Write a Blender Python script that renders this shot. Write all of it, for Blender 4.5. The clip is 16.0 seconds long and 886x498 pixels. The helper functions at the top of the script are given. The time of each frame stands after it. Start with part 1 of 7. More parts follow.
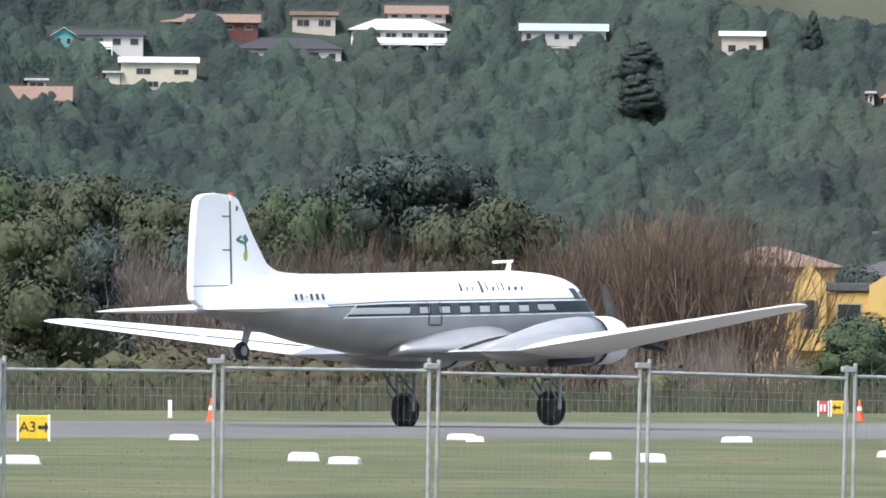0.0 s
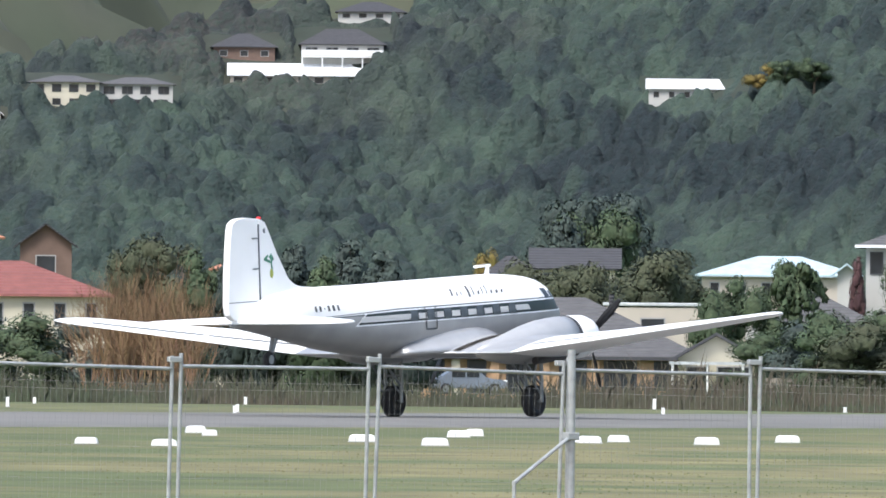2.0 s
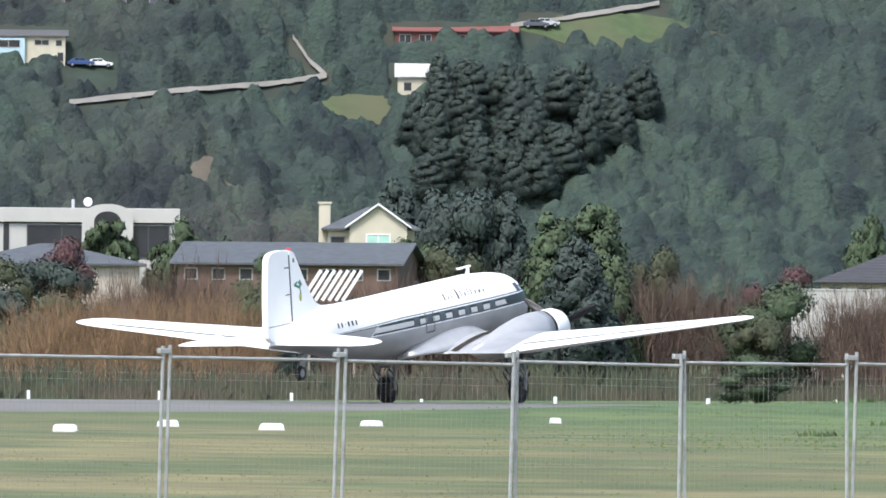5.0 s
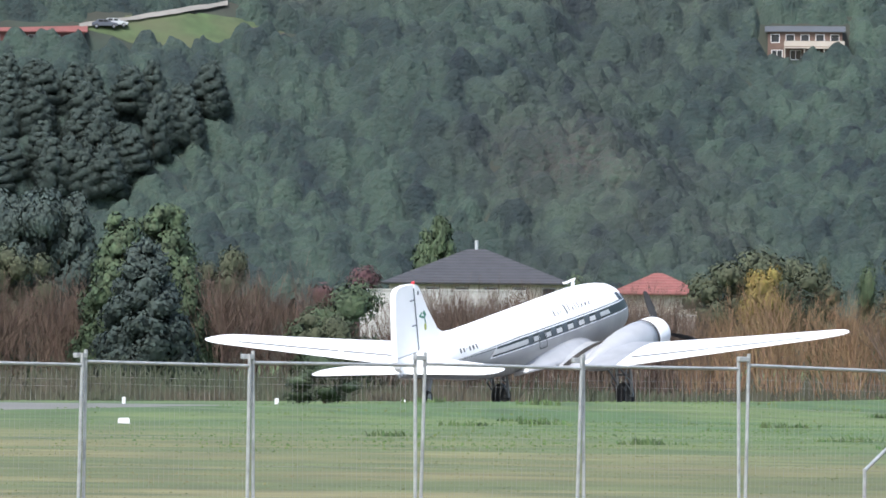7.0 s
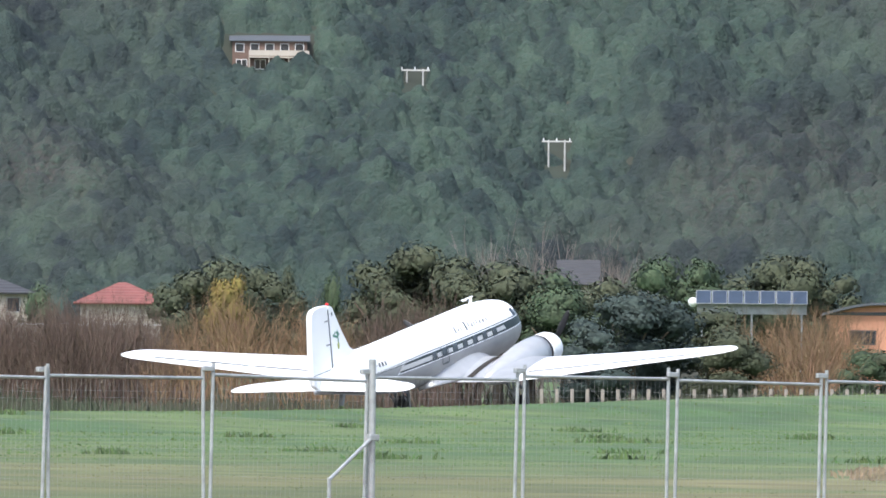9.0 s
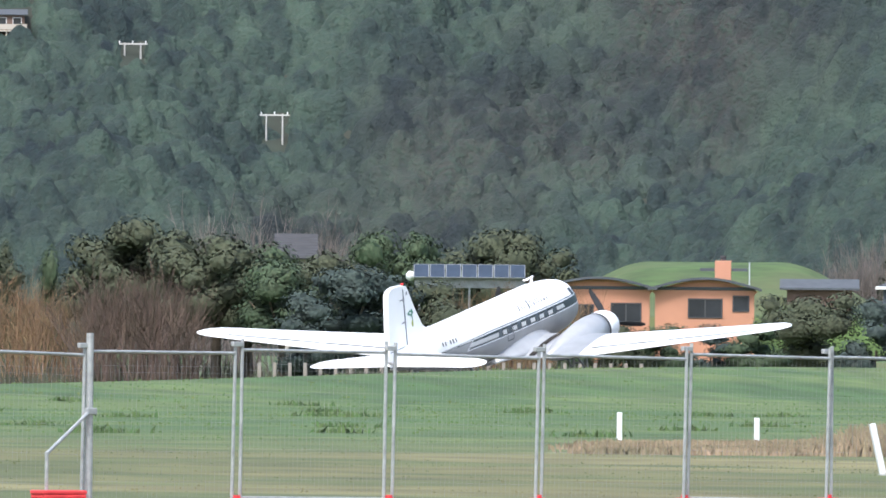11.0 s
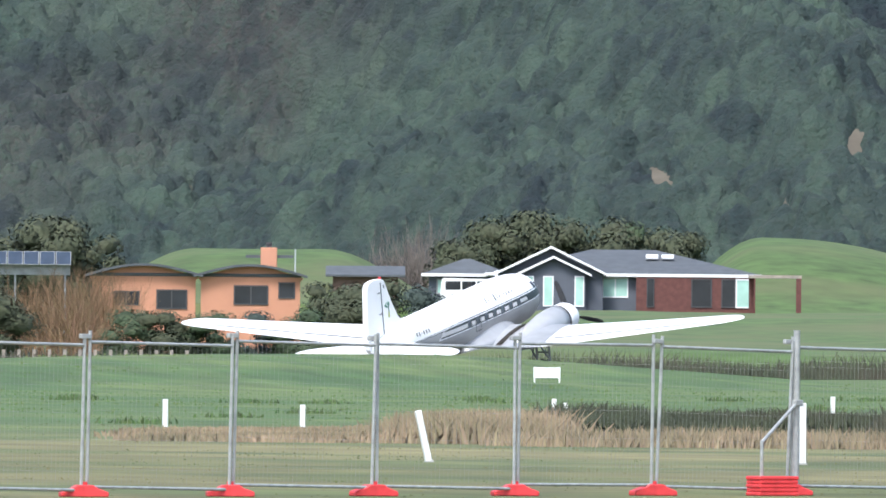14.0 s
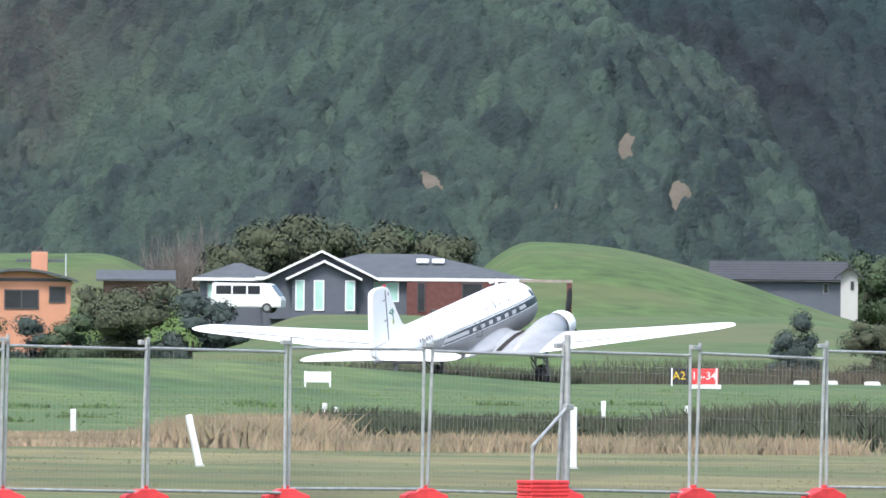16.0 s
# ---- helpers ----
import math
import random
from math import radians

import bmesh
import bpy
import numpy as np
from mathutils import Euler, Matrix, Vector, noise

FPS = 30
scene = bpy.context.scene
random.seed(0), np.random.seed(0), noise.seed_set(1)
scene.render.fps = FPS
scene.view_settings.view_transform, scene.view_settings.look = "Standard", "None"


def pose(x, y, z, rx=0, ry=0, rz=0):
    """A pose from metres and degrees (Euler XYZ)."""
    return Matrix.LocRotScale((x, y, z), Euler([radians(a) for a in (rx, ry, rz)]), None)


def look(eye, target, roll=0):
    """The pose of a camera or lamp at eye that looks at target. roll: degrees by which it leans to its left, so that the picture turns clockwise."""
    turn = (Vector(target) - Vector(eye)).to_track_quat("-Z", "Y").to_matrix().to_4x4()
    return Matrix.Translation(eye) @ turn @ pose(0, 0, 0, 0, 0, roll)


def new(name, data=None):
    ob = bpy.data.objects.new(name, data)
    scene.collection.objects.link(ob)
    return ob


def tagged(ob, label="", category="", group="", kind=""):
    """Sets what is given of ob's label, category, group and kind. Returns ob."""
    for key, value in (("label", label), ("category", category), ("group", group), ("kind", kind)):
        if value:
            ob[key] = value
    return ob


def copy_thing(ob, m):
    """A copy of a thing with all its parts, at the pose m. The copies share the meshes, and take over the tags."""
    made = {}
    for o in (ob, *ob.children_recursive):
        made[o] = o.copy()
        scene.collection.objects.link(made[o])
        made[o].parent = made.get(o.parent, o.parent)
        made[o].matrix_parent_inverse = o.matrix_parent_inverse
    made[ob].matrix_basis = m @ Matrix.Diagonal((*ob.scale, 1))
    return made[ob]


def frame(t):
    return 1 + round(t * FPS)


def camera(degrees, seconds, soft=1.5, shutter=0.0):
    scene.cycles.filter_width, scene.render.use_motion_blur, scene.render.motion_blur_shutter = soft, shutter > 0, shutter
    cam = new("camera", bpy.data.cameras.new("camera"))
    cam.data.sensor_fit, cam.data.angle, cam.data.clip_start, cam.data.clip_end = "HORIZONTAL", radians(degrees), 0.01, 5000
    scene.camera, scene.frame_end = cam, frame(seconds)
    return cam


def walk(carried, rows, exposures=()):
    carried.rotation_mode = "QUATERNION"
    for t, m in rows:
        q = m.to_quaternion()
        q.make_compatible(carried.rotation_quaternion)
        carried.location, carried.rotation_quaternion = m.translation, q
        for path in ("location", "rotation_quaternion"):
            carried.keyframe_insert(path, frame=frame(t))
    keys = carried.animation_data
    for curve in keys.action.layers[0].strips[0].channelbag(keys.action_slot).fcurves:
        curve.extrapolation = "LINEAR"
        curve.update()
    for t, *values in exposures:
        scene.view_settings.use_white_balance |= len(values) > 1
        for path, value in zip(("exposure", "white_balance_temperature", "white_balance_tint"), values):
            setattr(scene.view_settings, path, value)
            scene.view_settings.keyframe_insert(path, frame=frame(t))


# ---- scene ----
# ---- camera: a long lens on a tripod, panning with the aeroplane ----
cam = camera(3.3893, 16.0, soft=1.7)
EYE = (0.0, 0.0, 2.1)
PAN = [  # seconds, bearing and tilt in degrees
    (0.0, 0.0000, 0.4130), (0.1, 0.2124, 0.4335), (0.5, 1.0852, 0.5004), (1.0, 2.0136, 0.4736), (1.5, 3.0207, 0.4117),
    (2.0, 4.1267, 0.4012), (2.5, 5.0136, 0.4630), (3.0, 5.7358, 0.4901), (3.5, 6.3051, 0.4418), (4.0, 6.9922, 0.3914),
    (4.5, 7.6270, 0.3368), (5.0, 8.4896, 0.3748), (5.2, 8.7105, 0.3902), (7.3, 10.4550, 0.3704), (7.5, 10.7017, 0.3579),
    (8.0, 11.3678, 0.3630), (8.5, 11.7389, 0.3729), (9.0, 12.1889, 0.4431), (9.2, 12.3453, 0.4813), (11.3, 13.4964, 0.3457),
    (11.5, 13.6827, 0.3915), (12.0, 14.1542, 0.4424), (12.5, 14.4262, 0.4548), (13.0, 14.6137, 0.4033), (13.5, 14.7281, 0.3559),
    (14.0, 15.0080, 0.3166), (14.5, 15.2748, 0.3111), (15.0, 15.4329, 0.3563), (15.5, 15.6983, 0.3657), (16.0, 15.8853, 0.3406)]


def aim(bearing, tilt):
    b, e = radians(bearing), radians(tilt)
    return look(EYE, (EYE[0] + math.sin(b) * math.cos(e), EYE[1] + math.cos(b) * math.cos(e), EYE[2] + math.sin(e)), 0.51)


walk(cam, [(t, aim(b, e)) for t, b, e in PAN], exposures=[(0.0, 0.93, 6400, 9), (5.0, 0.96, 6330, 9), (9.0, 1.03, 6220, 9), (16.0, 1.02, 6180, 8)])

# ---- light: bright, thin overcast with a soft sun from behind the camera's left shoulder ----
world = bpy.data.worlds.new("sky")
scene.world = world
world.use_nodes = True
sky = world.node_tree.nodes.new("ShaderNodeTexSky")
sky.sky_type, sky.sun_disc = "NISHITA", False
sky.sun_elevation, sky.sun_rotation = radians(57), radians(215)
sky.air_density, sky.dust_density, sky.ozone_density = 1.0, 3.0, 1.0
world.node_tree.links.new(sky.outputs[0], world.node_tree.nodes["Background"].inputs[0])
world.node_tree.nodes["Background"].inputs[1].default_value = 0.14
sun = new("sun", bpy.data.lights.new("sun", "SUN"))
sun.data.energy, sun.data.angle, sun.data.color = 2.1, radians(16), (1.0, 0.98, 0.95)
sun.matrix_world = look((-175, -250, 470), (0, 0, 0))


# ---- materials ----
def material(name, color, rough=0.7, metal=0.0, vary=0.15, scale=3.0, second=None, bump=0.0, bump_scale=20.0, island=False, coords="Object", big=None):
    """color varied by fine and coarse noise; second: a colour mixed in by coarse noise; island: a random shade for each loose piece"""
    m = bpy.data.materials.new(name)
    m.use_nodes = True
    n, l = m.node_tree.nodes, m.node_tree.links
    b = n["Principled BSDF"]
    b.inputs["Roughness"].default_value, b.inputs["Metallic"].default_value = rough, metal
    co = n.new("ShaderNodeTexCoord").outputs[coords] if coords == "Object" else n.new("ShaderNodeNewGeometry").outputs["Position"]

    def noise_at(s, detail=4):
        t = n.new("ShaderNodeTexNoise")
        t.inputs["Scale"].default_value, t.inputs["Detail"].default_value = s, detail
        l.new(co, t.inputs["Vector"])
        return t.outputs["Fac"]

    def mixed(fac, a, c, lo=0.4, hi=0.6):
        r = n.new("ShaderNodeMapRange")
        r.inputs["From Min"].default_value, r.inputs["From Max"].default_value = lo, hi
        l.new(fac, r.inputs["Value"])
        x = n.new("ShaderNodeMix")
        x.data_type = "RGBA"
        l.new(r.outputs["Result"], x.inputs["Factor"])
        for i, v in ((6, a), (7, c)):
            if isinstance(v, tuple):
                x.inputs[i].default_value = (*v, 1)
            else:
                l.new(v, x.inputs[i])
        return x.outputs[2]

    dark = tuple(max(0, c * (1 - vary)) for c in color)
    light = tuple(min(1, c * (1 + vary)) for c in color)
    out = mixed(noise_at(scale), dark, light, 0.3, 0.7)
    if second:
        out = mixed(noise_at(big or scale / 9, 3), out, second, 0.42, 0.62)
    if island is not False:
        g = n.new("ShaderNodeNewGeometry")
        hs = n.new("ShaderNodeHueSaturation")
        r = n.new("ShaderNodeMapRange")
        r.inputs["To Min"].default_value, r.inputs["To Max"].default_value = 1 - (0.32 if island is True else island), 1 + (0.32 if island is True else island)
        l.new(g.outputs["Random Per Island"], r.inputs["Value"])
        l.new(r.outputs["Result"], hs.inputs["Value"])
        r2 = n.new("ShaderNodeMapRange")
        r2.inputs["To Min"].default_value, r2.inputs["To Max"].default_value = 0.475, 0.515
        fr = n.new("ShaderNodeMath")
        fr.operation = "FRACT"
        mu = n.new("ShaderNodeMath")
        mu.operation = "MULTIPLY"
        mu.inputs[1].default_value = 17.3
        l.new(g.outputs["Random Per Island"], mu.inputs[0])
        l.new(mu.outputs[0], fr.inputs[0])
        l.new(fr.outputs[0], r2.inputs["Value"])
        l.new(r2.outputs["Result"], hs.inputs["Hue"])
        l.new(out, hs.inputs["Color"])
        out = hs.outputs["Color"]
    l.new(out, b.inputs["Base Color"])
    if bump:
        bp = n.new("ShaderNodeBump")
        bp.inputs["Strength"].default_value = bump
        l.new(noise_at(bump_scale, 5), bp.inputs["Height"])
        l.new(bp.outputs["Normal"], b.inputs["Normal"])
    return m


WHITE = material("white_paint", (0.9, 0.9, 0.89), 0.45, vary=0.03, scale=0.8)
SILVER = material("silver_paint", (0.5, 0.5, 0.5), 0.42, 0.4, vary=0.08, scale=1.2, bump=0.03, bump_scale=3)
GREEN_PAINT = material("dark_green_paint", (0.035, 0.06, 0.06), 0.35, vary=0.1)
EMBLEM = material("emblem_green", (0.06, 0.2, 0.13), 0.5, vary=0.3, scale=4)
EMBLEM_GOLD = material("emblem_gold", (0.35, 0.38, 0.08), 0.5, vary=0.2)
SEAM = material("seam_grey", (0.1, 0.11, 0.12), 0.6)
CABIN_GLASS = material("cabin_glass", (0.16, 0.18, 0.2), 0.12, vary=0.2)
RUBBER = material("tyre_rubber", (0.025, 0.025, 0.028), 0.85, vary=0.3, scale=6)
WALKWAY = material("walkway_grit", (0.07, 0.062, 0.055), 0.9, vary=0.3, scale=3)
STEEL = material("dull_steel", (0.28, 0.29, 0.3), 0.45, 0.6, vary=0.2)
BLACK = material("black_paint", (0.02, 0.02, 0.022), 0.5, vary=0.3)
RED_LENS = material("red_lens", (0.7, 0.03, 0.03), 0.3)
ALLOY = material("galvanised_steel", (0.36, 0.37, 0.37), 0.5, 0.25, vary=0.2, scale=8)
WIRE = material("wire_grey", (0.22, 0.22, 0.22), 0.6, 0.2, vary=0.15)
RED_PLASTIC = material("red_plastic", (0.62, 0.045, 0.05), 0.5, vary=0.2, scale=6)
ORANGE_PLASTIC = material("orange_plastic", (0.8, 0.12, 0.03), 0.5, vary=0.1)
YELLOW = material("yellow_sign_face", (0.75, 0.5, 0.02), 0.5, vary=0.06)
LUSH = material("rank_grass", (0.07, 0.122, 0.034), 0.95, vary=0.2, scale=0.3, second=(0.1, 0.135, 0.044), island=0.14, coords="P", big=0.05)
BANK = material("bank_growth", (0.06, 0.07, 0.03), 0.95, vary=0.3, scale=0.3, second=(0.075, 0.062, 0.036), island=0.2, coords="P", big=0.08)
DRY = material("dry_reeds", (0.21, 0.165, 0.1), 0.95, vary=0.3, scale=0.5, second=(0.14, 0.12, 0.07), big=0.3, island=0.25, coords="P")
SCRUB = material("dark_scrub", (0.03, 0.04, 0.02), 0.95, vary=0.4, scale=0.5, second=(0.052, 0.044, 0.028), island=0.25, coords="P", big=0.06)
TARMAC = material("runway_tarmac", (0.135, 0.13, 0.12), 0.95, vary=0.14, scale=0.25, second=(0.165, 0.158, 0.146), coords="P", big=0.02, bump=0.2, bump_scale=4)
FOREST_FLOOR = material("shaded_bush_floor", (0.024, 0.038, 0.028), 0.95, vary=0.4, scale=0.2, second=(0.04, 0.04, 0.03), coords="P", big=0.02)
FAR_GRASS = material("far_pasture", (0.046, 0.06, 0.036), 0.95, vary=0.4, scale=0.02, second=(0.074, 0.074, 0.05), coords="P", big=0.006)
HILL_GRASS = material("hill_paddock_grass", (0.055, 0.085, 0.034), 0.95, vary=0.3, scale=0.3, second=(0.08, 0.085, 0.045), coords="P", big=0.06)
PASTURE = material("dune_pasture", (0.064, 0.105, 0.028), 0.95, vary=0.35, scale=0.5, second=(0.1, 0.112, 0.044), coords="P", big=0.06, bump=0.4, bump_scale=2)
LEAF = material("evergreen_leaves", (0.044, 0.07, 0.032), 0.8, vary=0.35, scale=1.2, island=0.12)
LEAF_DARK = material("conifer_leaves", (0.036, 0.053, 0.046), 0.85, vary=0.35, scale=1.2, island=0.2)
LEAF_OLIVE = material("olive_leaves", (0.055, 0.064, 0.034), 0.85, vary=0.25, scale=1.0, second=(0.044, 0.056, 0.028), island=0.12)
LEAF_GOLD = material("golden_leaves", (0.18, 0.14, 0.035), 0.85, vary=0.3, island=0.2)
LEAF_RED = material("purple_leaves", (0.075, 0.035, 0.035), 0.85, vary=0.3, island=0.2)
TWIG = material("bare_twigs", (0.098, 0.069, 0.051), 0.95, vary=0.3, scale=0.6, island=0.18, coords="P")
TWIG_TAN = material("tan_twigs", (0.185, 0.122, 0.066), 0.95, vary=0.25, scale=0.6, island=0.18, coords="P")
TWIG_GREY = material("grey_twigs", (0.16, 0.135, 0.12), 0.95, vary=0.25, scale=0.6, island=0.18, coords="P")
BARK = material("bark", (0.12, 0.09, 0.065), 0.95, vary=0.3, scale=3)
CLAY = material("bare_clay", (0.098, 0.085, 0.066), 0.95, vary=0.2, scale=0.3, coords="P")
ROAD_PALE = material("hill_road", (0.2, 0.19, 0.17), 0.95, vary=0.15, scale=0.3, coords="P")

# ---- helpers ----
RUN = radians(38.58)                      # heading of the runway
HEAD = Vector((math.sin(RUN), math.cos(RUN), 0))
SIDE = Vector((math.cos(RUN), -math.sin(RUN), 0))
START = Vector((4.62, 457.38, 0))         # where the nose is at the start


def at(bearing, d, z=0.0):
    """a place by its bearing in thousandths of a radian and its distance"""
    return Vector((d * math.sin(bearing / 1000), d * math.cos(bearing / 1000), z))


def smooth(a, b, x):
    t = min(1, max(0, (x - a) / (b - a)))
    return t * t * (3 - 2 * t)


def mesh(name, verts, faces, mat, shade=False):
    me = bpy.data.meshes.new(name)
    me.from_pydata([tuple(v) for v in verts], [], [tuple(f) for f in faces])
    for m in (mat if isinstance(mat, (list, tuple)) else [mat]):
        me.materials.append(m)
    if shade:
        me.polygons.foreach_set("use_smooth", [True] * len(me.polygons))
    me.update()
    return me


def part(name, bm, mat, parent=None, label="", shade=False):
    """one bmesh as one object under a thing or a part"""
    me = bpy.data.meshes.new(name)
    bm.to_mesh(me)
    bm.free()
    for m in (mat if isinstance(mat, (list, tuple)) else [mat]):
        me.materials.append(m)
    if shade:
        me.polygons.foreach_set("use_smooth", [True] * len(me.polygons))
    ob = new(name, me)
    ob.parent = parent
    return tagged(ob, label)


def piece(name, me, parent, label="", m=None):
    ob = new(name, me)
    ob.parent = parent
    if m is not None:
        ob.matrix_basis = m
    return tagged(ob, label)


def box(bm, x0, y0, z0, x1, y1, z1, bevel=0.0, mi=0):
    r = bmesh.ops.create_cube(bm, size=1.0, matrix=Matrix.Translation(((x0 + x1) / 2, (y0 + y1) / 2, (z0 + z1) / 2)) @ Matrix.Diagonal((x1 - x0, y1 - y0, z1 - z0, 1)))
    es = {e for v in r["verts"] for e in v.link_edges}
    for f in {f for v in r["verts"] for f in v.link_faces}:
        f.material_index = mi
    if bevel:
        bmesh.ops.bevel(bm, geom=list(es), offset=bevel, segments=1, affect="EDGES")
    return bm


def rod(bm, a, b, r0, r1=None, seg=8, caps=True):
    a, b = Vector(a), Vector(b)
    d = b - a
    m = Matrix.Translation((a + b) / 2) @ d.to_track_quat("Z", "Y").to_matrix().to_4x4()
    bmesh.ops.create_cone(bm, cap_ends=caps, segments=seg, radius1=r0, radius2=r0 if r1 is None else r1, depth=d.length, matrix=m)
    return bm


def prism(bm, pts, y0, y1, axis="y"):
    """an outline of (a, b) points drawn out from y0 to y1"""
    def v(p, q):
        return bm.verts.new((p[0], q, p[1]) if axis == "y" else (q, p[0], p[1]) if axis == "x" else (p[0], p[1], q))
    lo, hi = [v(p, y0) for p in pts], [v(p, y1) for p in pts]
    n = len(pts)
    bm.faces.new(lo)
    bm.faces.new(list(reversed(hi)))
    for i in range(n):
        bm.faces.new((lo[i], hi[i], hi[(i + 1) % n], lo[(i + 1) % n]))
    bmesh.ops.recalc_face_normals(bm, faces=bm.faces[:])
    return bm


def loft(bm, rings, close=True, ends=True):
    vs = [[bm.verts.new(p) for p in r] for r in rings]
    n = len(vs[0])
    for a, b in zip(vs, vs[1:]):
        for i in range(n if close else n - 1):
            bm.faces.new((a[i], a[(i + 1) % n], b[(i + 1) % n], b[i]))
    if ends:
        bm.faces.new(list(reversed(vs[0])))
        bm.faces.new(vs[-1])
    bmesh.ops.recalc_face_normals(bm, faces=bm.faces[:])
    return bm


def thing(name, label, category, m, group="", kind=""):
    ob = new(name)
    ob.matrix_basis = m
    return tagged(ob, label, category, group, kind)


def facing(bearing, d, z=0.0, turn=0.0):
    """a pose at a place whose local -y side looks at the camera, turned by some degrees"""
    p = at(bearing, d, z)
    return pose(p.x, p.y, p.z, 0, 0, -math.degrees(bearing / 1000) + turn)


# ---- ground ----
def grass_material():
    """mown turf in straw and olive streaks along the runway, greener and ranker to the east"""
    m = bpy.data.materials.new("airfield_grass")
    m.use_nodes = True
    n, l = m.node_tree.nodes, m.node_tree.links
    b = n["Principled BSDF"]
    b.inputs["Roughness"].default_value = 0.95
    pos = n.new("ShaderNodeNewGeometry").outputs["Position"]

    def noise_tex(s, stretch, detail=5):
        mp = n.new("ShaderNodeMapping")
        mp.vector_type = "POINT"
        mp.inputs["Rotation"].default_value = (0, 0, RUN)
        mp.inputs["Scale"].default_value = (1.0, stretch, 1.0)
        l.new(pos, mp.inputs["Vector"])
        t = n.new("ShaderNodeTexNoise")
        t.inputs["Scale"].default_value, t.inputs["Detail"].default_value, t.inputs["Roughness"].default_value = s, detail, 0.65
        l.new(mp.outputs[0], t.inputs["Vector"])
        return t.outputs["Fac"]

    def ramp(v, lo, hi):
        r = n.new("ShaderNodeMapRange")
        r.interpolation_type = "SMOOTHSTEP"
        r.inputs["From Min"].default_value, r.inputs["From Max"].default_value = lo, hi
        l.new(v, r.inputs["Value"])
        return r.outputs["Result"]

    def mix(f, a, c):
        x = n.new("ShaderNodeMix")
        x.data_type = "RGBA"
        l.new(f, x.inputs["Factor"])
        for i, v in ((6, a), (7, c)):
            if isinstance(v, tuple):
                x.inputs[i].default_value = (*v, 1)
            else:
                l.new(v, x.inputs[i])
        return x.outputs[2]

    def times(a, c):
        x = n.new("ShaderNodeMath")
        x.operation = "MULTIPLY"
        l.new(a, x.inputs[0])
        l.new(c, x.inputs[1])
        return x.outputs[0]

    streak = noise_tex(0.075, 0.55, 6)
    base = mix(ramp(noise_tex(0.03, 0.4, 4), 0.44, 0.56), mix(ramp(streak, 0.44, 0.58), (0.083, 0.096, 0.030), (0.138, 0.126, 0.05)), mix(ramp(streak, 0.42, 0.56), (0.082, 0.102, 0.033), (0.17, 0.152, 0.065)))
    green = mix(ramp(noise_tex(0.09, 0.6, 6), 0.42, 0.6), (0.048, 0.094, 0.025), (0.094, 0.132, 0.038))
    sep = n.new("ShaderNodeSeparateXYZ")
    l.new(pos, sep.inputs[0])
    dot = n.new("ShaderNodeVectorMath")
    dot.operation = "DOT_PRODUCT"
    dot.inputs[1].default_value = SIDE
    l.new(pos, dot.inputs[0])
    ad = n.new("ShaderNodeMath")
    ad.operation = "MULTIPLY_ADD"
    ad.inputs[1].default_value = 60.0
    l.new(noise_tex(0.05, 0.3), ad.inputs[0])
    l.new(dot.outputs["Value"], ad.inputs[2])
    mask = times(ramp(sep.outputs[0], 40, 80), ramp(ad.outputs[0], -80, -115))
    near = times(ramp(sep.outputs[0], -5, 25), ramp(ad.outputs[0], -205, -150))
    c = mix(near, mix(ramp(streak, 0.42, 0.6), (0.078, 0.094, 0.030), (0.118, 0.118, 0.045)), base)
    c = mix(mask, c, green)
    fine = noise_tex(0.4, 0.5, 9)
    hs = n.new("ShaderNodeHueSaturation")
    r = n.new("ShaderNodeMapRange")
    r.inputs["From Min"].default_value, r.inputs["From Max"].default_value = 0.3, 0.7
    r.inputs["To Min"].default_value, r.inputs["To Max"].default_value = 0.55, 1.42
    l.new(fine, r.inputs["Value"])
    l.new(r.outputs["Result"], hs.inputs["Value"])
    l.new(c, hs.inputs["Color"])
    l.new(hs.outputs["Color"], b.inputs["Base Color"])
    bp = n.new("ShaderNodeBump")
    bp.inputs["Strength"].default_value = 0.6
    l.new(fine, bp.inputs["Height"])
    l.new(bp.outputs["Normal"], b.inputs["Normal"])
    return m


GRASS = grass_material()


def ridge_height(u):
    return 0.5 * smooth(15, 65, u) + 0.75 * smooth(75, 143, u) - 0.95 * smooth(150, 178, u)


def ground(x, y):
    """height of the ground: flat, with a low swell of grass before the runway"""
    p = Vector((x, y, 0)) - START
    u, v = p.dot(HEAD), p.dot(SIDE)
    far, strip = -0.45 * smooth(125, 190, u), -0.11 - 0.23 * smooth(125, 190, u)
    return ridge_height(u) * math.exp(-((v - 57) / 13) ** 2) + smooth(52, 40, v) * (far + (strip - far) * smooth(-50, -38, v))


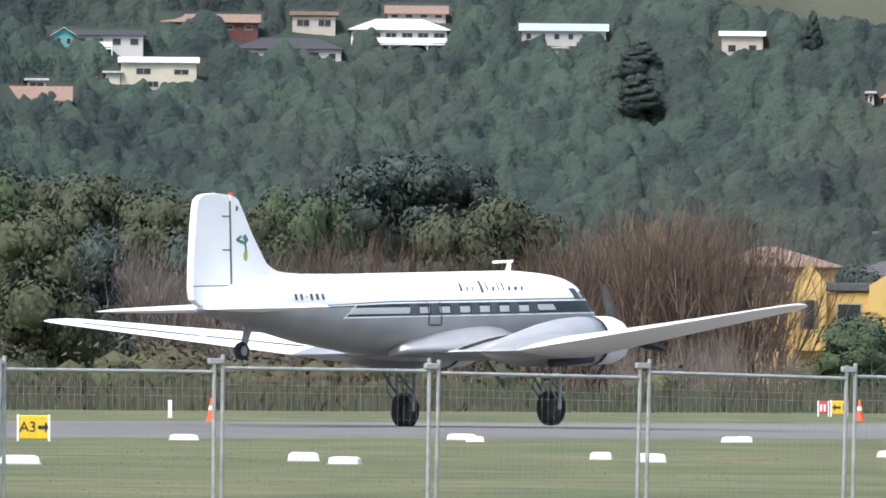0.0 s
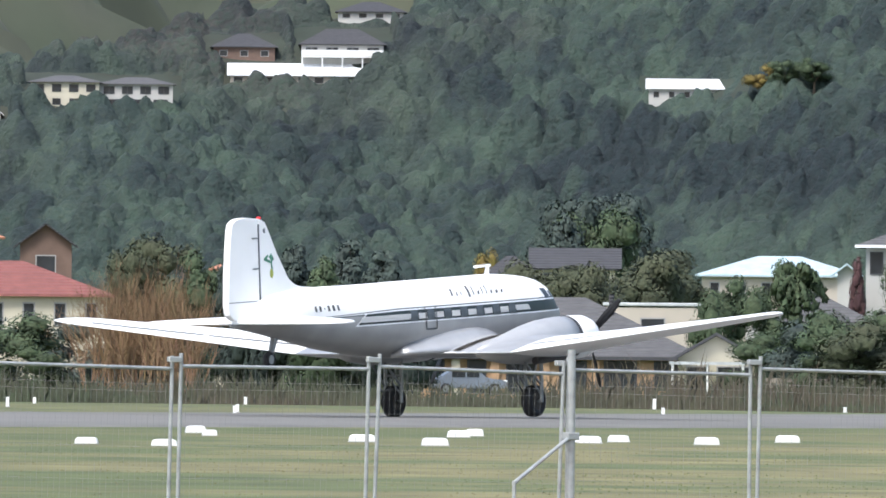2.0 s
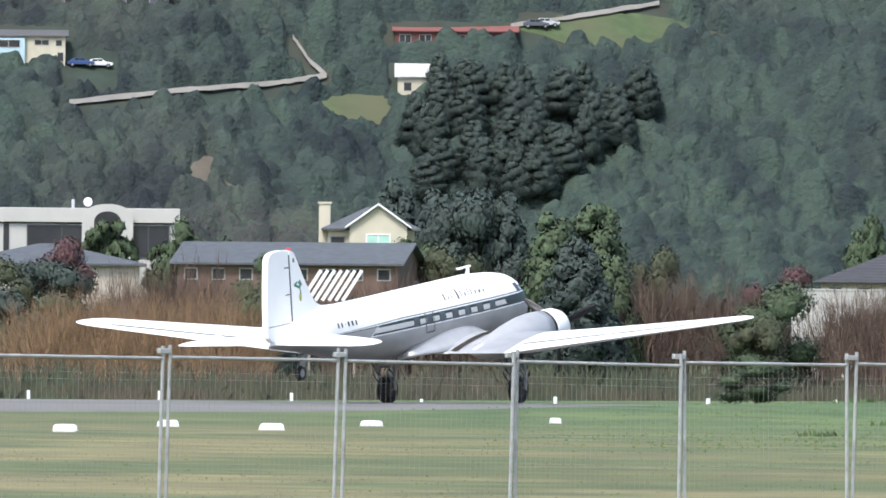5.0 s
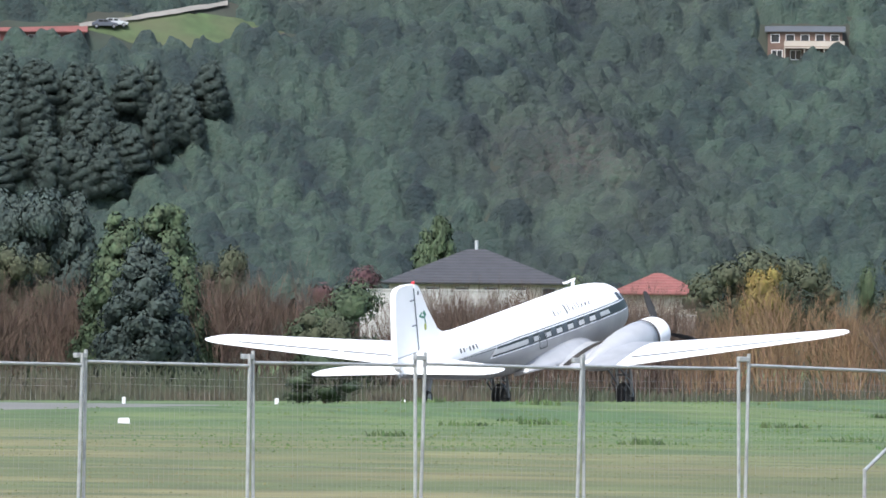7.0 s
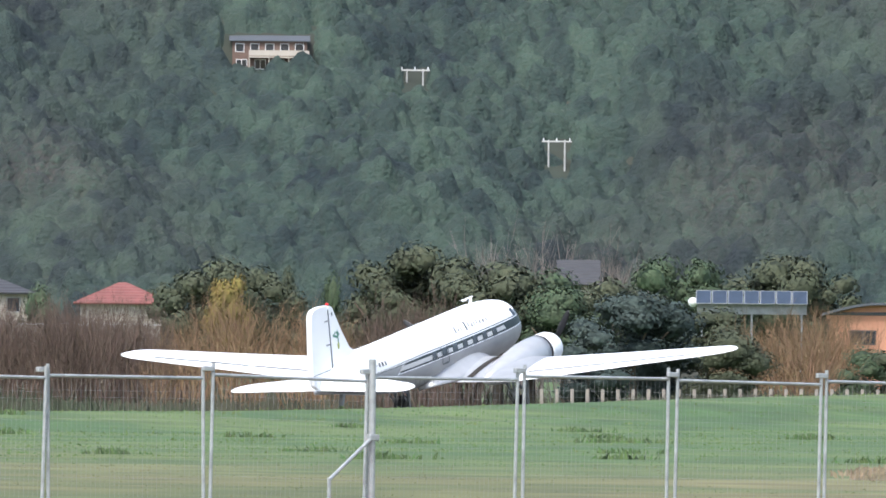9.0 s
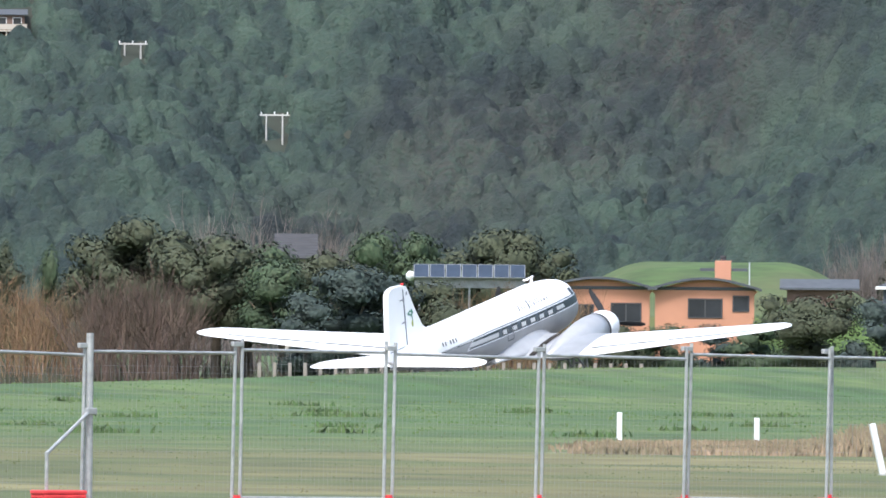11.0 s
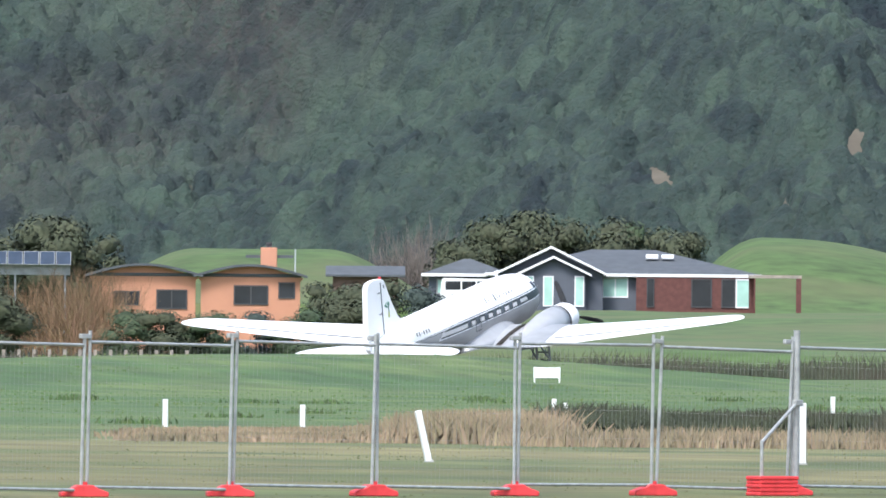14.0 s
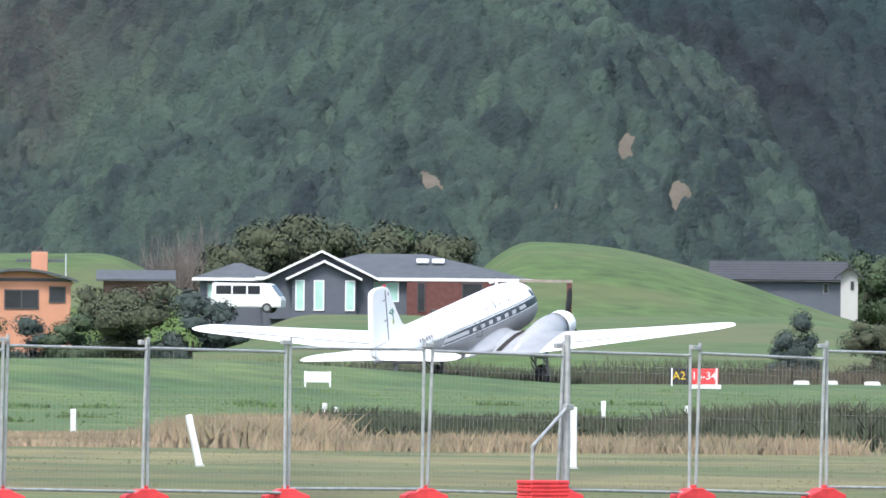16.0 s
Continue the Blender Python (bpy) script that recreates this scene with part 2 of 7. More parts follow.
def build_ground():
    fine = np.concatenate([np.linspace(-3.1, -0.08, 24)[:-1], np.linspace(-0.08, 0.40, 161), np.linspace(0.40, 3.1, 24)[1:]])
    rad = np.concatenate([[1, 30, 80], np.arange(120, 780, 6.0), np.linspace(780, 2600, 14), [3300, 4200, 4900]])
    vs, fs, n = [], [], len(fine)
    for r in rad:
        for a in fine:
            x, y = r * math.sin(a), r * math.cos(a)
            vs.append((x, y, ground(x, y)))
    for i in range(len(rad) - 1):
        for j in range(n - 1):
            fs.append((i * n + j, i * n + j + 1, (i + 1) * n + j + 1, (i + 1) * n + j))
        fs.append((i * n + n - 1, i * n, (i + 1) * n, (i + 1) * n + n - 1))
    fs.append(tuple(range(n - 1, -1, -1)))
    tagged(new("ground", mesh("ground", vs, fs, GRASS, True)), "mown airfield grass, green with straw-coloured patches", "grass", kind="structure")
    # runway strip, 4 cm proud, between its two edges; v counts towards the camera
    vs, fs = [], []
    us = np.arange(-420, 1500, 12.0)
    cross = [(-28, -0.05), (-27, 0.05), (-10, 0.10), (14, 0.10), (27, 0.06), (28, -0.05)]
    for u in us:
        for v, z in cross:
            p = START + HEAD * u + SIDE * v
            vs.append((p.x, p.y, z + ground(p.x, p.y)))
    k = len(cross)
    for i in range(len(us) - 1):
        for j in range(k - 1):
            fs.append((i * k + j, i * k + j + 1, (i + 1) * k + j + 1, (i + 1) * k + j))
    tagged(new("runway", mesh("runway", vs, fs, TARMAC)), "grey weathered tarmac runway", "runway", kind="structure")


build_ground()


# ---- hills ----
def fbm(x, y, s, o=4):
    return noise.fractal(Vector((x * s, y * s, 3.7)), 1.0, 2.0, o)


def crest(b):
    """how high the near hill stands over the eye, in thousandths of a radian, by bearing"""
    pts = [(-40, 25.5), (-10, 25.0), (15, 23.4), (28, 21.6), (42, 18.8), (50, 20.2), (58, 22.2), (70, 23.0), (80, 23.8), (92, 34), (130, 60), (272, 60), (280, 29), (287, 21.4), (293, 18.6), (297.5, 15.9), (301, 10.5), (304.5, 5.0), (308, 1.0), (400, 1.0)]
    for (a, p), (c, q) in zip(pts, pts[1:]):
        if b <= c:
            return p + (q - p) * smooth(a, c, max(a, b))
    return 60


def hill(b, d):
    x, y = d * math.sin(b / 1000), d * math.cos(b / 1000)
    foot = 2290 + 34 * math.sin(b / 31 + 0.6) + 14 * math.sin(b / 13 + 2.0) + 20 * fbm(x, y, 0.006, 2)
    q = (2.3 * b * 0.80 + d * 0.60) / 58 + 0.5 * fbm(x + 500, y, 0.009, 2)
    spur = math.sin(math.tau * q) + 0.2 * math.sin(math.tau * (2.3 * q + 0.2))
    z = 0.5 * (d - foot) + 7 * fbm(x, y, 0.012, 2) + 3 * fbm(x, y, 0.03, 3) + (1.2 + 1.6 * smooth(150, 190, b)) * spur
    top = crest(b) * (2.29 + min(0.31, crest(b) * 0.013)) + 2.1
    over = z - top
    soft = min(20, max(1.0, top * 0.3))
    if over > -soft:
        z = top - soft + soft * math.tanh((over + soft) / soft) - max(0, over) * 0.25
    return max(z, -3)


def on_hill(b, e):
    """where the sight line at bearing b and elevation e (thousandths) meets the hill"""
    d, best = 2200.0, (-99, 2600.0)
    while d < 2750:
        over = (hill(b, d) - 2.1) / d * 1000 - e
        if over > 0:
            for k in range(5):
                h = 6 / 2 ** (k + 1)
                d += -h if (hill(b, d) - 2.1) / d * 1000 > e else h
            return d
        best = max(best, (over, d))
        d += 6
    return best[1]


def far_hill(b, d):
    x, y = d * math.sin(b / 1000), d * math.cos(b / 1000)
    return 20 + (d - 3300) * 0.30 * (0.75 + 0.35 * math.sin(b / 17 + 1.0)) + 42 * fbm(x, y, 0.006, 5) - 34 * abs(fbm(x, y, 0.011, 3))


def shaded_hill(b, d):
    """a high flank beyond the gully, tilted rightwards; its shade is put into the colour"""
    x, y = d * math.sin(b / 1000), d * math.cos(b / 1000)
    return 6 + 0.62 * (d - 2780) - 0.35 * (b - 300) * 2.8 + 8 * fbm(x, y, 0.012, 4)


def build_hills():
    for name, fn, d0, d1, dn, mat, label in (("hillside", hill, 2200, 2800, 76, FOREST_FLOOR, "steep hillside under dark native bush"),
                                           ("far_hills", far_hill, 3300, 4300, 50, FAR_GRASS, "distant bare pasture hills, dull green and brown")):
        bs = np.linspace(-60, 380, 221)
        ds = np.linspace(d0, d1, dn)
        vs = [(d * math.sin(b / 1000), d * math.cos(b / 1000), fn(b, d)) for d in ds for b in bs]
        n = len(bs)
        fs = [(i * n + j, i * n + j + 1, (i + 1) * n + j + 1, (i + 1) * n + j) for i in range(dn - 1) for j in range(n - 1)]
        tagged(new(name, mesh(name, vs, fs, mat, True)), label, "hill", kind="structure")


build_hills()


CLEAR = []     # (bearing, half width, elevation low, high) kept free of trees


def hash2(i, j, k):
    """repeatable random numbers in 0..1 for whole-number cells"""
    with np.errstate(over="ignore"):
        h = (i.astype(np.int64) * 374761393 + j.astype(np.int64) * 668265263 + k * 1442695041) & 0x7FFFFFFF
        h = ((h ^ (h >> 13)) * 1274126177) & 0x7FFFFFFF
        h = ((h ^ (h >> 15)) * 2246822519) & 0x7FFFFFFF
    return ((h ^ (h >> 12)) & 0xFFFF) / 65535.0


def grid_noise(x, y, k):
    i, j = np.floor(x), np.floor(y)
    f, g = x - i, y - j
    f, g = f * f * (3 - 2 * f), g * g * (3 - 2 * g)
    a, b, c, d = hash2(i, j, k), hash2(i + 1, j, k), hash2(i, j + 1, k), hash2(i + 1, j + 1, k)
    return (a + (b - a) * f) + ((c + (d - c) * f) - (a + (b - a) * f)) * g


def canopy(x, y):
    """height and tint of the bush's crowns over the slope: domes of two sizes, roughened"""
    top, tint = np.zeros_like(x), np.full_like(x, 0.5)
    warp = 1.6 * (grid_noise(x / 3.1, y / 3.1, 7) - 0.5)
    wy = 1.6 * (grid_noise(x / 3.1, y / 3.1, 8) - 0.5)
    for cell, k, hgt in ((4.4, 1, 3.9), (2.9, 2, 2.9), (1.7, 3, 1.8)):
        ci, cj = np.floor(x / cell), np.floor(y / cell)
        for di in (-1, 0, 1):
            for dj in (-1, 0, 1):
                i, j = ci + di, cj + dj
                px, py = (i + 0.1 + 0.8 * hash2(i, j, k)) * cell, (j + 0.15 + 0.7 * hash2(i, j, k + 10)) * cell
                size = 0.45 + 0.6 * hash2(i, j, k + 20)
                q = ((x + warp - px) ** 2 + (y + wy - py) ** 2) / (cell * 0.72 * size) ** 2
                h = hgt * size * np.clip(1 - q, 0, 1) ** 0.6 * (0.7 + 0.6 * hash2(i, j, k + 30))
                hit = h > top
                top, tint = np.where(hit, h, top), np.where(hit, hash2(i, j, k + 40), tint)
    rough = 1.5 * (grid_noise(x / 1.7, y / 1.7, 3) - 0.5) + 0.8 * (grid_noise(x / 0.8, y / 0.8, 4) - 0.5)
    drift = 0.5 * grid_noise(x / 14, y / 14, 5) + 0.5 * grid_noise(x / 5, y / 9, 6)
    return top + rough * (0.5 + 0.15 * top), 0.6 * tint + 1.0 * drift - 0.3


def hill_forest():
    """the bush on the hill: one rough canopy of crowns, with loose leaf sprays over it"""
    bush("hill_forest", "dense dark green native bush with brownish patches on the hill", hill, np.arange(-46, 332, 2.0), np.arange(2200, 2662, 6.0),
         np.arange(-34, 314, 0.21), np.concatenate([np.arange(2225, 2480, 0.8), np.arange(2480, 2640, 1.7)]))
    bush("shaded_forest", "bush on the steep flank beyond the gully, its shade painted in", shaded_hill, np.arange(270, 332, 2.0), np.arange(2700, 3012, 6.0),
         np.arange(276, 318, 0.25), np.arange(2740, 2990, 0.9), SHADED_BUSH)


def bush(name, label, slope, cb, cd, bs, ds, mat=None):
    low = np.array([[slope(b, d) for b in cb] for d in cd])
    fi, fj = (ds - cd[0]) / 6.0, (bs - cb[0]) / 2.0
    i, j = fi.astype(int), fj.astype(int)
    u, v = (fi - i)[:, None], (fj - j)[None, :]
    z = (low[i][:, j] * (1 - v) + low[i][:, j + 1] * v) * (1 - u) + (low[i + 1][:, j] * (1 - v) + low[i + 1][:, j + 1] * v) * u
    b, d = np.meshgrid(bs, ds)
    x, y = d * np.sin(b / 1000), d * np.cos(b / 1000)
    h, tint = canopy(x, y)
    e = (z - 2.1) / d * 1000
    # a stand of taller, darker trees below the long white house
    edge = 1.6 * (grid_noise(x / 9, y / 9, 12) - 0.5)
    stand = np.clip((b + edge - 76) / 3, 0, 1) * np.clip((104 - b + edge) / 2, 0, 1) * np.clip((e + edge - 8.6) / 1.5, 0, 1) * np.clip((15.9 - e + edge) / 0.8, 0, 1)
    h, tint = h * (1 + 0.4 * stand), tint - 0.38 * stand
    free = np.ones_like(h)
    ragged = 0.5 * (grid_noise(x / 1.2, y / 1.2, 9) - 0.5)
    for c, w, lo, hi in CLEAR:
        free *= 1 - np.clip((w + 0.25 + ragged - np.abs(b - c)) / 0.25, 0, 1) * np.clip((e - lo) / 0.2 + 1, 0, 1) * np.clip((hi - e) / 0.2 + 1, 0, 1)
    z = z + h * free - 0.2
    keep = (e > 1.5) & (e < (30 if slope is hill else 60))
    rows, cols = z.shape
    ok = keep[:-1, :-1] & keep[1:, 1:] & keep[:-1, 1:] & keep[1:, :-1]
    idx = np.arange(rows * cols).reshape(rows, cols)
    quads = np.stack([idx[:-1, :-1][ok], idx[:-1, 1:][ok], idx[1:, 1:][ok], idx[1:, :-1][ok]], 1)
    used = np.zeros(rows * cols, bool)
    used[quads.ravel()] = True
    new_id = np.cumsum(used) - 1
    pts = np.stack([x.ravel(), y.ravel(), z.ravel()], 1)[used]
    quads = new_id[quads]
    t = tint.ravel()[used]
    me = bpy.data.meshes.new(name)
    me.vertices.add(len(pts))
    me.vertices.foreach_set("co", pts.ravel().astype(np.float32))
    me.loops.add(quads.size)
    me.loops.foreach_set("vertex_index", quads.ravel().astype(np.int32))
    me.polygons.add(len(quads))
    me.polygons.foreach_set("loop_start", np.arange(0, quads.size, 4, dtype=np.int32))
    me.polygons.foreach_set("use_smooth", np.ones(len(quads), bool))
    me.attributes.new("tint", "FLOAT", "POINT").data.foreach_set("value", t.astype(np.float32))
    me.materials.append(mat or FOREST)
    me.update(calc_edges=True)
    me.validate()
    tagged(new(name, me), label, "forest", kind="stuff")


def bush_material(name="native_bush", deep=1.0):
    """dark greens that differ from crown to crown, with broad brownish stretches"""
    m = bpy.data.materials.new(name)
    m.use_nodes = True
    n, l = m.node_tree.nodes, m.node_tree.links
    b = n["Principled BSDF"]
    b.inputs["Roughness"].default_value = 0.9
    pos = n.new("ShaderNodeNewGeometry").outputs["Position"]

    def fac(s, lo, hi):
        t = n.new("ShaderNodeTexNoise")
        t.inputs["Scale"].default_value, t.inputs["Detail"].default_value = s, 4
        l.new(pos, t.inputs["Vector"])
        r = n.new("ShaderNodeMapRange")
        r.inputs["From Min"].default_value, r.inputs["From Max"].default_value = lo, hi
        l.new(t.outputs["Fac"], r.inputs["Value"])
        return r.outputs["Result"]

    def mix(f, a, c):
        x = n.new("ShaderNodeMix")
        x.data_type = "RGBA"
        l.new(f, x.inputs["Factor"])
        for i, v in ((6, a), (7, c)):
            if isinstance(v, tuple):
                x.inputs[i].default_value = (*v, 1)
            else:
                l.new(v, x.inputs[i])
        return x.outputs[2]

    at_tint = n.new("ShaderNodeAttribute")
    at_tint.attribute_name = "tint"
    # deep below 1 darkens every tone, painting in the far flank's shade
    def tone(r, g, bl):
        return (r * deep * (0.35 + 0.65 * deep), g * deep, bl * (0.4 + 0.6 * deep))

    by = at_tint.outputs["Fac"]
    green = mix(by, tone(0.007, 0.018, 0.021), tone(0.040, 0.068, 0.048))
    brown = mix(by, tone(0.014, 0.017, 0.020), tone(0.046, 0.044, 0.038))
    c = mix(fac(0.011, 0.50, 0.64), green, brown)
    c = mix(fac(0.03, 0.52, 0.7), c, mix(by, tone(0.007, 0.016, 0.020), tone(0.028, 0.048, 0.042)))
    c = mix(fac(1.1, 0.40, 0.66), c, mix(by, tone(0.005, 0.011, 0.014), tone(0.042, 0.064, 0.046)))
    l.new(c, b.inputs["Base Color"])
    t = n.new("ShaderNodeTexNoise")
    t.inputs["Scale"].default_value, t.inputs["Detail"].default_value = 1.1, 5
    l.new(pos, t.inputs["Vector"])
    bp = n.new("ShaderNodeBump")
    bp.inputs["Strength"].default_value, bp.inputs["Distance"].default_value = 1.0, 0.9
    l.new(t.outputs["Fac"], bp.inputs["Height"])
    l.new(bp.outputs["Normal"], b.inputs["Normal"])
    return m


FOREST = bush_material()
# the same bush at half value, standing in for shade on the far flank
SHADED_BUSH = bush_material("native_bush_shaded", 0.5)


# ---- the aeroplane: x forward from the main wheels, y to its left ----
OFF = 5.63      # the nose is this far before the wheels
STATIONS = [  # distance from the nose, middle height, half height up, half height down, half width
    (0.0, 3.28, 0.05, 0.05, 0.05), (0.12, 3.25, 0.24, 0.28, 0.28), (0.45, 3.22, 0.40, 0.50, 0.52), (0.85, 3.2, 0.53, 0.70, 0.74),
    (1.05, 3.2, 0.92, 0.77, 0.82), (1.3, 3.2, 1.14, 0.83, 0.90), (1.65, 3.22, 1.25, 0.93, 1.0), (2.1, 3.25, 1.31, 1.03, 1.08), (2.8, 3.27, 1.37, 1.10, 1.14),
    (4.0, 3.28, 1.44, 1.15, 1.20), (6.0, 3.28, 1.435, 1.16, 1.22), (8.0, 3.28, 1.425, 1.15, 1.22), (10.0, 3.30, 1.40, 1.10, 1.20),
    (12.0, 3.38, 1.31, 1.02, 1.12), (14.0, 3.52, 1.19, 0.88, 0.95), (15.5, 3.66, 1.05, 0.72, 0.78), (17.0, 3.78, 0.80, 0.54, 0.55),
    (18.0, 3.82, 0.45, 0.40, 0.32), (18.6, 3.76, 0.22, 0.24, 0.18), (18.9, 3.68, 0.06, 0.10, 0.05)]


def station(n):
    for a, b in zip(STATIONS, STATIONS[1:]):
        if n <= b[0]:
            t = (n - a[0]) / (b[0] - a[0])
            return [p + (q - p) * t for p, q in zip(a, b)]
    return list(STATIONS[-1])


def half_width(n, z):
    _, zc, up, dn, w = station(n)
    k = min(0.999, abs(z - zc) / (up if z > zc else dn))
    return w * (1 - k ** 2.2) ** (1 / 2.2)


def hull_material():
    """white above, silver below, a dark green belt with a white pinstripe at window height"""
    m = material("hull_paint", (0.9, 0.9, 0.89), 0.5, vary=0.03, scale=0.8)
    n, l = m.node_tree.nodes, m.node_tree.links
    b = n["Principled BSDF"]
    sep = n.new("ShaderNodeSeparateXYZ")
    l.new(n.new("ShaderNodeTexCoord").outputs["Object"], sep.inputs[0])

    def line(x0, z0, x1, z1):
        r = n.new("ShaderNodeMapRange")
        for k, v in (("From Min", x0), ("From Max", x1), ("To Min", z0), ("To Max", z1)):
            r.inputs[k].default_value = v
        l.new(sep.outputs[0], r.inputs["Value"])
        g = n.new("ShaderNodeMath")
        g.operation = "GREATER_THAN"
        l.new(sep.outputs[2], g.inputs[0])
        l.new(r.outputs["Result"], g.inputs[1])
        return g.outputs[0]

    def pick(fac, low, high):
        x = n.new("ShaderNodeMix")
        x.data_type = "RGBA"
        l.new(fac, x.inputs["Factor"])
        for i, v in ((6, low), (7, high)):
            if isinstance(v, tuple):
                x.inputs[i].default_value = (*v, 1)
            else:
                l.new(v, x.inputs[i])
        return x.outputs[2]

    old = b.inputs["Base Color"].links[0].from_socket
    t = n.new("ShaderNodeTexNoise")
    t.inputs["Scale"].default_value = 1.3
    l.new(n.new("ShaderNodeTexCoord").outputs["Object"], t.inputs["Vector"])
    silver = pick(t.outputs["Fac"], (0.28, 0.28, 0.278), (0.42, 0.42, 0.415))
    def both(p, q):
        x = n.new("ShaderNodeMath")
        x.operation = "MULTIPLY"
        l.new(p, x.inputs[0])
        l.new(q, x.inputs[1])
        return x.outputs[0]

    def ahead(x0):
        """true ahead of the belt's slanting rear end"""
        r = n.new("ShaderNodeMapRange")
        r.clamp = False
        for k, v in (("From Min", 3.35), ("From Max", 3.72), ("To Min", x0), ("To Max", x0 + 0.55)):
            r.inputs[k].default_value = v
        l.new(sep.outputs[2], r.inputs["Value"])
        g = n.new("ShaderNodeMath")
        g.operation = "GREATER_THAN"
        l.new(sep.outputs[0], g.inputs[0])
        l.new(r.outputs["Result"], g.inputs[1])
        return g.outputs[0]

    dark, pale = (0.018, 0.03, 0.03), (0.86, 0.87, 0.88)
    over = line(-10.3, 3.66, -6.9, 3.70)
    belt = both(line(-9, 3.35, 3, 3.37), ahead(-7.66))
    c = pick(over, silver, dark)
    c = pick(belt, c, pale)
    c = pick(both(line(-9, 3.395, 3, 3.415), ahead(-7.58)), c, dark)
    c = pick(line(-10.3, 3.68, -5.4, 3.77), c, pale)
    c = pick(line(-10.3, 3.695, -5.4, 3.82), c, dark)
    c = pick(line(-10.3, 3.71, -5.4, 3.855), c, old)
    l.new(c, b.inputs["Base Color"])
    either = n.new("ShaderNodeMath")
    either.operation = "MAXIMUM"
    l.new(over, either.inputs[0])
    l.new(belt, either.inputs[1])
    mt = n.new("ShaderNodeMapRange")
    mt.inputs["To Min"].default_value, mt.inputs["To Max"].default_value = 0.4, 0.0
    l.new(either.outputs[0], mt.inputs["Value"])
    l.new(mt.outputs["Result"], b.inputs["Metallic"])
    return m


def wing_rings(spans, seg=12):
    """airfoil rings; spans: (y, leading edge n, chord, z, thickness share)"""
    rings = []
    for y, le, ch, z, th in spans:
        ring = []
        for k in range(2 * seg):
            a = math.pi * k / seg
            t = (1 - math.cos(a)) / 2          # 0 at the nose, 1 at the tail, and back
            prof = th * (2.969 * math.sqrt(t) - 1.26 * t - 3.516 * t * t + 2.843 * t ** 3 - 1.015 * t ** 4) * 5 / 5 * 0.5 * 2
            zz = prof * ch * (0.62 if a < math.pi else -0.38)
            ring.append((OFF - le - t * ch, y, z + zz))
        rings.append(ring)
    return rings


def side_patch(parent, name, n0, n1, z0, z1, mat, lift=0.012, sides=(1, -1), label="", slant=0.0, steps=8):
    made = []
    for s in sides:
        bm = bmesh.new()
        rows = []
        for i in range(steps + 1):
            row = []
            for j in range(4):
                z = z0 + (z1 - z0) * j / 3
                n = n0 + (n1 - n0) * i / steps + slant * j / 3
                row.append(bm.verts.new((OFF - n, s * (half_width(n, z) + lift), z)))
            rows.append(row)
        for a, b in zip(rows, rows[1:]):
            for j in range(3):
                bm.faces.new((a[j], b[j], b[j + 1], a[j + 1]))
        bmesh.ops.solidify(bm, geom=bm.faces[:], thickness=-0.01)
        made.append(part(name, bm, mat, parent, label))
    return made


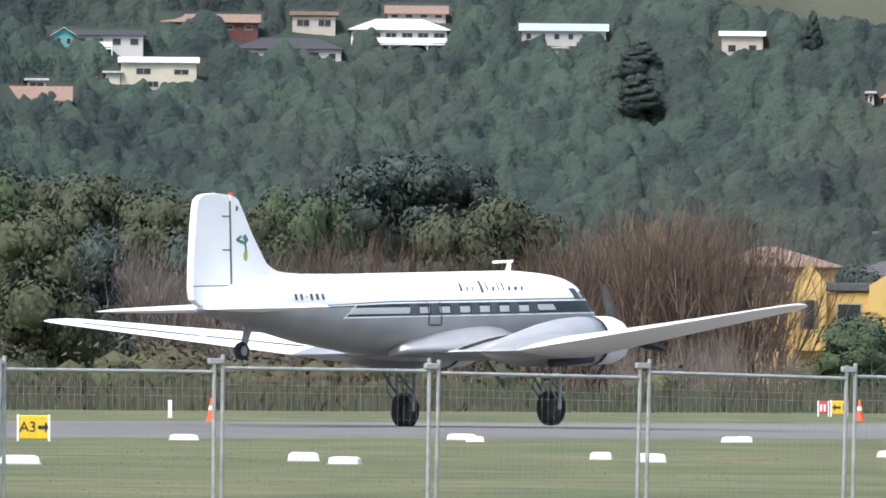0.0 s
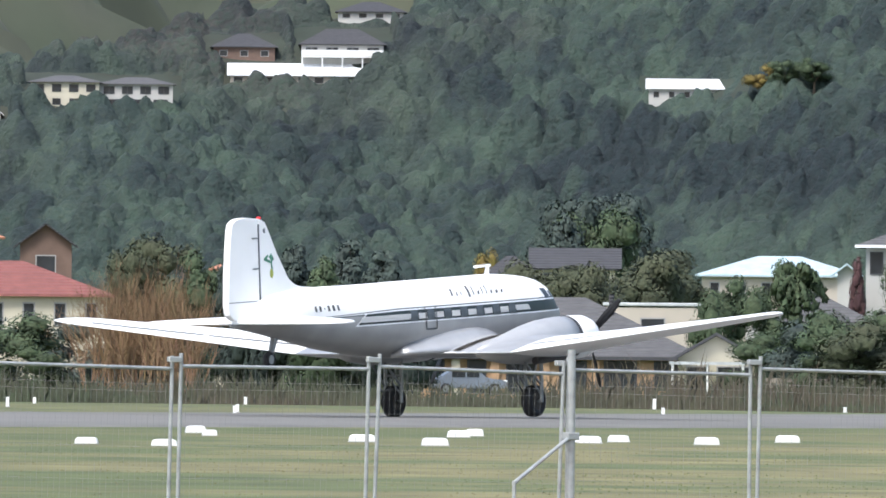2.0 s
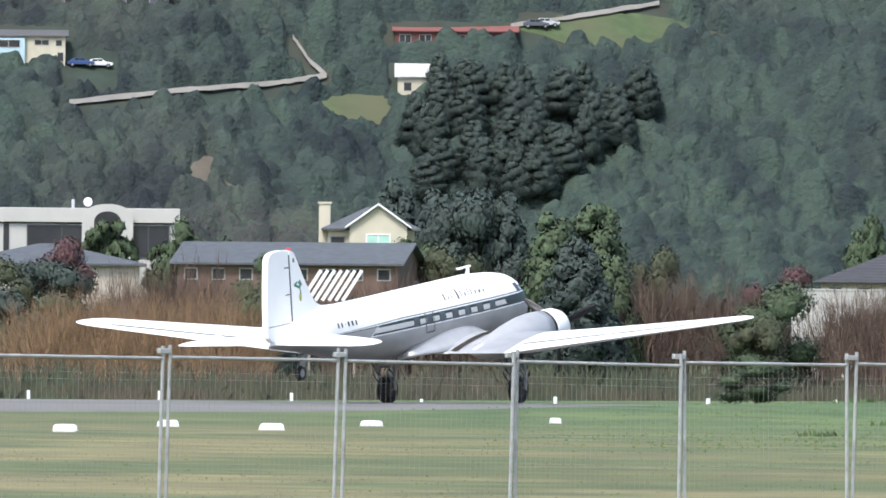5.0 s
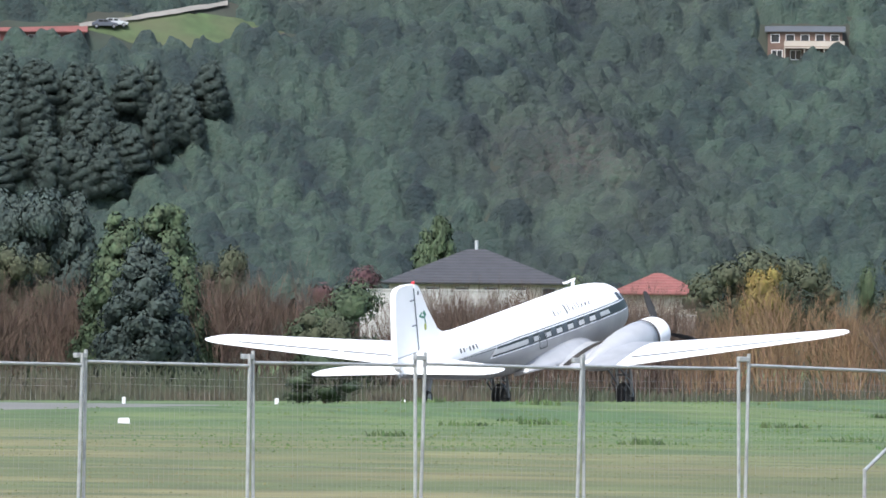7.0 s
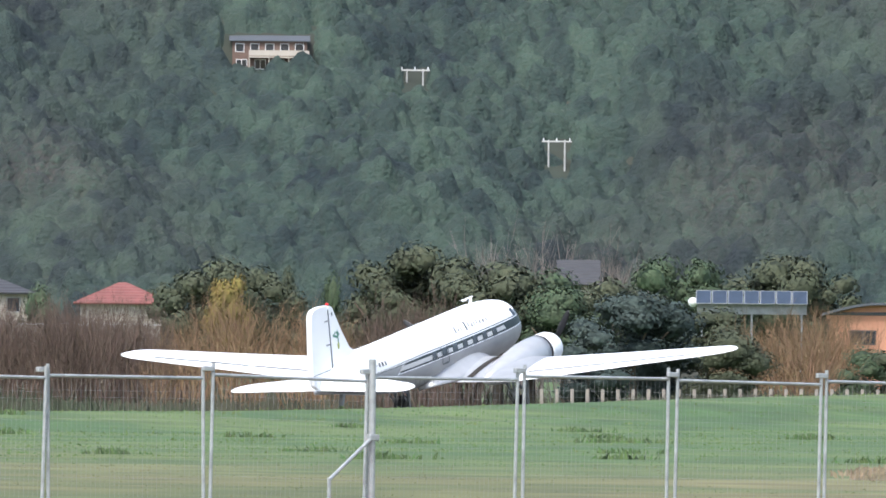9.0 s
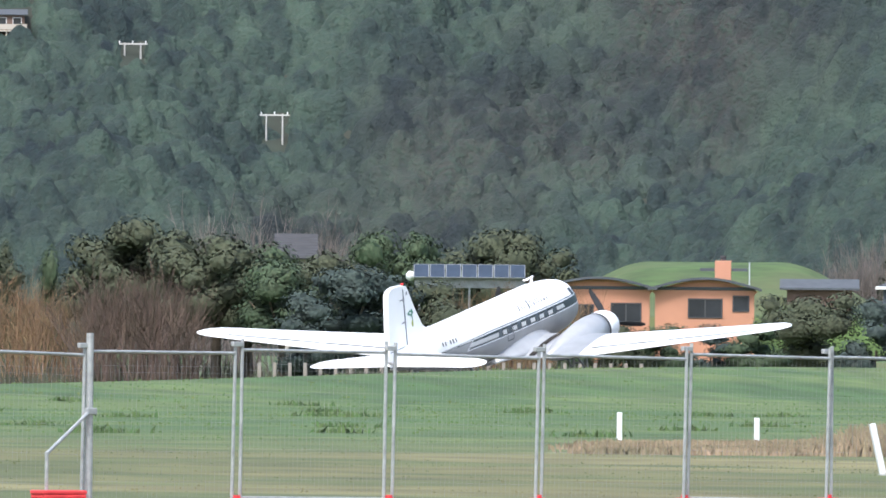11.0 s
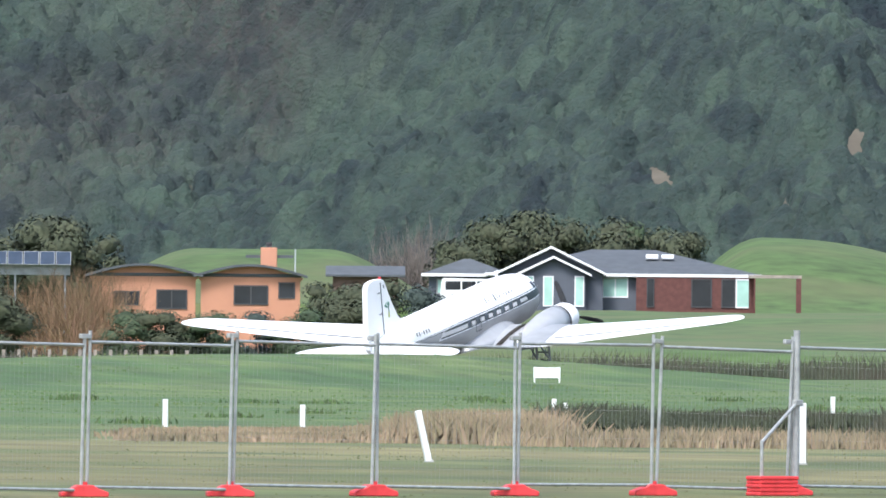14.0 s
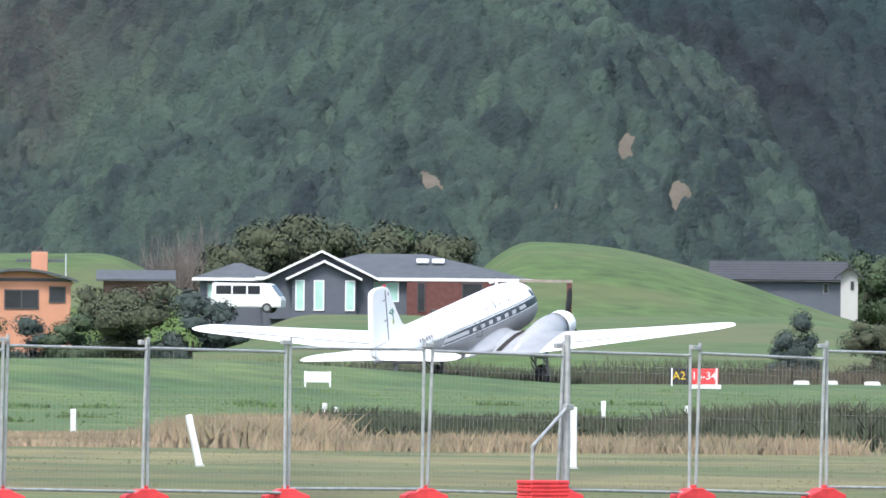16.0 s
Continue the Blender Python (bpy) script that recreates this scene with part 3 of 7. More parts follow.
def build_plane():
    root = thing("aeroplane", "white and silver propeller airliner with a dark green belt, rolling out", "aeroplane", Matrix())
    # fuselage
    bm = bmesh.new()
    ns = sorted({s[0] for s in STATIONS} | {x * 0.4 + 0.2 for x in range(48)})
    rings = []
    for n in ns:
        _, zc, up, dn, w = station(n)
        ring = []
        for k in range(40):
            a = 2 * math.pi * k / 40
            c, s = math.cos(a), math.sin(a)
            e = 2 / 2.2
            ring.append((OFF - n, w * math.copysign(abs(c) ** e, c), zc + (up if s > 0 else dn) * math.copysign(abs(s) ** e, s)))
        rings.append(ring)
    loft(bm, rings)
    hull = part("fuselage", bm, hull_material(), root, shade=True)
    # wings: a flat middle and two raised outer panels
    bm = bmesh.new()
    loft(bm, wing_rings([(-4.3, 4.75, 4.45, 2.30, 0.16), (0, 4.7, 4.55, 2.30, 0.17), (4.3, 4.75, 4.45, 2.30, 0.16)]))
    part("centre_wing", bm, SILVER, root, "silver centre section", True)
    for s, name in ((1, "wing"), (-1, "wing")):
        bm = bmesh.new()
        sp = []
        for k in range(9):
            t = k / 8
            y = 4.31 + t * 9.0
            sp.append((s * y, 4.77 + 2.45 * t, 4.42 - 2.45 * t, 2.30 + 1.05 * t, 0.155 - 0.05 * t))
        for dy, grow in ((0.45, 0.90), (0.85, 0.66), (1.08, 0.38), (1.19, 0.12)):
            ch = 1.97 * grow
            sp.append((s * (13.31 + dy), 7.22 + 0.1 * dy + (1.97 - ch) * 0.62, ch, 3.35 + 0.117 * dy, 0.105))
        loft(bm, wing_rings(sp))
        w = part(name, bm, WHITE, root, "white outer wing", True)
        # flap and aileron gaps on the upper skin
        bm = bmesh.new()
        for y0, y1 in ((4.6, 8.3), (8.5, 12.9)):
            rows = []
            for k in range(7):
                y = y0 + (y1 - y0) * k / 6
                t = (y - 4.31) / 9.0
                le, ch, z, th = 4.77 + 2.45 * t, 4.42 - 2.45 * t, 2.30 + 1.05 * t, 0.155 - 0.05 * t
                q = 0.76
                prof = th * (2.969 * math.sqrt(q) - 1.26 * q - 3.516 * q * q + 2.843 * q ** 3 - 1.015 * q ** 4) * ch * 0.62
                rows.append(((OFF - le - q * ch, s * y, z + prof + 0.02), (OFF - le - q * ch - 0.11, s * y, z + prof * 0.9 + 0.02)))
            vs = [[bm.verts.new(p) for p in r] for r in rows]
            for a, b in zip(vs, vs[1:]):
                bm.faces.new((a[0], b[0], b[1], a[1]))
        bmesh.ops.solidify(bm, geom=bm.faces[:], thickness=0.004)
        part("aileron_gap", bm, SEAM, w)
        # non-slip walkway on the wing root
        bm = bmesh.new()
        rows = []
        for k in range(9):
            q = 0.10 + 0.86 * k / 8
            prof = 0.165 * (2.969 * math.sqrt(q) - 1.26 * q - 3.516 * q * q + 2.843 * q ** 3 - 1.015 * q ** 4) * 4.5 * 0.62
            rows.append([bm.verts.new((OFF - 4.72 - q * 4.5, s * yy, 2.30 + prof + 0.03)) for yy in (1.95, 2.25)])
        for a, b in zip(rows, rows[1:]):
            bm.faces.new((a[0], a[1], b[1], b[0]))
        bmesh.ops.solidify(bm, geom=bm.faces[:], thickness=0.01)
        part("wing_walkway", bm, WALKWAY, root, "dark non-slip strip on the wing root")
        # root fillet
        bm = bmesh.new()
        rings = []
        for k in range(13):
            n = 4.9 + k * 0.48
            g = math.sin(math.pi * min(1, (k + 1) / 9)) if k < 4 else max(0.05, math.cos((k - 4) / 8 * 1.5))
            yw = half_width(n, 3.0) - 0.15
            rings.append([(OFF - n, s * yw * 0.6, 2.35), (OFF - n, s * yw, 2.45 + 0.85 * g), (OFF - n, s * (yw + 0.10 + 0.16 * g), 2.45 + 0.42 * g),
                          (OFF - n, s * (yw + 0.18 + 0.45 * g), 2.42 + 0.17 * g), (OFF - n, s * (yw + 0.2 + 0.85 * g), 2.36), (OFF - n, s * yw * 0.6, 2.2)])
        loft(bm, rings)
        part("wing_fillet", bm, SILVER, root, "silver wing root fairing", True)
    # tailplanes
    for s in (1, -1):
        bm = bmesh.new()
        sp = [(s * y, le, ch, 3.70, th) for y, le, ch, th in ((0.1, 15.6, 3.1, 0.1), (1.0, 15.95, 2.85, 0.1), (2.5, 16.6, 2.3, 0.09), (3.4, 17.05, 1.95, 0.08), (3.8, 17.35, 1.6, 0.08), (4.05, 17.7, 1.05, 0.08), (4.17, 18.1, 0.4, 0.08))]
        loft(bm, wing_rings(sp))
        part("tailplane", bm, WHITE, root, shade=True)
    # fin and rudder
    def plate(pts, half, name, mat, label=""):
        bm = bmesh.new()
        cx, cz = sum(p[0] for p in pts) / len(pts), sum(p[1] for p in pts) / len(pts)
        rings = []
        for f, y in ((0.975, -half), (1.0, -half * 0.7), (1.0, half * 0.7), (0.975, half)):
            rings.append([(OFF - (cx + (p[0] - cx) * f), y, cz + (p[1] - cz) * (1 - (1 - f) * 0.4)) for p in pts])
        loft(bm, rings)
        return part(name, bm, mat, root, label, False)
    fin = plate([(13.8, 4.68), (15.0, 4.76), (15.3, 4.81), (15.52, 4.89), (15.78, 5.04), (16.42, 5.89), (16.93, 6.73), (17.08, 6.95), (17.22, 7.03), (17.42, 7.08), (17.42, 4.1), (13.8, 4.1)], 0.14, "fin", WHITE)
    rud = plate([(17.43, 7.08), (18.1, 7.14), (18.5, 7.12), (18.71, 7.07), (18.88, 6.95), (18.95, 6.75), (19.05, 6.16), (19.17, 5.2), (19.23, 4.3), (19.17, 3.99), (18.95, 3.83), (18.65, 3.74), (17.43, 3.9)], 0.12, "rudder", WHITE)
    bm = bmesh.new()
    box(bm, OFF - 17.28, -0.06, 7.04, OFF - 17.12, 0.06, 7.14, 0.03)
    part("beacon", bm, RED_LENS, root, "red beacon")
    for z in (6.45, 5.45):
        bm = bmesh.new()
        box(bm, OFF - 17.8, -0.145, z - 0.02, OFF - 17.42, 0.145, z + 0.02)
        part("rudder_hinge", bm, SEAM, rud)
    bm = bmesh.new()
    box(bm, OFF - 17.44, -0.146, 4.4, OFF - 17.405, 0.146, 6.9)
    box(bm, OFF - 19.2, -0.126, 4.38, OFF - 17.44, 0.126, 4.405)
    part("rudder_gap", bm, SEAM, rud)
    for s in (1, -1):
        bm = bmesh.new()
        y = s * 0.146
        for x, z, w, h, r in ((17.0, 5.7, 0.36, 0.09, 0.3), (16.75, 5.78, 0.24, 0.16, 0.9), (16.75, 5.52, 0.07, 0.34, -0.2), (17.05, 5.8, 0.25, 0.07, -0.5)):
            m = Matrix.Translation((OFF - x, y, z)) @ Matrix.Rotation(r, 4, "Y") @ Matrix.Diagonal((w, 0.012, h, 1))
            bmesh.ops.create_cube(bm, size=1, matrix=m)
        part("emblem_leaf", bm, EMBLEM, fin, "green painted emblem")
        bm = bmesh.new()
        bmesh.ops.create_icosphere(bm, subdivisions=2, radius=1, matrix=Matrix.Translation((OFF - 16.76, y, 5.27)) @ Matrix.Diagonal((0.1, 0.012, 0.16, 1)))
        part("emblem_seed", bm, EMBLEM_GOLD, fin, "gold and green painted emblem")
        bm = bmesh.new()
        box(bm, OFF - 17.18, y - 0.006, 6.6, OFF - 17.08, y + 0.006, 6.75)
        part("fin_vent", bm, SEAM, fin)
    # belt: white dashes and windows
    side_patch(hull, "belt_panel", 10.36, 13.1, 3.47, 3.66, WHITE, slant=-0.2)
    wins = [10.09, 9.13, 8.16, 7.2, 6.24, 5.28, 4.31]
    for i, n in enumerate(wins):
        side_patch(hull, "window", n - 0.2, n + 0.2, 3.4, 3.76, CABIN_GLASS, 0.014, steps=3)
        if i:
            side_patch(hull, "belt_panel", n + 0.24, (wins[i - 1] - 0.24), 3.47, 3.66, WHITE, steps=3)
    side_patch(hull, "belt_panel", 3.15, 4.05, 3.5, 3.68, WHITE, slant=0.15, steps=3)
    side_patch(hull, "emergency_door", 8.80, 8.86, 3.1, 3.86, SEAM, 0.016, steps=2)
    side_patch(hull, "emergency_door", 9.40, 9.46, 3.1, 3.86, SEAM, 0.016, steps=2)
    side_patch(hull, "emergency_door", 8.86, 9.40, 3.08, 3.13, SEAM, 0.016, steps=2)
    # name and registration as plain bars
    n = 7.66
    for w, z0, z1 in ((0.1, 4.12, 4.36), (0.07, 4.12, 4.25), (0.05, 4.12, 4.25), (0.0, 0, 0), (0.12, 4.06, 4.42), (0.06, 4.12, 4.4), (0.1, 4.12, 4.24), (0.05, 4.12, 4.36), (0.06, 4.12, 4.4), (0.1, 4.12, 4.24), (0.14, 4.12, 4.23), (0.09, 4.12, 4.23)):
        if w:
            side_patch(hull, "lettering_bar", n - w, n, z0, z1, SEAM, 0.01, sides=(-1, 1), slant=-0.08, steps=1)
        n -= w + 0.19
    n = 15.25
    for w in (0.1, 0.1, 0.06, 0.11, 0.12, 0.1):
        side_patch(hull, "registration_bar", n - w, n, 3.93 if w > 0.08 else 4.0, 4.11 if w > 0.08 else 4.04, SEAM, 0.01, steps=1)
        n -= w + 0.13
    # windscreen
    for s in (1, -1):
        for n0, n1 in ((1.18, 1.45), (1.6, 2.0)):
            side_patch(hull, "windscreen", n0, n1, 3.82, 4.05 if n0 < 1.6 else 4.15, CABIN_GLASS, 0.014, sides=(s,), slant=0.18, steps=3)
    # aerial mast
    bm = bmesh.new()
    rod(bm, (OFF - 4.05, 0, 4.6), (OFF - 3.95, 0, 4.98), 0.1, 0.06)
    rod(bm, (OFF - 4.7, 0, 4.98), (OFF - 3.8, 0, 5.0), 0.045)
    rod(bm, (OFF - 4.6, -0.12, 4.98), (OFF - 4.6, 0.12, 4.98), 0.03)
    part("aerial", bm, WHITE, root)
    # nacelles, propellers, gear
    movers = []
    for s in (1, -1):
        y = s * 2.82
        bm = bmesh.new()
        rings = []
        for n, zc, r in ((2.42, 2.55, 0.56), (2.5, 2.55, 0.64), (2.8, 2.55, 0.72), (3.5, 2.54, 0.74), (3.62, 2.54, 0.74)):
            rings.append([(OFF - n, y + r * math.cos(k * math.tau / 24), zc + r * math.sin(k * math.tau / 24)) for k in range(24)])
        loft(bm, rings)
        cowl = part("engine_cowl", bm, WHITE, root, "white engine cowl", True)
        bm = bmesh.new()
        rod(bm, (OFF - 3.622, y, 2.54), (OFF - 3.718, y, 2.54), 0.748, 0.748, 24)
        part("cowl_flap", bm, BLACK, cowl, "dark open cowl flaps")
        bm = bmesh.new()
        rod(bm, (OFF - 2.41, y, 2.55), (OFF - 2.45, y, 2.55), 0.5, 0.5, 20)
        part("engine_face", bm, BLACK, cowl)
        bm = bmesh.new()
        rings = []
        for n, zc, ry, rz in ((3.72, 2.54, 0.72, 0.73), (4.3, 2.54, 0.72, 0.74), (5.2, 2.5, 0.70, 0.72), (6.2, 2.42, 0.64, 0.64), (7.2, 2.34, 0.52, 0.50), (8.2, 2.3, 0.34, 0.32), (8.9, 2.28, 0.1, 0.1)):
            rings.append([(OFF - n, y + ry * math.cos(k * math.tau / 24), zc + rz * math.sin(k * math.tau / 24)) for k in range(24)])
        loft(bm, rings)
        part("nacelle", bm, SILVER, root, "silver engine nacelle", True)
        bm = bmesh.new()
        rod(bm, (OFF - 4.3, y + s * 0.55, 2.0), (OFF - 6.4, y + s * 0.62, 1.9), 0.13)
        part("exhaust_pipe", bm, BLACK, root)
        prop = new("propeller")
        prop.parent = root
        prop.matrix_basis = pose(OFF - 2.2, y, 2.55)
        bm = bmesh.new()
        bmesh.ops.create_icosphere(bm, subdivisions=2, radius=0.2, matrix=Matrix.Diagonal((1.3, 1, 1, 1)))
        part("hub", bm, STEEL, prop, "", True)
        for k in range(3):
            bm = bmesh.new()
            a = k * math.tau / 3
            turn = Matrix.Rotation(a, 4, "X")
            rings = []
            for r, c, tw in ((0.15, 0.07, 1.2), (0.5, 0.13, 0.9), (1.0, 0.15, 0.6), (1.5, 0.12, 0.4), (1.72, 0.07, 0.35), (1.77, 0.02, 0.35)):
                ring = []
                for q in range(6):
                    b = q * math.tau / 6
                    px, py = 0.025 * math.sin(b), c * math.cos(b)
                    ring.append(turn @ Vector((px * math.cos(tw) - py * math.sin(tw), px * math.sin(tw) + py * math.cos(tw), r)))
                rings.append(ring)
            loft(bm, rings)
            part("blade", bm, BLACK, prop, "black propeller blade")
        movers.append(("prop", prop, s))
        wheel = new("main_wheel")
        wheel.parent = root
        wheel.matrix_basis = pose(0, y, 0.54)
        bm = bmesh.new()
        prof = [(0.30, -0.17), (0.44, -0.21), (0.52, -0.15), (0.54, 0), (0.52, 0.15), (0.44, 0.21), (0.30, 0.17)]
        loft(bm, [[(r * math.cos(k * math.tau / 28), w, r * math.sin(k * math.tau / 28)) for r, w in prof] for k in range(28)] + [[(r, w, 0) for r, w in prof]], close=True, ends=False)
        bmesh.ops.remove_doubles(bm, verts=bm.verts[:], dist=0.001)
        part("tyre", bm, RUBBER, wheel, "black rubber tyre", True)
        bm = bmesh.new()
        rod(bm, (0, -0.15, 0), (0, 0.15, 0), 0.31, 0.31, 20)
        for k in range(6):
            a = k * math.tau / 6
            rod(bm, (0.2 * math.cos(a), -0.16, 0.2 * math.sin(a)), (0.2 * math.cos(a), 0.16, 0.2 * math.sin(a)), 0.03, 0.03, 6)
        part("rim", bm, WALKWAY, wheel, "dark wheel rim")
        movers.append(("wheel", wheel, 0.54))
        for dy in (-0.32, 0.32):
            bm = bmesh.new()
            rod(bm, (0, y + dy, 0.5), (0.05, y + dy, 2.2), 0.065)
            rod(bm, (-0.05, y + dy, 1.1), (-1.2, y + dy * 0.8, 2.2), 0.04)
            rod(bm, (-0.03, y + dy, 0.75), (-0.5, y + dy, 1.2), 0.03)
            rod(bm, (-0.5, y + dy, 1.2), (-0.25, y + dy, 1.75), 0.03)
            part("gear_leg", bm, STEEL, root)
        bm = bmesh.new()
        rod(bm, (0, y - 0.34, 0.54), (0, y + 0.34, 0.54), 0.05)
        part("axle", bm, STEEL, root)
        bm = bmesh.new()
        rod(bm, (0.03, y - 0.34, 1.4), (0.03, y + 0.34, 1.4), 0.04)
        part("cross_brace", bm, STEEL, root)
    bm = bmesh.new()
    rod(bm, (OFF - 16.4, 0, 3.4), (OFF - 16.8, 0, 2.5), 0.14, 0.09)
    rod(bm, (OFF - 16.2, 0, 3.3), (OFF - 16.7, 0, 2.75), 0.05)
    part("tail_strut", bm, STEEL, root)
    tail = new("tail_wheel")
    tail.parent = root
    tail.matrix_basis = pose(OFF - 16.85, 0, 2.45)
    bm = bmesh.new()
    prof = [(0.14, -0.08), (0.24, -0.10), (0.28, 0), (0.24, 0.10), (0.14, 0.08)]
    loft(bm, [[(r * math.cos(k * math.tau / 20), w, r * math.sin(k * math.tau / 20)) for r, w in prof] for k in range(20)] + [[(r, w, 0) for r, w in prof]], close=True, ends=False)
    bmesh.ops.remove_doubles(bm, verts=bm.verts[:], dist=0.001)
    part("tyre", bm, RUBBER, tail, "black rubber tyre", True)
    bm = bmesh.new()
    rod(bm, (0, -0.1, 0), (0, 0.1, 0), 0.15, 0.15, 14)
    part("rim", bm, STEEL, tail)
    movers.append(("wheel", tail, 0.28))
    return root, movers


PLANE, MOVERS = build_plane()


# ---- temporary mesh fence along the edge of the field ----
FENCE_TURN = radians(59.9)          # heading of the fence line
FENCE_DIR = Vector((math.sin(FENCE_TURN), math.cos(FENCE_TURN), 0))
FENCE_FOOT = Vector((-math.cos(FENCE_TURN), math.sin(FENCE_TURN), 0)) * 135.0


def fence_panel(width):
    p = thing("temporary_fence", "galvanised temporary fence panel with welded wire mesh", "fence", Matrix(), "fence panels")
    w = width - 0.10
    for x in (0.05, 0.05 + w):
        bm = bmesh.new()
        rod(bm, (x, 0, 0.05), (x, 0, 2.07), 0.022, seg=10)
        part("post", bm, ALLOY, p)
    for z, n in ((1.93, "top_rail"), (0.12, "bottom_rail")):
        bm = bmesh.new()
        rod(bm, (0.05, 0, z), (0.05 + w, 0, z), 0.02, seg=8)
        part(n, bm, ALLOY, p)
    bm = bmesh.new()
    for i in range(1, 33):
        x = 0.05 + w * i / 33
        rod(bm, (x, 0, 0.12), (x, 0, 1.93), 0.0014, seg=3, caps=False)
    for z in (0.35, 0.72, 1.08, 1.42, 1.68, 1.76):
        rod(bm, (0.05, 0.004, z), (0.05 + w, 0.004, z), 0.0014, seg=3, caps=False)
    part("wire_mesh", bm, WIRE, p, "thin welded wire mesh")
    return p


def fence_foot():
    f = thing("plastic_block", "red plastic fence foot block on the grass", "fence foot", Matrix(), "fence feet")
    bm = bmesh.new()
    prism(bm, [(-0.30, 0.0), (0.30, 0.0), (0.30, 0.06), (0.16, 0.11), (0.1, 0.15), (-0.1, 0.15), (-0.16, 0.11), (-0.30, 0.06)], -0.11, 0.11)
    bmesh.ops.bevel(bm, geom=bm.edges[:], offset=0.012, segments=1, affect="EDGES")
    part("block", bm, RED_PLASTIC, f)
    bm = bmesh.new()
    rod(bm, (0, 0, 0.15), (0, 0, 0.19), 0.045)
    part("socket", bm, RED_PLASTIC, f)
    return f


def fence_clamp(parent, z):
    bm = bmesh.new()
    box(bm, -0.12, -0.03, z - 0.03, 0.05, 0.03, z + 0.03, 0.008)
    part("clamp", bm, ALLOY, parent)


def brace_post(k):
    """a stouter post with a bent tube brace, standing in a red block"""
    p = FENCE_FOOT + FENCE_DIR * (2.553 * (k - 0.394) + 0.06)
    t = thing("brace_post", "thick galvanised fence post with a bent tube brace", "fence post", pose(p.x, p.y, 0, 0, 0, 90 - math.degrees(FENCE_TURN)), "brace posts")
    bm = bmesh.new()
    rod(bm, (0, -0.06, 0.0), (0, -0.06, 2.16), 0.045, seg=12)
    part("post", bm, ALLOY, t)
    bm = bmesh.new()
    rod(bm, (0, -0.08, 1.22), (-0.95, -0.35, 0.7), 0.022)
    rod(bm, (-0.95, -0.35, 0.72), (-0.95, -0.35, 0.02), 0.022)
    part("brace", bm, ALLOY, t)
    bm = bmesh.new()
    box(bm, -0.08, -0.12, 1.17, 0.08, 0.0, 1.25, 0.01)
    part("collar", bm, ALLOY, t)
    q = FENCE_FOOT + FENCE_DIR * (2.553 * (k - 0.394) - 0.5) + Vector((0, -0.45, 0))
    w = thing("ballast_block", "ribbed red plastic ballast block on the grass", "ballast block", pose(q.x, q.y, 0, 0, 0, 15), "ballast blocks")
    for i in range(5):
        bm = bmesh.new()
        z = i * 0.052
        box(bm, -0.30 + 0.01 * (i % 2), -0.18, z, 0.30 - 0.01 * (i % 2), 0.18, z + 0.05, 0.012)
        part("rib", bm, RED_PLASTIC, w)


def build_fence():
    rng = random.Random(8)
    width = 2.553
    base = foot0 = None
    for k in range(26, 63):
        p = FENCE_FOOT + FENCE_DIR * (width * (k - 0.394))
        z = rng.uniform(0.0, 0.04)
        m = pose(p.x, p.y, z, rng.uniform(-1.5, 1.5), 0.9 + rng.uniform(-0.7, 0.7), 90 - math.degrees(FENCE_TURN) + rng.uniform(-1, 1))
        if base is None:
            base = fence_panel(width)
            fence_clamp(base, 2.0)
            base.matrix_basis = m
            foot0 = fence_foot()
            foot0.matrix_basis = pose(p.x, p.y, 0, 0, 0, 5)
        else:
            copy_thing(base, m)
            copy_thing(foot0, pose(p.x, p.y, 0, 0, 0, rng.uniform(-20, 20)))
    for k in (37, 48, 56):
        brace_post(k)


build_fence()


# ---- houses ----
def roof_material(name, color, course=0.0, rough=0.75):
    m = material(name, color, rough, vary=0.15, scale=1.5, bump=0.1, bump_scale=6)
    if course:
        n, l = m.node_tree.nodes, m.node_tree.links
        w = n.new("ShaderNodeTexWave")
        w.bands_direction = "Z"
        w.inputs["Scale"].default_value, w.inputs["Distortion"].default_value = course, 0.3
        l.new(n.new("ShaderNodeTexCoord").outputs["Object"], w.inputs["Vector"])
        bp = n.new("ShaderNodeBump")
        bp.inputs["Strength"].default_value, bp.inputs["Distance"].default_value = 0.7, 0.05
        l.new(w.outputs["Fac"], bp.inputs["Height"])
        l.new(bp.outputs["Normal"], n["Principled BSDF"].inputs["Normal"])
    return m


R_GREY = roof_material("grey_tiles", (0.085, 0.084, 0.086), 1.6)
R_DARK = roof_material("dark_tiles", (0.045, 0.045, 0.05), 1.6)
R_SLATE = roof_material("slate_metal", (0.08, 0.088, 0.098), 0)
R_TERRA = roof_material("terracotta_tiles", (0.42, 0.19, 0.12), 1.6)
R_RED = roof_material("maroon_tiles", (0.2, 0.07, 0.06), 1.6)
R_WHITE = roof_material("white_metal", (0.68, 0.7, 0.72), 0, 0.5)
R_BLUE = roof_material("pale_blue_metal", (0.42, 0.53, 0.58), 0, 0.5)
R_BROWN = roof_material("brown_tiles", (0.24, 0.16, 0.12), 1.6)
R_LIGHT = roof_material("light_grey_metal", (0.45, 0.47, 0.48), 0, 0.5)
W_WHITE = material("white_plaster", (0.45, 0.44, 0.42), 0.85, vary=0.05, scale=0.6)
W_CREAM = material("cream_plaster", (0.52, 0.48, 0.38), 0.85, vary=0.07, scale=0.6)
W_YELLOW = material("yellow_plaster", (0.56, 0.38, 0.13), 0.85, vary=0.08, scale=0.6)
W_OCHRE = material("ochre_plaster", (0.4, 0.25, 0.13), 0.85, vary=0.1, scale=0.6)
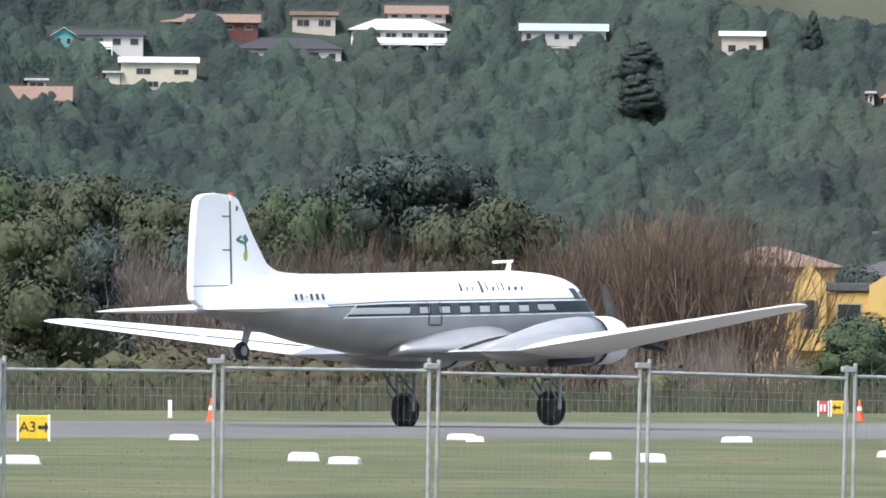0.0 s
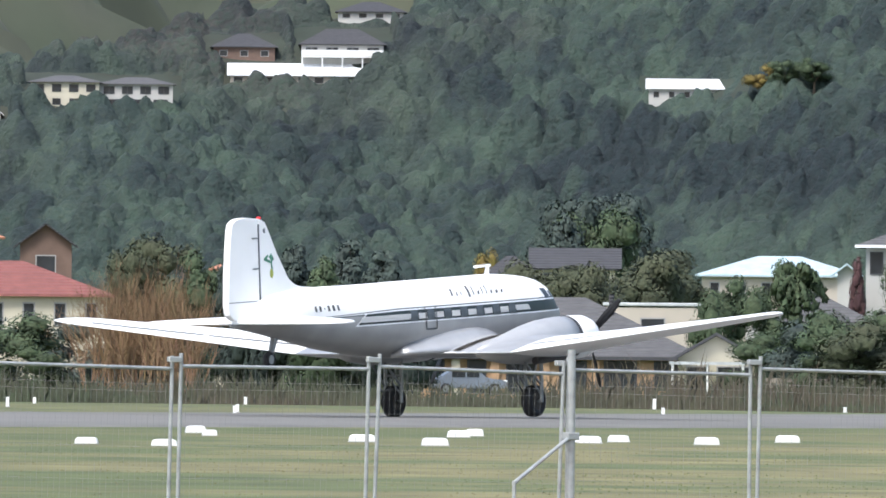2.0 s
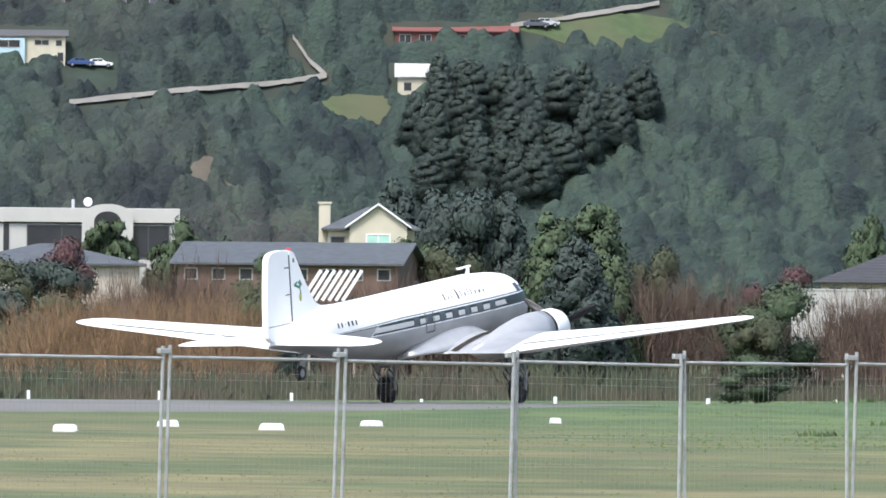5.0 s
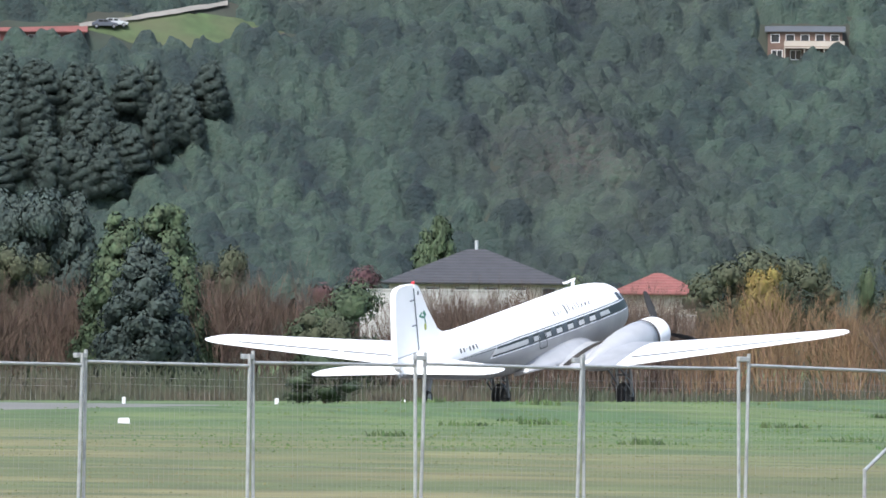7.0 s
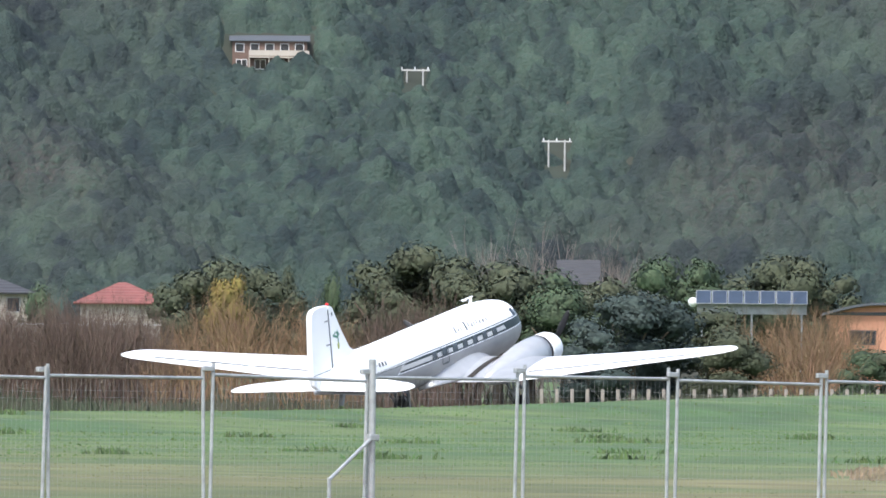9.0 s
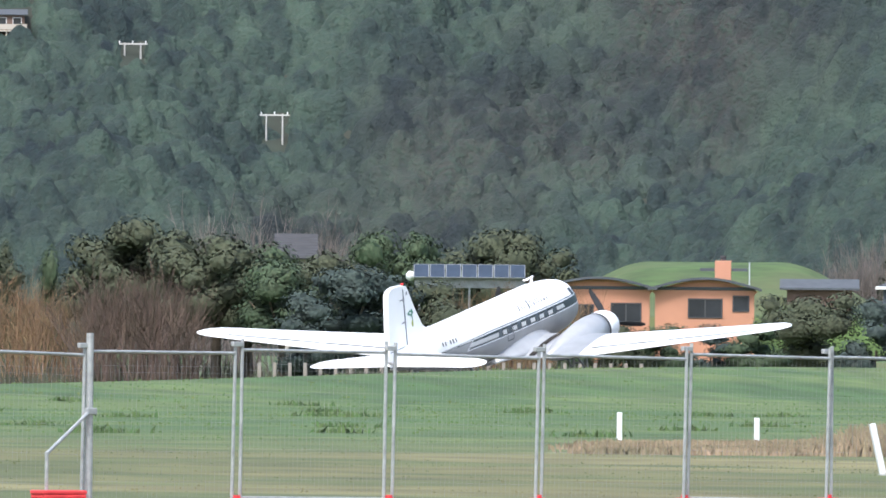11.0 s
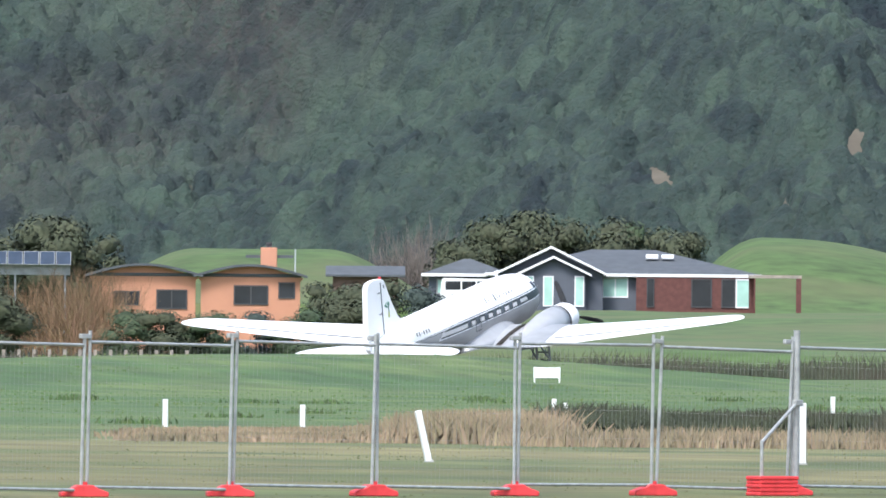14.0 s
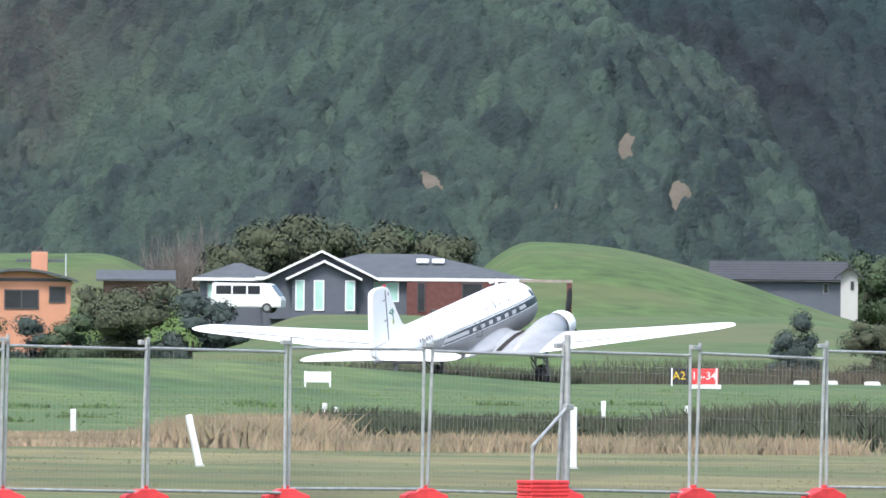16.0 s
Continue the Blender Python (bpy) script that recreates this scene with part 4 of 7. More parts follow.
W_ORANGE = material("orange_plaster", (0.5, 0.24, 0.15), 0.85, vary=0.07, scale=0.6)
W_BRICK = material("tan_brick", (0.42, 0.27, 0.16), 0.9, vary=0.15, scale=4)
W_GREYBLUE = material("dark_grey_cladding", (0.09, 0.1, 0.125), 0.7, vary=0.08, scale=1)
W_REDBRICK = material("dark_red_cladding", (0.115, 0.043, 0.036), 0.8, vary=0.2, scale=3)
W_BEIGE = material("beige_plaster", (0.45, 0.4, 0.34), 0.85, vary=0.06, scale=0.6)
W_BROWN = material("brown_weatherboard", (0.14, 0.09, 0.07), 0.8, vary=0.15, scale=1)
W_TEAL = material("teal_paint", (0.1, 0.35, 0.36), 0.7, vary=0.1)
W_PALEBLUE = material("pale_blue_paint", (0.42, 0.56, 0.62), 0.7, vary=0.05)
TRIM_WHITE = material("white_trim", (0.8, 0.8, 0.8), 0.6, vary=0.03)
TRIM_GREY = material("grey_trim", (0.3, 0.3, 0.3), 0.6, vary=0.05)
TRIM_DARK = material("dark_trim", (0.05, 0.05, 0.055), 0.6, vary=0.1)
PANE = material("window_glass", (0.03, 0.035, 0.042), 0.08, vary=0.3, scale=0.5)
PANE_GREEN = material("curtained_glass", (0.38, 0.6, 0.52), 0.3, vary=0.1, scale=1.5)
TIMBER = material("weathered_timber", (0.3, 0.26, 0.22), 0.9, vary=0.2, scale=2)
CONCRETE = material("pale_concrete", (0.45, 0.44, 0.42), 0.9, vary=0.12, scale=1)


def window(parent, x0, x1, z0, z1, y, frame=TRIM_GREY, pane=PANE, name="window"):
    """a framed window set into the front of a wall at y"""
    w = new(name)
    w.parent = parent
    t = min(0.09, (x1 - x0) * 0.12)
    bm = bmesh.new()
    for a in ((x0, z0, x1, z0 + t), (x0, z1 - t, x1, z1), (x0, z0 + t, x0 + t, z1 - t), (x1 - t, z0 + t, x1, z1 - t)):
        box(bm, a[0], y - 0.06, a[1], a[2], y + 0.05, a[3])
    if x1 - x0 > 1.7:
        xm = (x0 + x1) / 2
        box(bm, xm - t / 2, y - 0.05, z0 + t, xm + t / 2, y + 0.04, z1 - t)
    part("frame", bm, frame, w)
    bm = bmesh.new()
    box(bm, x0 + t * 0.5, y - 0.025, z0 + t * 0.5, x1 - t * 0.5, y + 0.03, z1 - t * 0.5)
    part("pane", bm, pane, w)
    return w


def roof(parent, kind, w, dep, z0, z1, mat, over=0.5, x=0.0, y=0.0, fascia=None):
    """hip, gable (ridge along x), front (gable towards the camera), flat or mono"""
    bm = bmesh.new()
    a, b = w / 2 + over, dep / 2 + over
    th = 0.14
    if kind == "hip":
        r = max(0.2, a - b) if a > b else 0.0
        ry = 0 if a > b else b - a
        lo = [bm.verts.new(p) for p in ((x - a, y - b, z0), (x + a, y - b, z0), (x + a, y + b, z0), (x - a, y + b, z0))]
        lb = [bm.verts.new((v.co.x, v.co.y, z0 - th)) for v in lo]
        if a > b:
            p, q = bm.verts.new((x - r, y, z1)), bm.verts.new((x + r, y, z1))
            for f in ((lo[0], lo[1], q, p), (lo[2], lo[3], p, q), (lo[1], lo[2], q), (lo[3], lo[0], p)):
                bm.faces.new(f)
        else:
            p, q = bm.verts.new((x, y - ry, z1)), bm.verts.new((x, y + ry + 0.01, z1))
            for f in ((lo[0], lo[1], p), (lo[1], lo[2], q, p), (lo[2], lo[3], q), (lo[3], lo[0], p, q)):
                bm.faces.new(f)
        for i in range(4):
            bm.faces.new((lo[i], lb[i], lb[(i + 1) % 4], lo[(i + 1) % 4]))
        bm.faces.new(lb)
        bmesh.ops.recalc_face_normals(bm, faces=bm.faces[:])
    elif kind in ("gable", "mono"):
        top = [(y - b, z0), (y, z1), (y + b, z0)] if kind == "gable" else [(y - b, z0), (y + b, z1)]
        prism(bm, top + [(p, q - th) for p, q in reversed(top)], x - a, x + a, "x")
    elif kind == "front":
        top = [(x - a, z0), (x, z1), (x + a, z0)]
        prism(bm, top + [(p, q - th) for p, q in reversed(top)], y - b, y + b, "y")
    else:
        box(bm, x - a, y - b, z0, x + a, y + b, max(z1, z0 + 0.2), 0.04)
    ro = part("roof", bm, mat, parent)
    if fascia:
        bm = bmesh.new()
        if kind == "front":
            for s in (-1, 1):
                prism(bm, [(x + s * a, z0 - 0.1), (x + s * a, z0 + 0.05), (x, z1 + 0.05), (x, z1 - 0.11)], y - b - 0.04, y - b + 0.02, "y")
        else:
            box(bm, x - a, y - b - 0.05, z0 - 0.17, x + a, y - b - 0.003, z0 + 0.03)
        part("fascia", bm, fascia, ro)
    return ro


def walls(parent, w, dep, z0, z1, mat, x=0.0, y=0.0, gable=None, name="wall", label=""):
    bm = bmesh.new()
    if gable == "front":
        prism(bm, [(x - w / 2, z0), (x + w / 2, z0), (x + w / 2, z1[0]), (x, z1[1]), (x - w / 2, z1[0])], y - dep / 2, y + dep / 2, "y")
    elif gable == "side":
        prism(bm, [(y - dep / 2, z0), (y + dep / 2, z0), (y + dep / 2, z1[0]), (y, z1[1]), (y - dep / 2, z1[0])], x - w / 2, x + w / 2, "x")
    else:
        box(bm, x - w / 2, y - dep / 2, z0, x + w / 2, y + dep / 2, z1, 0.02)
    return part(name, bm, mat, parent, label)


def house(label, b0, b1, base, eave, ridge, kind, wall, roof_mat, wins=(), d=None, dep=8.0, turn=0.0, over=0.5, fascia=None, trim=TRIM_GREY, pane=PANE, sink=0.5, group=""):
    """a house between two bearings; base, eave and ridge are elevations in thousandths; wins: shares of width and height"""
    b = (b0 + b1) / 2
    hillside = d is None
    if hillside:
        d = on_hill(b, base)
        CLEAR.append((b, (b1 - b0) / 2 + 0.3, base - 0.05, ridge + 0.1))
        sink = 1.6
    w = (b1 - b0) / 1000 * d - 2 * over
    dep = min(dep, max(3.0, w * 0.9))
    zb, ze, zr = (2.1 + d * e / 1000 for e in (base, eave, ridge))
    h = thing("house", label, "house", facing(b, d + dep / 2, zb, turn), group)
    ze, zr = ze - zb, zr - zb
    g = {"front": "front", "gable": "side"}.get(kind)
    slope = (zr - ze) / ((w if kind == "front" else dep) / 2 + over)
    walls(h, w, dep, -sink, (ze + over * slope - 0.16, zr - 0.16) if g else ze - 0.1, wall, gable=g)
    roof(h, kind, w, dep, ze, zr, roof_mat, over, fascia=fascia)
    for x0, x1, z0, z1 in wins:
        window(h, -w / 2 + x0 * w, -w / 2 + x1 * w, z0 * ze, z1 * ze, -dep / 2, trim, pane)
    return h, w, dep, ze, zr


def strip_windows(n, z0=0.35, z1=0.8, share=0.5):
    return [((i + 0.5 - share / 2) / n, (i + 0.5 + share / 2) / n, z0, z1) for i in range(n)]


def deck(h, w, dep, z, x0=0.0, x1=1.0, mat=TRIM_WHITE, out=2.0):
    """a deck with rail and posts before the house"""
    bm = bmesh.new()
    box(bm, -w / 2 + x0 * w, -dep / 2 - out, z - 0.2, -w / 2 + x1 * w, -dep / 2 - 0.07, z)
    dk = part("deck", bm, mat, h)
    bm = bmesh.new()
    box(bm, -w / 2 + x0 * w, -dep / 2 - out, z + 0.12, -w / 2 + x1 * w, -dep / 2 - out + 0.08, z + 1.0)
    part("balustrade", bm, mat, dk)
    n = max(2, int((x1 - x0) * w / 3))
    for i in range(n + 1):
        x = -w / 2 + (x0 + (x1 - x0) * (0.01 + 0.98 * i / n)) * w
        bm = bmesh.new()
        rod(bm, (x, -dep / 2 - out + 0.2, -2.0), (x, -dep / 2 - out + 0.2, z - 0.2), 0.1)
        part("deck_post", bm, mat, dk)


def hill_houses():
    W, C = W_WHITE, W_CREAM
    S = strip_windows
    h = house("white weatherboard house with a grey roof on the hill", -26.24, -19.94, 20.25, 21.3, 21.68, "gable", W, R_DARK, S(5))
    deck(h[0], h[1], h[2], 0.4, 0.3, 0.65)
    h = house("teal-fronted white hill house wing", -26.32, -24.58, 20.3, 21.28, 21.81, "front", W_TEAL, R_BLUE, S(2), turn=0, dep=4)
    house("red brick hill house with a brown roof", -19.0, -12.28, 21.6, 22.24, 22.8, "gable", W_REDBRICK, R_BROWN, S(5, 0.2, 0.7, 0.4))
    house("beige hill house with a flat pinkish roof", -10.4, -7.11, 21.51, 22.71, 22.98, "flat", W_BEIGE, R_BROWN, S(2, 0.4, 0.8, 0.6))
    h = house("white two-storey hill house with a white roof and balcony", -6.47, 0.36, 20.35, 21.86, 22.58, "hip", W, R_WHITE, S(6, 0.55, 0.85, 0.7))
    deck(h[0], h[1], h[2], h[3] * 0.35)
    h = house("white hill house with a dark roof on tall poles", -14.17, -6.7, 19.38, 20.51, 21.26, "hip", W, R_DARK, [(0.03, 0.1, 0.35, 0.75), (0.15, 0.22, 0.35, 0.75), (0.27, 0.79, 0.1, 0.8), (0.88, 0.95, 0.35, 0.75)])
    deck(h[0], h[1], h[2], 0.2, 0.25, 0.8, W_BROWN)
    h = house("cream two-storey hill house with a white roof", -21.83, -16.36, 17.64, 19.53, 19.9, "gable", C, R_WHITE, [(0.2, 0.4, 0.55, 0.78), (0.35, 0.5, 0.1, 0.32), (0.7, 0.9, 0.55, 0.75)])
    house("cream garage wing on the hill", -22.85, -21.45, 17.92, 18.75, 18.9, "flat", C, R_LIGHT, dep=4)
    house("beige hill house with a brown roof", -29.57, -24.81, 16.36, 16.89, 17.87, "gable", C, R_BROWN, S(5, 0.2, 0.8, 0.5))
    house("beige attic box of a hill house", -28.06, -26.4, 17.57, 18.21, 18.36, "flat", W_BEIGE, R_LIGHT, [(0.1, 0.9, 0.2, 0.85)], dep=4)
    h = house("white hill house with a pale blue roof", 4.93, 10.96, 20.75, 21.88, 22.37, "gable", W, R_BLUE, S(6, 0.45, 0.8, 0.4))
    house("white stair tower of a hill house", 7.11, 8.32, 19.69, 20.67, 20.75, "flat", W, R_LIGHT, [(0.3, 0.7, 0.3, 0.8)], dep=4)
    house("beige hill house with a white roof among bushes", 18.28, 21.45, 20.4, 21.65, 21.99, "mono", W_BEIGE, R_WHITE, S(2, 0.1, 0.5, 0.4))
    house("grey hill house with a brown roof", -4.06, 0.25, 22.59, 22.93, 23.49, "gable", W_BEIGE, R_BROWN, S(4, 0.1, 0.8, 0.5))
    house("white cottage end on the hill", 28.06, 28.89, 16.67, 17.84, 17.99, "flat", W, R_LIGHT, [(0.3, 0.7, 0.5, 0.85)], dep=4)
    h = house("white hill house with an orange tile roof", 29.12, 34.48, 17.0, 17.6, 18.74, "hip", W, R_TERRA, S(6, 0.2, 0.85, 0.5))
    house("lower orange-roofed wing of a hill house", 34.48, 38.33, 16.51, 17.04, 18.02, "hip", W, R_TERRA, S(3, 0.2, 0.85, 0.5))
    house("white two-storey hill house with many windows", 44.21, 49.19, 16.23, 17.96, 18.41, "hip", C, R_GREY, S(4, 0.1, 0.35, 0.5) + S(4, 0.6, 0.9, 0.55), trim=TRIM_DARK)
    house("grey and white two-storey hill house wing", 48.82, 54.1, 16.12, 17.85, 18.31, "hip", W, R_GREY, S(3, 0.1, 0.4, 0.6) + S(4, 0.6, 0.9, 0.6), trim=TRIM_DARK)
    h = house("long low hill house with a white roof", 57.5, 66.55, 17.8, 18.51, 19.34, "gable", W_BEIGE, R_WHITE, S(8, 0.2, 0.85, 0.6))
    h = house("white hill house with a dark hip roof and arch", 62.25, 68.14, 19.26, 20.62, 21.67, "hip", W, R_DARK, S(4, 0.5, 0.85, 0.6))
    deck(h[0], h[1], h[2], h[3] * 0.4)
    house("white hill house with dark gables at the crest", 64.67, 69.5, 22.07, 22.82, 23.5, "hip", W, R_DARK, S(4, 0.4, 0.85, 0.5))
    house("dark timber hill house", 56.36, 60.89, 19.58, 20.41, 21.31, "hip", W_BROWN, R_DARK, S(3, 0.2, 0.7, 0.4))
    house("small white shrine-like hut on the hill", 41.27, 42.63, 15.24, 15.69, 16.26, "front", W, R_LIGHT, dep=3)
    h = house("long white hill house with a white gable roof", 85.46, 92.03, 17.07, 17.86, 18.54, "gable", W, R_WHITE, S(6, 0.2, 0.75, 0.4))
    house("cream hill villa with peach roof tiles", 104.63, 108.33, 14.58, 15.53, 16.4, "hip", C, R_TERRA, [(0.12, 0.55, 0.15, 0.75), (0.65, 0.9, 0.2, 0.7)])
    h = house("cream hill villa wing with a solar roof", 106.9, 111.57, 14.46, 15.29, 15.97, "gable", C, R_SLATE, S(5, 0.1, 0.75, 0.6))
    house("cream and blue two-storey hill house with a grey roof", 117.16, 123.05, 18.71, 20.55, 20.97, "gable", C, R_GREY, [(0.03, 0.14, 0.62, 0.85), (0.22, 0.4, 0.58, 0.85), (0.62, 0.8, 0.65, 0.85), (0.72, 0.82, 0.2, 0.35), (0.88, 0.96, 0.62, 0.85), (0.9, 0.98, 0.05, 0.4)], dep=7)
    house("pale blue painted bay of a hill house", 117.91, 120.18, 18.7, 20.43, 20.55, "flat", W_PALEBLUE, R_GREY, [(0.15, 0.85, 0.6, 0.9)], dep=9.5, over=0.1)
    h = house("low white terrace wing of a hill house", 113.23, 117.23, 18.74, 19.49, 19.57, "flat", C, R_LIGHT, S(4, 0.1, 0.6, 0.4), over=0.15)
    house("beige upper storey of a terraced hill house", 114.29, 116.4, 19.49, 20.47, 20.59, "flat", W_BEIGE, R_LIGHT, [(0.3, 0.7, 0.1, 0.85)], over=0.1, dep=5)
    house("white garden wall building on the hill", 110.9, 113.23, 18.9, 20.07, 20.18, "flat", W, R_WHITE, dep=4, over=0.1)
    house("long white-roofed hill house", 112.56, 121.23, 22.9, 23.58, 24.11, "gable", W_GREYBLUE, R_WHITE, S(8, 0.15, 0.85, 0.5))
    h = house("grey timber hill house with white posts", 122.29, 129.91, 22.61, 23.44, 23.82, "gable", W_GREYBLUE, R_SLATE, S(7, 0.1, 0.85, 0.55))
    house("dark glass-fronted hill house", 105.08, 110.9, 23.2, 24.18, 24.56, "flat", W_GREYBLUE, R_DARK, S(7, 0.1, 0.85, 0.75))
    house("white block end of a hill house", 110.67, 111.73, 23.23, 24.29, 24.36, "flat", W, R_WHITE, [(0.3, 0.7, 0.5, 0.9)], over=0.1, dep=4)
    h = house("red and grey timber hill house", 144.64, 153.13, 20.17, 21.11, 21.68, "mono", W_REDBRICK, R_RED, S(6, 0.1, 0.75, 0.6))
    house("cream gabled hill house by the pines", 144.83, 147.96, 16.83, 18.04, 18.94, "gable", C, R_LIGHT, S(2, 0.2, 0.7, 0.4))
    h = house("brown two-storey house with a balcony, deep in the bush", 198.34, 203.74, 19.59, 21.55, 21.97, "mono", W_BROWN, R_SLATE, S(4, 0.02, 0.36, 0.6) + S(5, 0.6, 0.9, 0.6), trim=TRIM_WHITE)
    deck(h[0], h[1], h[2], h[3] * 0.45, 0.22, 1.03, W_BEIGE)


def pylon(b, e0, e1):
    d = on_hill(b, e0)
    CLEAR.append((b, 0.9, e0 - 0.8, e1))
    hgt = (e1 - e0) / 1000 * d
    p = thing("power_pylon", "pale two-legged power pole with a crossbar in the bush", "power pole", facing(b, d, 2.1 + d * e0 / 1000), "power poles")
    for s in (-1, 1):
        bm = bmesh.new()
        rod(bm, (s * 1.3, 0, -1.5), (s * 1.3, 0, hgt), 0.17, 0.12)
        part("pole", bm, CONCRETE, p)
    bm = bmesh.new()
    box(bm, -2.4, -0.12, hgt - 0.35, 2.4, 0.12, hgt - 0.1)
    part("crossarm", bm, CONCRETE, p)
    for s in (-2.1, 0, 2.1):
        bm = bmesh.new()
        rod(bm, (s, 0, hgt - 0.1), (s, 0, hgt + 0.3), 0.09)
        part("insulator", bm, TRIM_WHITE, p)


hill_houses()
pylon(210.76, 18.62, 19.75)
pylon(220.27, 13.23, 15.08)


# ---- the houses beside the field ----
def near_houses():
    S = strip_windows
    # ochre house with a tiled roof
    house("ochre plaster house with arches and a mossy tile roof", 16.93, 26.66, 2.91, 6.31, 7.59, "hip", W_OCHRE, R_BROWN, [(0.06, 0.16, 0.3, 0.75), (0.24, 0.38, 0.1, 0.8), (0.5, 0.62, 0.3, 0.8), (0.75, 0.9, 0.3, 0.8)], d=1040, sink=9)
    # yellow house
    h, w, dep, ze, zr = house("yellow plaster house with a dark blue flat roof", 21.65, 34.4, 0.21, 4.63, 5.19, "flat", W_YELLOW, R_SLATE, [(0.16, 0.28, 0.5, 0.8), (0.36, 0.5, 0.5, 0.82), (0.63, 0.67, 0.55, 0.8), (0.94, 0.97, 0.5, 0.75)], d=900, sink=4, over=0.2)
    for cx, ww in ((0.215, 2.0), (0.745, 4.6)):
        x = -w / 2 + cx * w
        walls(h, ww, 2.0, ze * 0.1, (ze + 0.35, ze + 1.75), W_YELLOW, x, -dep / 2 - 0.6, "front", "gable_bay", "yellow gabled bay")
        # flat dark brown panel: the shade of an arched recess put into colour
        bm = bmesh.new()
        r = ww * 0.27
        pts = [(x - r, ze * 0.42), (x + r, ze * 0.42)] + [(x + r * math.cos(a * math.pi / 10), ze * 0.8 + r * 0.5 * math.sin(a * math.pi / 10)) for a in range(11)]
        prism(bm, pts, -dep / 2 - 1.64, -dep / 2 - 1.56)
        part("arch_shade", bm, W_BROWN, h, "dark brown arched panel painted as a shaded recess")
        bm = bmesh.new()
        box(bm, x - r * 0.5, -dep / 2 - 1.68, ze * 0.45, x + r * 0.5, -dep / 2 - 1.66, ze * 0.85)
        part("glass_door", bm, PANE, h)
    # grey roof behind, orange roofs, dark gable, red roof
    house("cream house under a broad grey tile roof", 26.63, 40.89, 2.53, 5.7, 7.96, "hip", W_BEIGE, R_GREY, S(5, 0.3, 0.9, 0.5), d=1060, dep=14, sink=9)
    house("house with an orange tile roof", 35.16, 42.78, 5.59, 7.55, 8.76, "hip", W_CREAM, R_TERRA, d=1180, sink=9, dep=12)
    house("brown gabled house with a dark tile roof", 43.34, 47.68, 4.14, 6.93, 8.52, "front", W_BROWN, R_DARK, [(0.3, 0.7, 0.3, 0.8)], d=1120, sink=9)
    house("low house with a maroon tile roof", 34.48, 50.14, 1.09, 3.73, 6.0, "hip", W_CREAM, R_RED, S(7, 0.2, 0.8, 0.4), d=980, dep=11, sink=5)
    house("house with an orange roof behind trees", 56.36, 60.89, 3.5, 5.54, 6.41, "hip", W_CREAM, R_TERRA, d=1100, sink=9)
    # long grey-roofed brick house
    h, w, dep, ze, zr = house("long tan brick house under a broad grey tile roof", 69.95, 89.73, -2.61, -0.12, 3.88, "hip", W_BRICK, R_GREY, [(0.02, 0.09, 0.15, 0.9), (0.17, 0.24, 0.0, 0.9), (0.31, 0.42, 0.0, 0.9), (0.5, 0.6, 0.1, 0.9), (0.66, 0.78, 0.0, 0.9), (0.84, 0.95, 0.1, 0.9)], d=860, dep=13, fascia=TRIM_DARK, trim=TRIM_DARK)
    for fx in (0.13, 0.27, 0.45, 0.63):
        bm = bmesh.new()
        box(bm, -w / 2 + fx * w - 0.25, -dep / 2 - 0.3, -0.5, -w / 2 + fx * w + 0.25, -dep / 2 - 0.02, ze - 0.2)
        part("pillar", bm, W_CREAM if fx < 0.2 else W_BRICK, h)
    bm = bmesh.new()
    rod(bm, (3, -2, ze + 1.2), (3, -2, zr + 0.2), 0.15)
    part("vent_pipe", bm, R_DARK, h)
    # cream gable garage and carport
    h, w, dep, ze, zr = house("cream gabled garage with a verandah on posts", 87.2, 93.5, -2.69, -0.28, 1.53, "front", W_CREAM, R_GREY, [(0.1, 0.4, 0.1, 0.85), (0.5, 0.95, 0.1, 0.85)], d=852, fascia=TRIM_DARK)
    bm = bmesh.new()
    box(bm, -w / 2 - 0.5, -dep / 2 - 3.4, ze - 0.25, w / 2 + 1.6, -dep / 2 - 0.55, ze - 0.08)
    part("verandah_roof", bm, R_LIGHT, h)
    for i in range(4):
        bm = bmesh.new()
        x = -w / 2 - 0.3 + i * (w + 1.6) / 3
        box(bm, x - 0.07, -dep / 2 - 3.3, -0.6, x + 0.07, -dep / 2 - 3.15, ze - 0.25)
        part("verandah_post", bm, TRIM_WHITE, h)
    house("white house under a pale blue metal roof", 88.86, 100.1, 3.08, 5.46, 6.74, "hip", W_BEIGE, R_BLUE, S(6, 0.2, 0.8, 0.4), d=1080, sink=9)
    house("white gable under a pale blue roof", 97.91, 100.1, 3.5, 5.46, 6.29, "front", W_WHITE, R_BLUE, d=1068, sink=9, dep=4)
    house("beige plaster house with a flat roof", 82.74, 89.73, 0.74, 3.31, 3.54, "flat", W_BEIGE, R_LIGHT, [(0.35, 0.6, 0.3, 0.7)], d=980, sink=6, over=0.1)
    house("white flat-roofed house behind bushes", 84.18, 87.73, 3.0, 4.25, 4.44, "flat", W_WHITE, R_WHITE, [(0.75, 0.95, 0.2, 0.6)], d=1020, sink=6, over=0.1)
    house("small white cottage with a grey gable roof", 91.8, 93.99, 1.56, 2.88, 3.82, "front", W_WHITE, R_GREY, [(0.35, 0.65, 0.2, 0.7)], d=990, sink=5)
    house("low house with a grey tile roof", 93.76, 101.05, 0.84, 2.35, 4.01, "hip", W_WHITE, R_GREY, S(4, 0.1, 0.8, 0.4), d=960, sink=5)
    house("cream house with a dark roof among trees", 77.75, 83.98, 4.29, 5.8, 7.16, "gable", W_CREAM, R_DARK, S(3, 0.2, 0.8, 0.4), d=1120, sink=9)
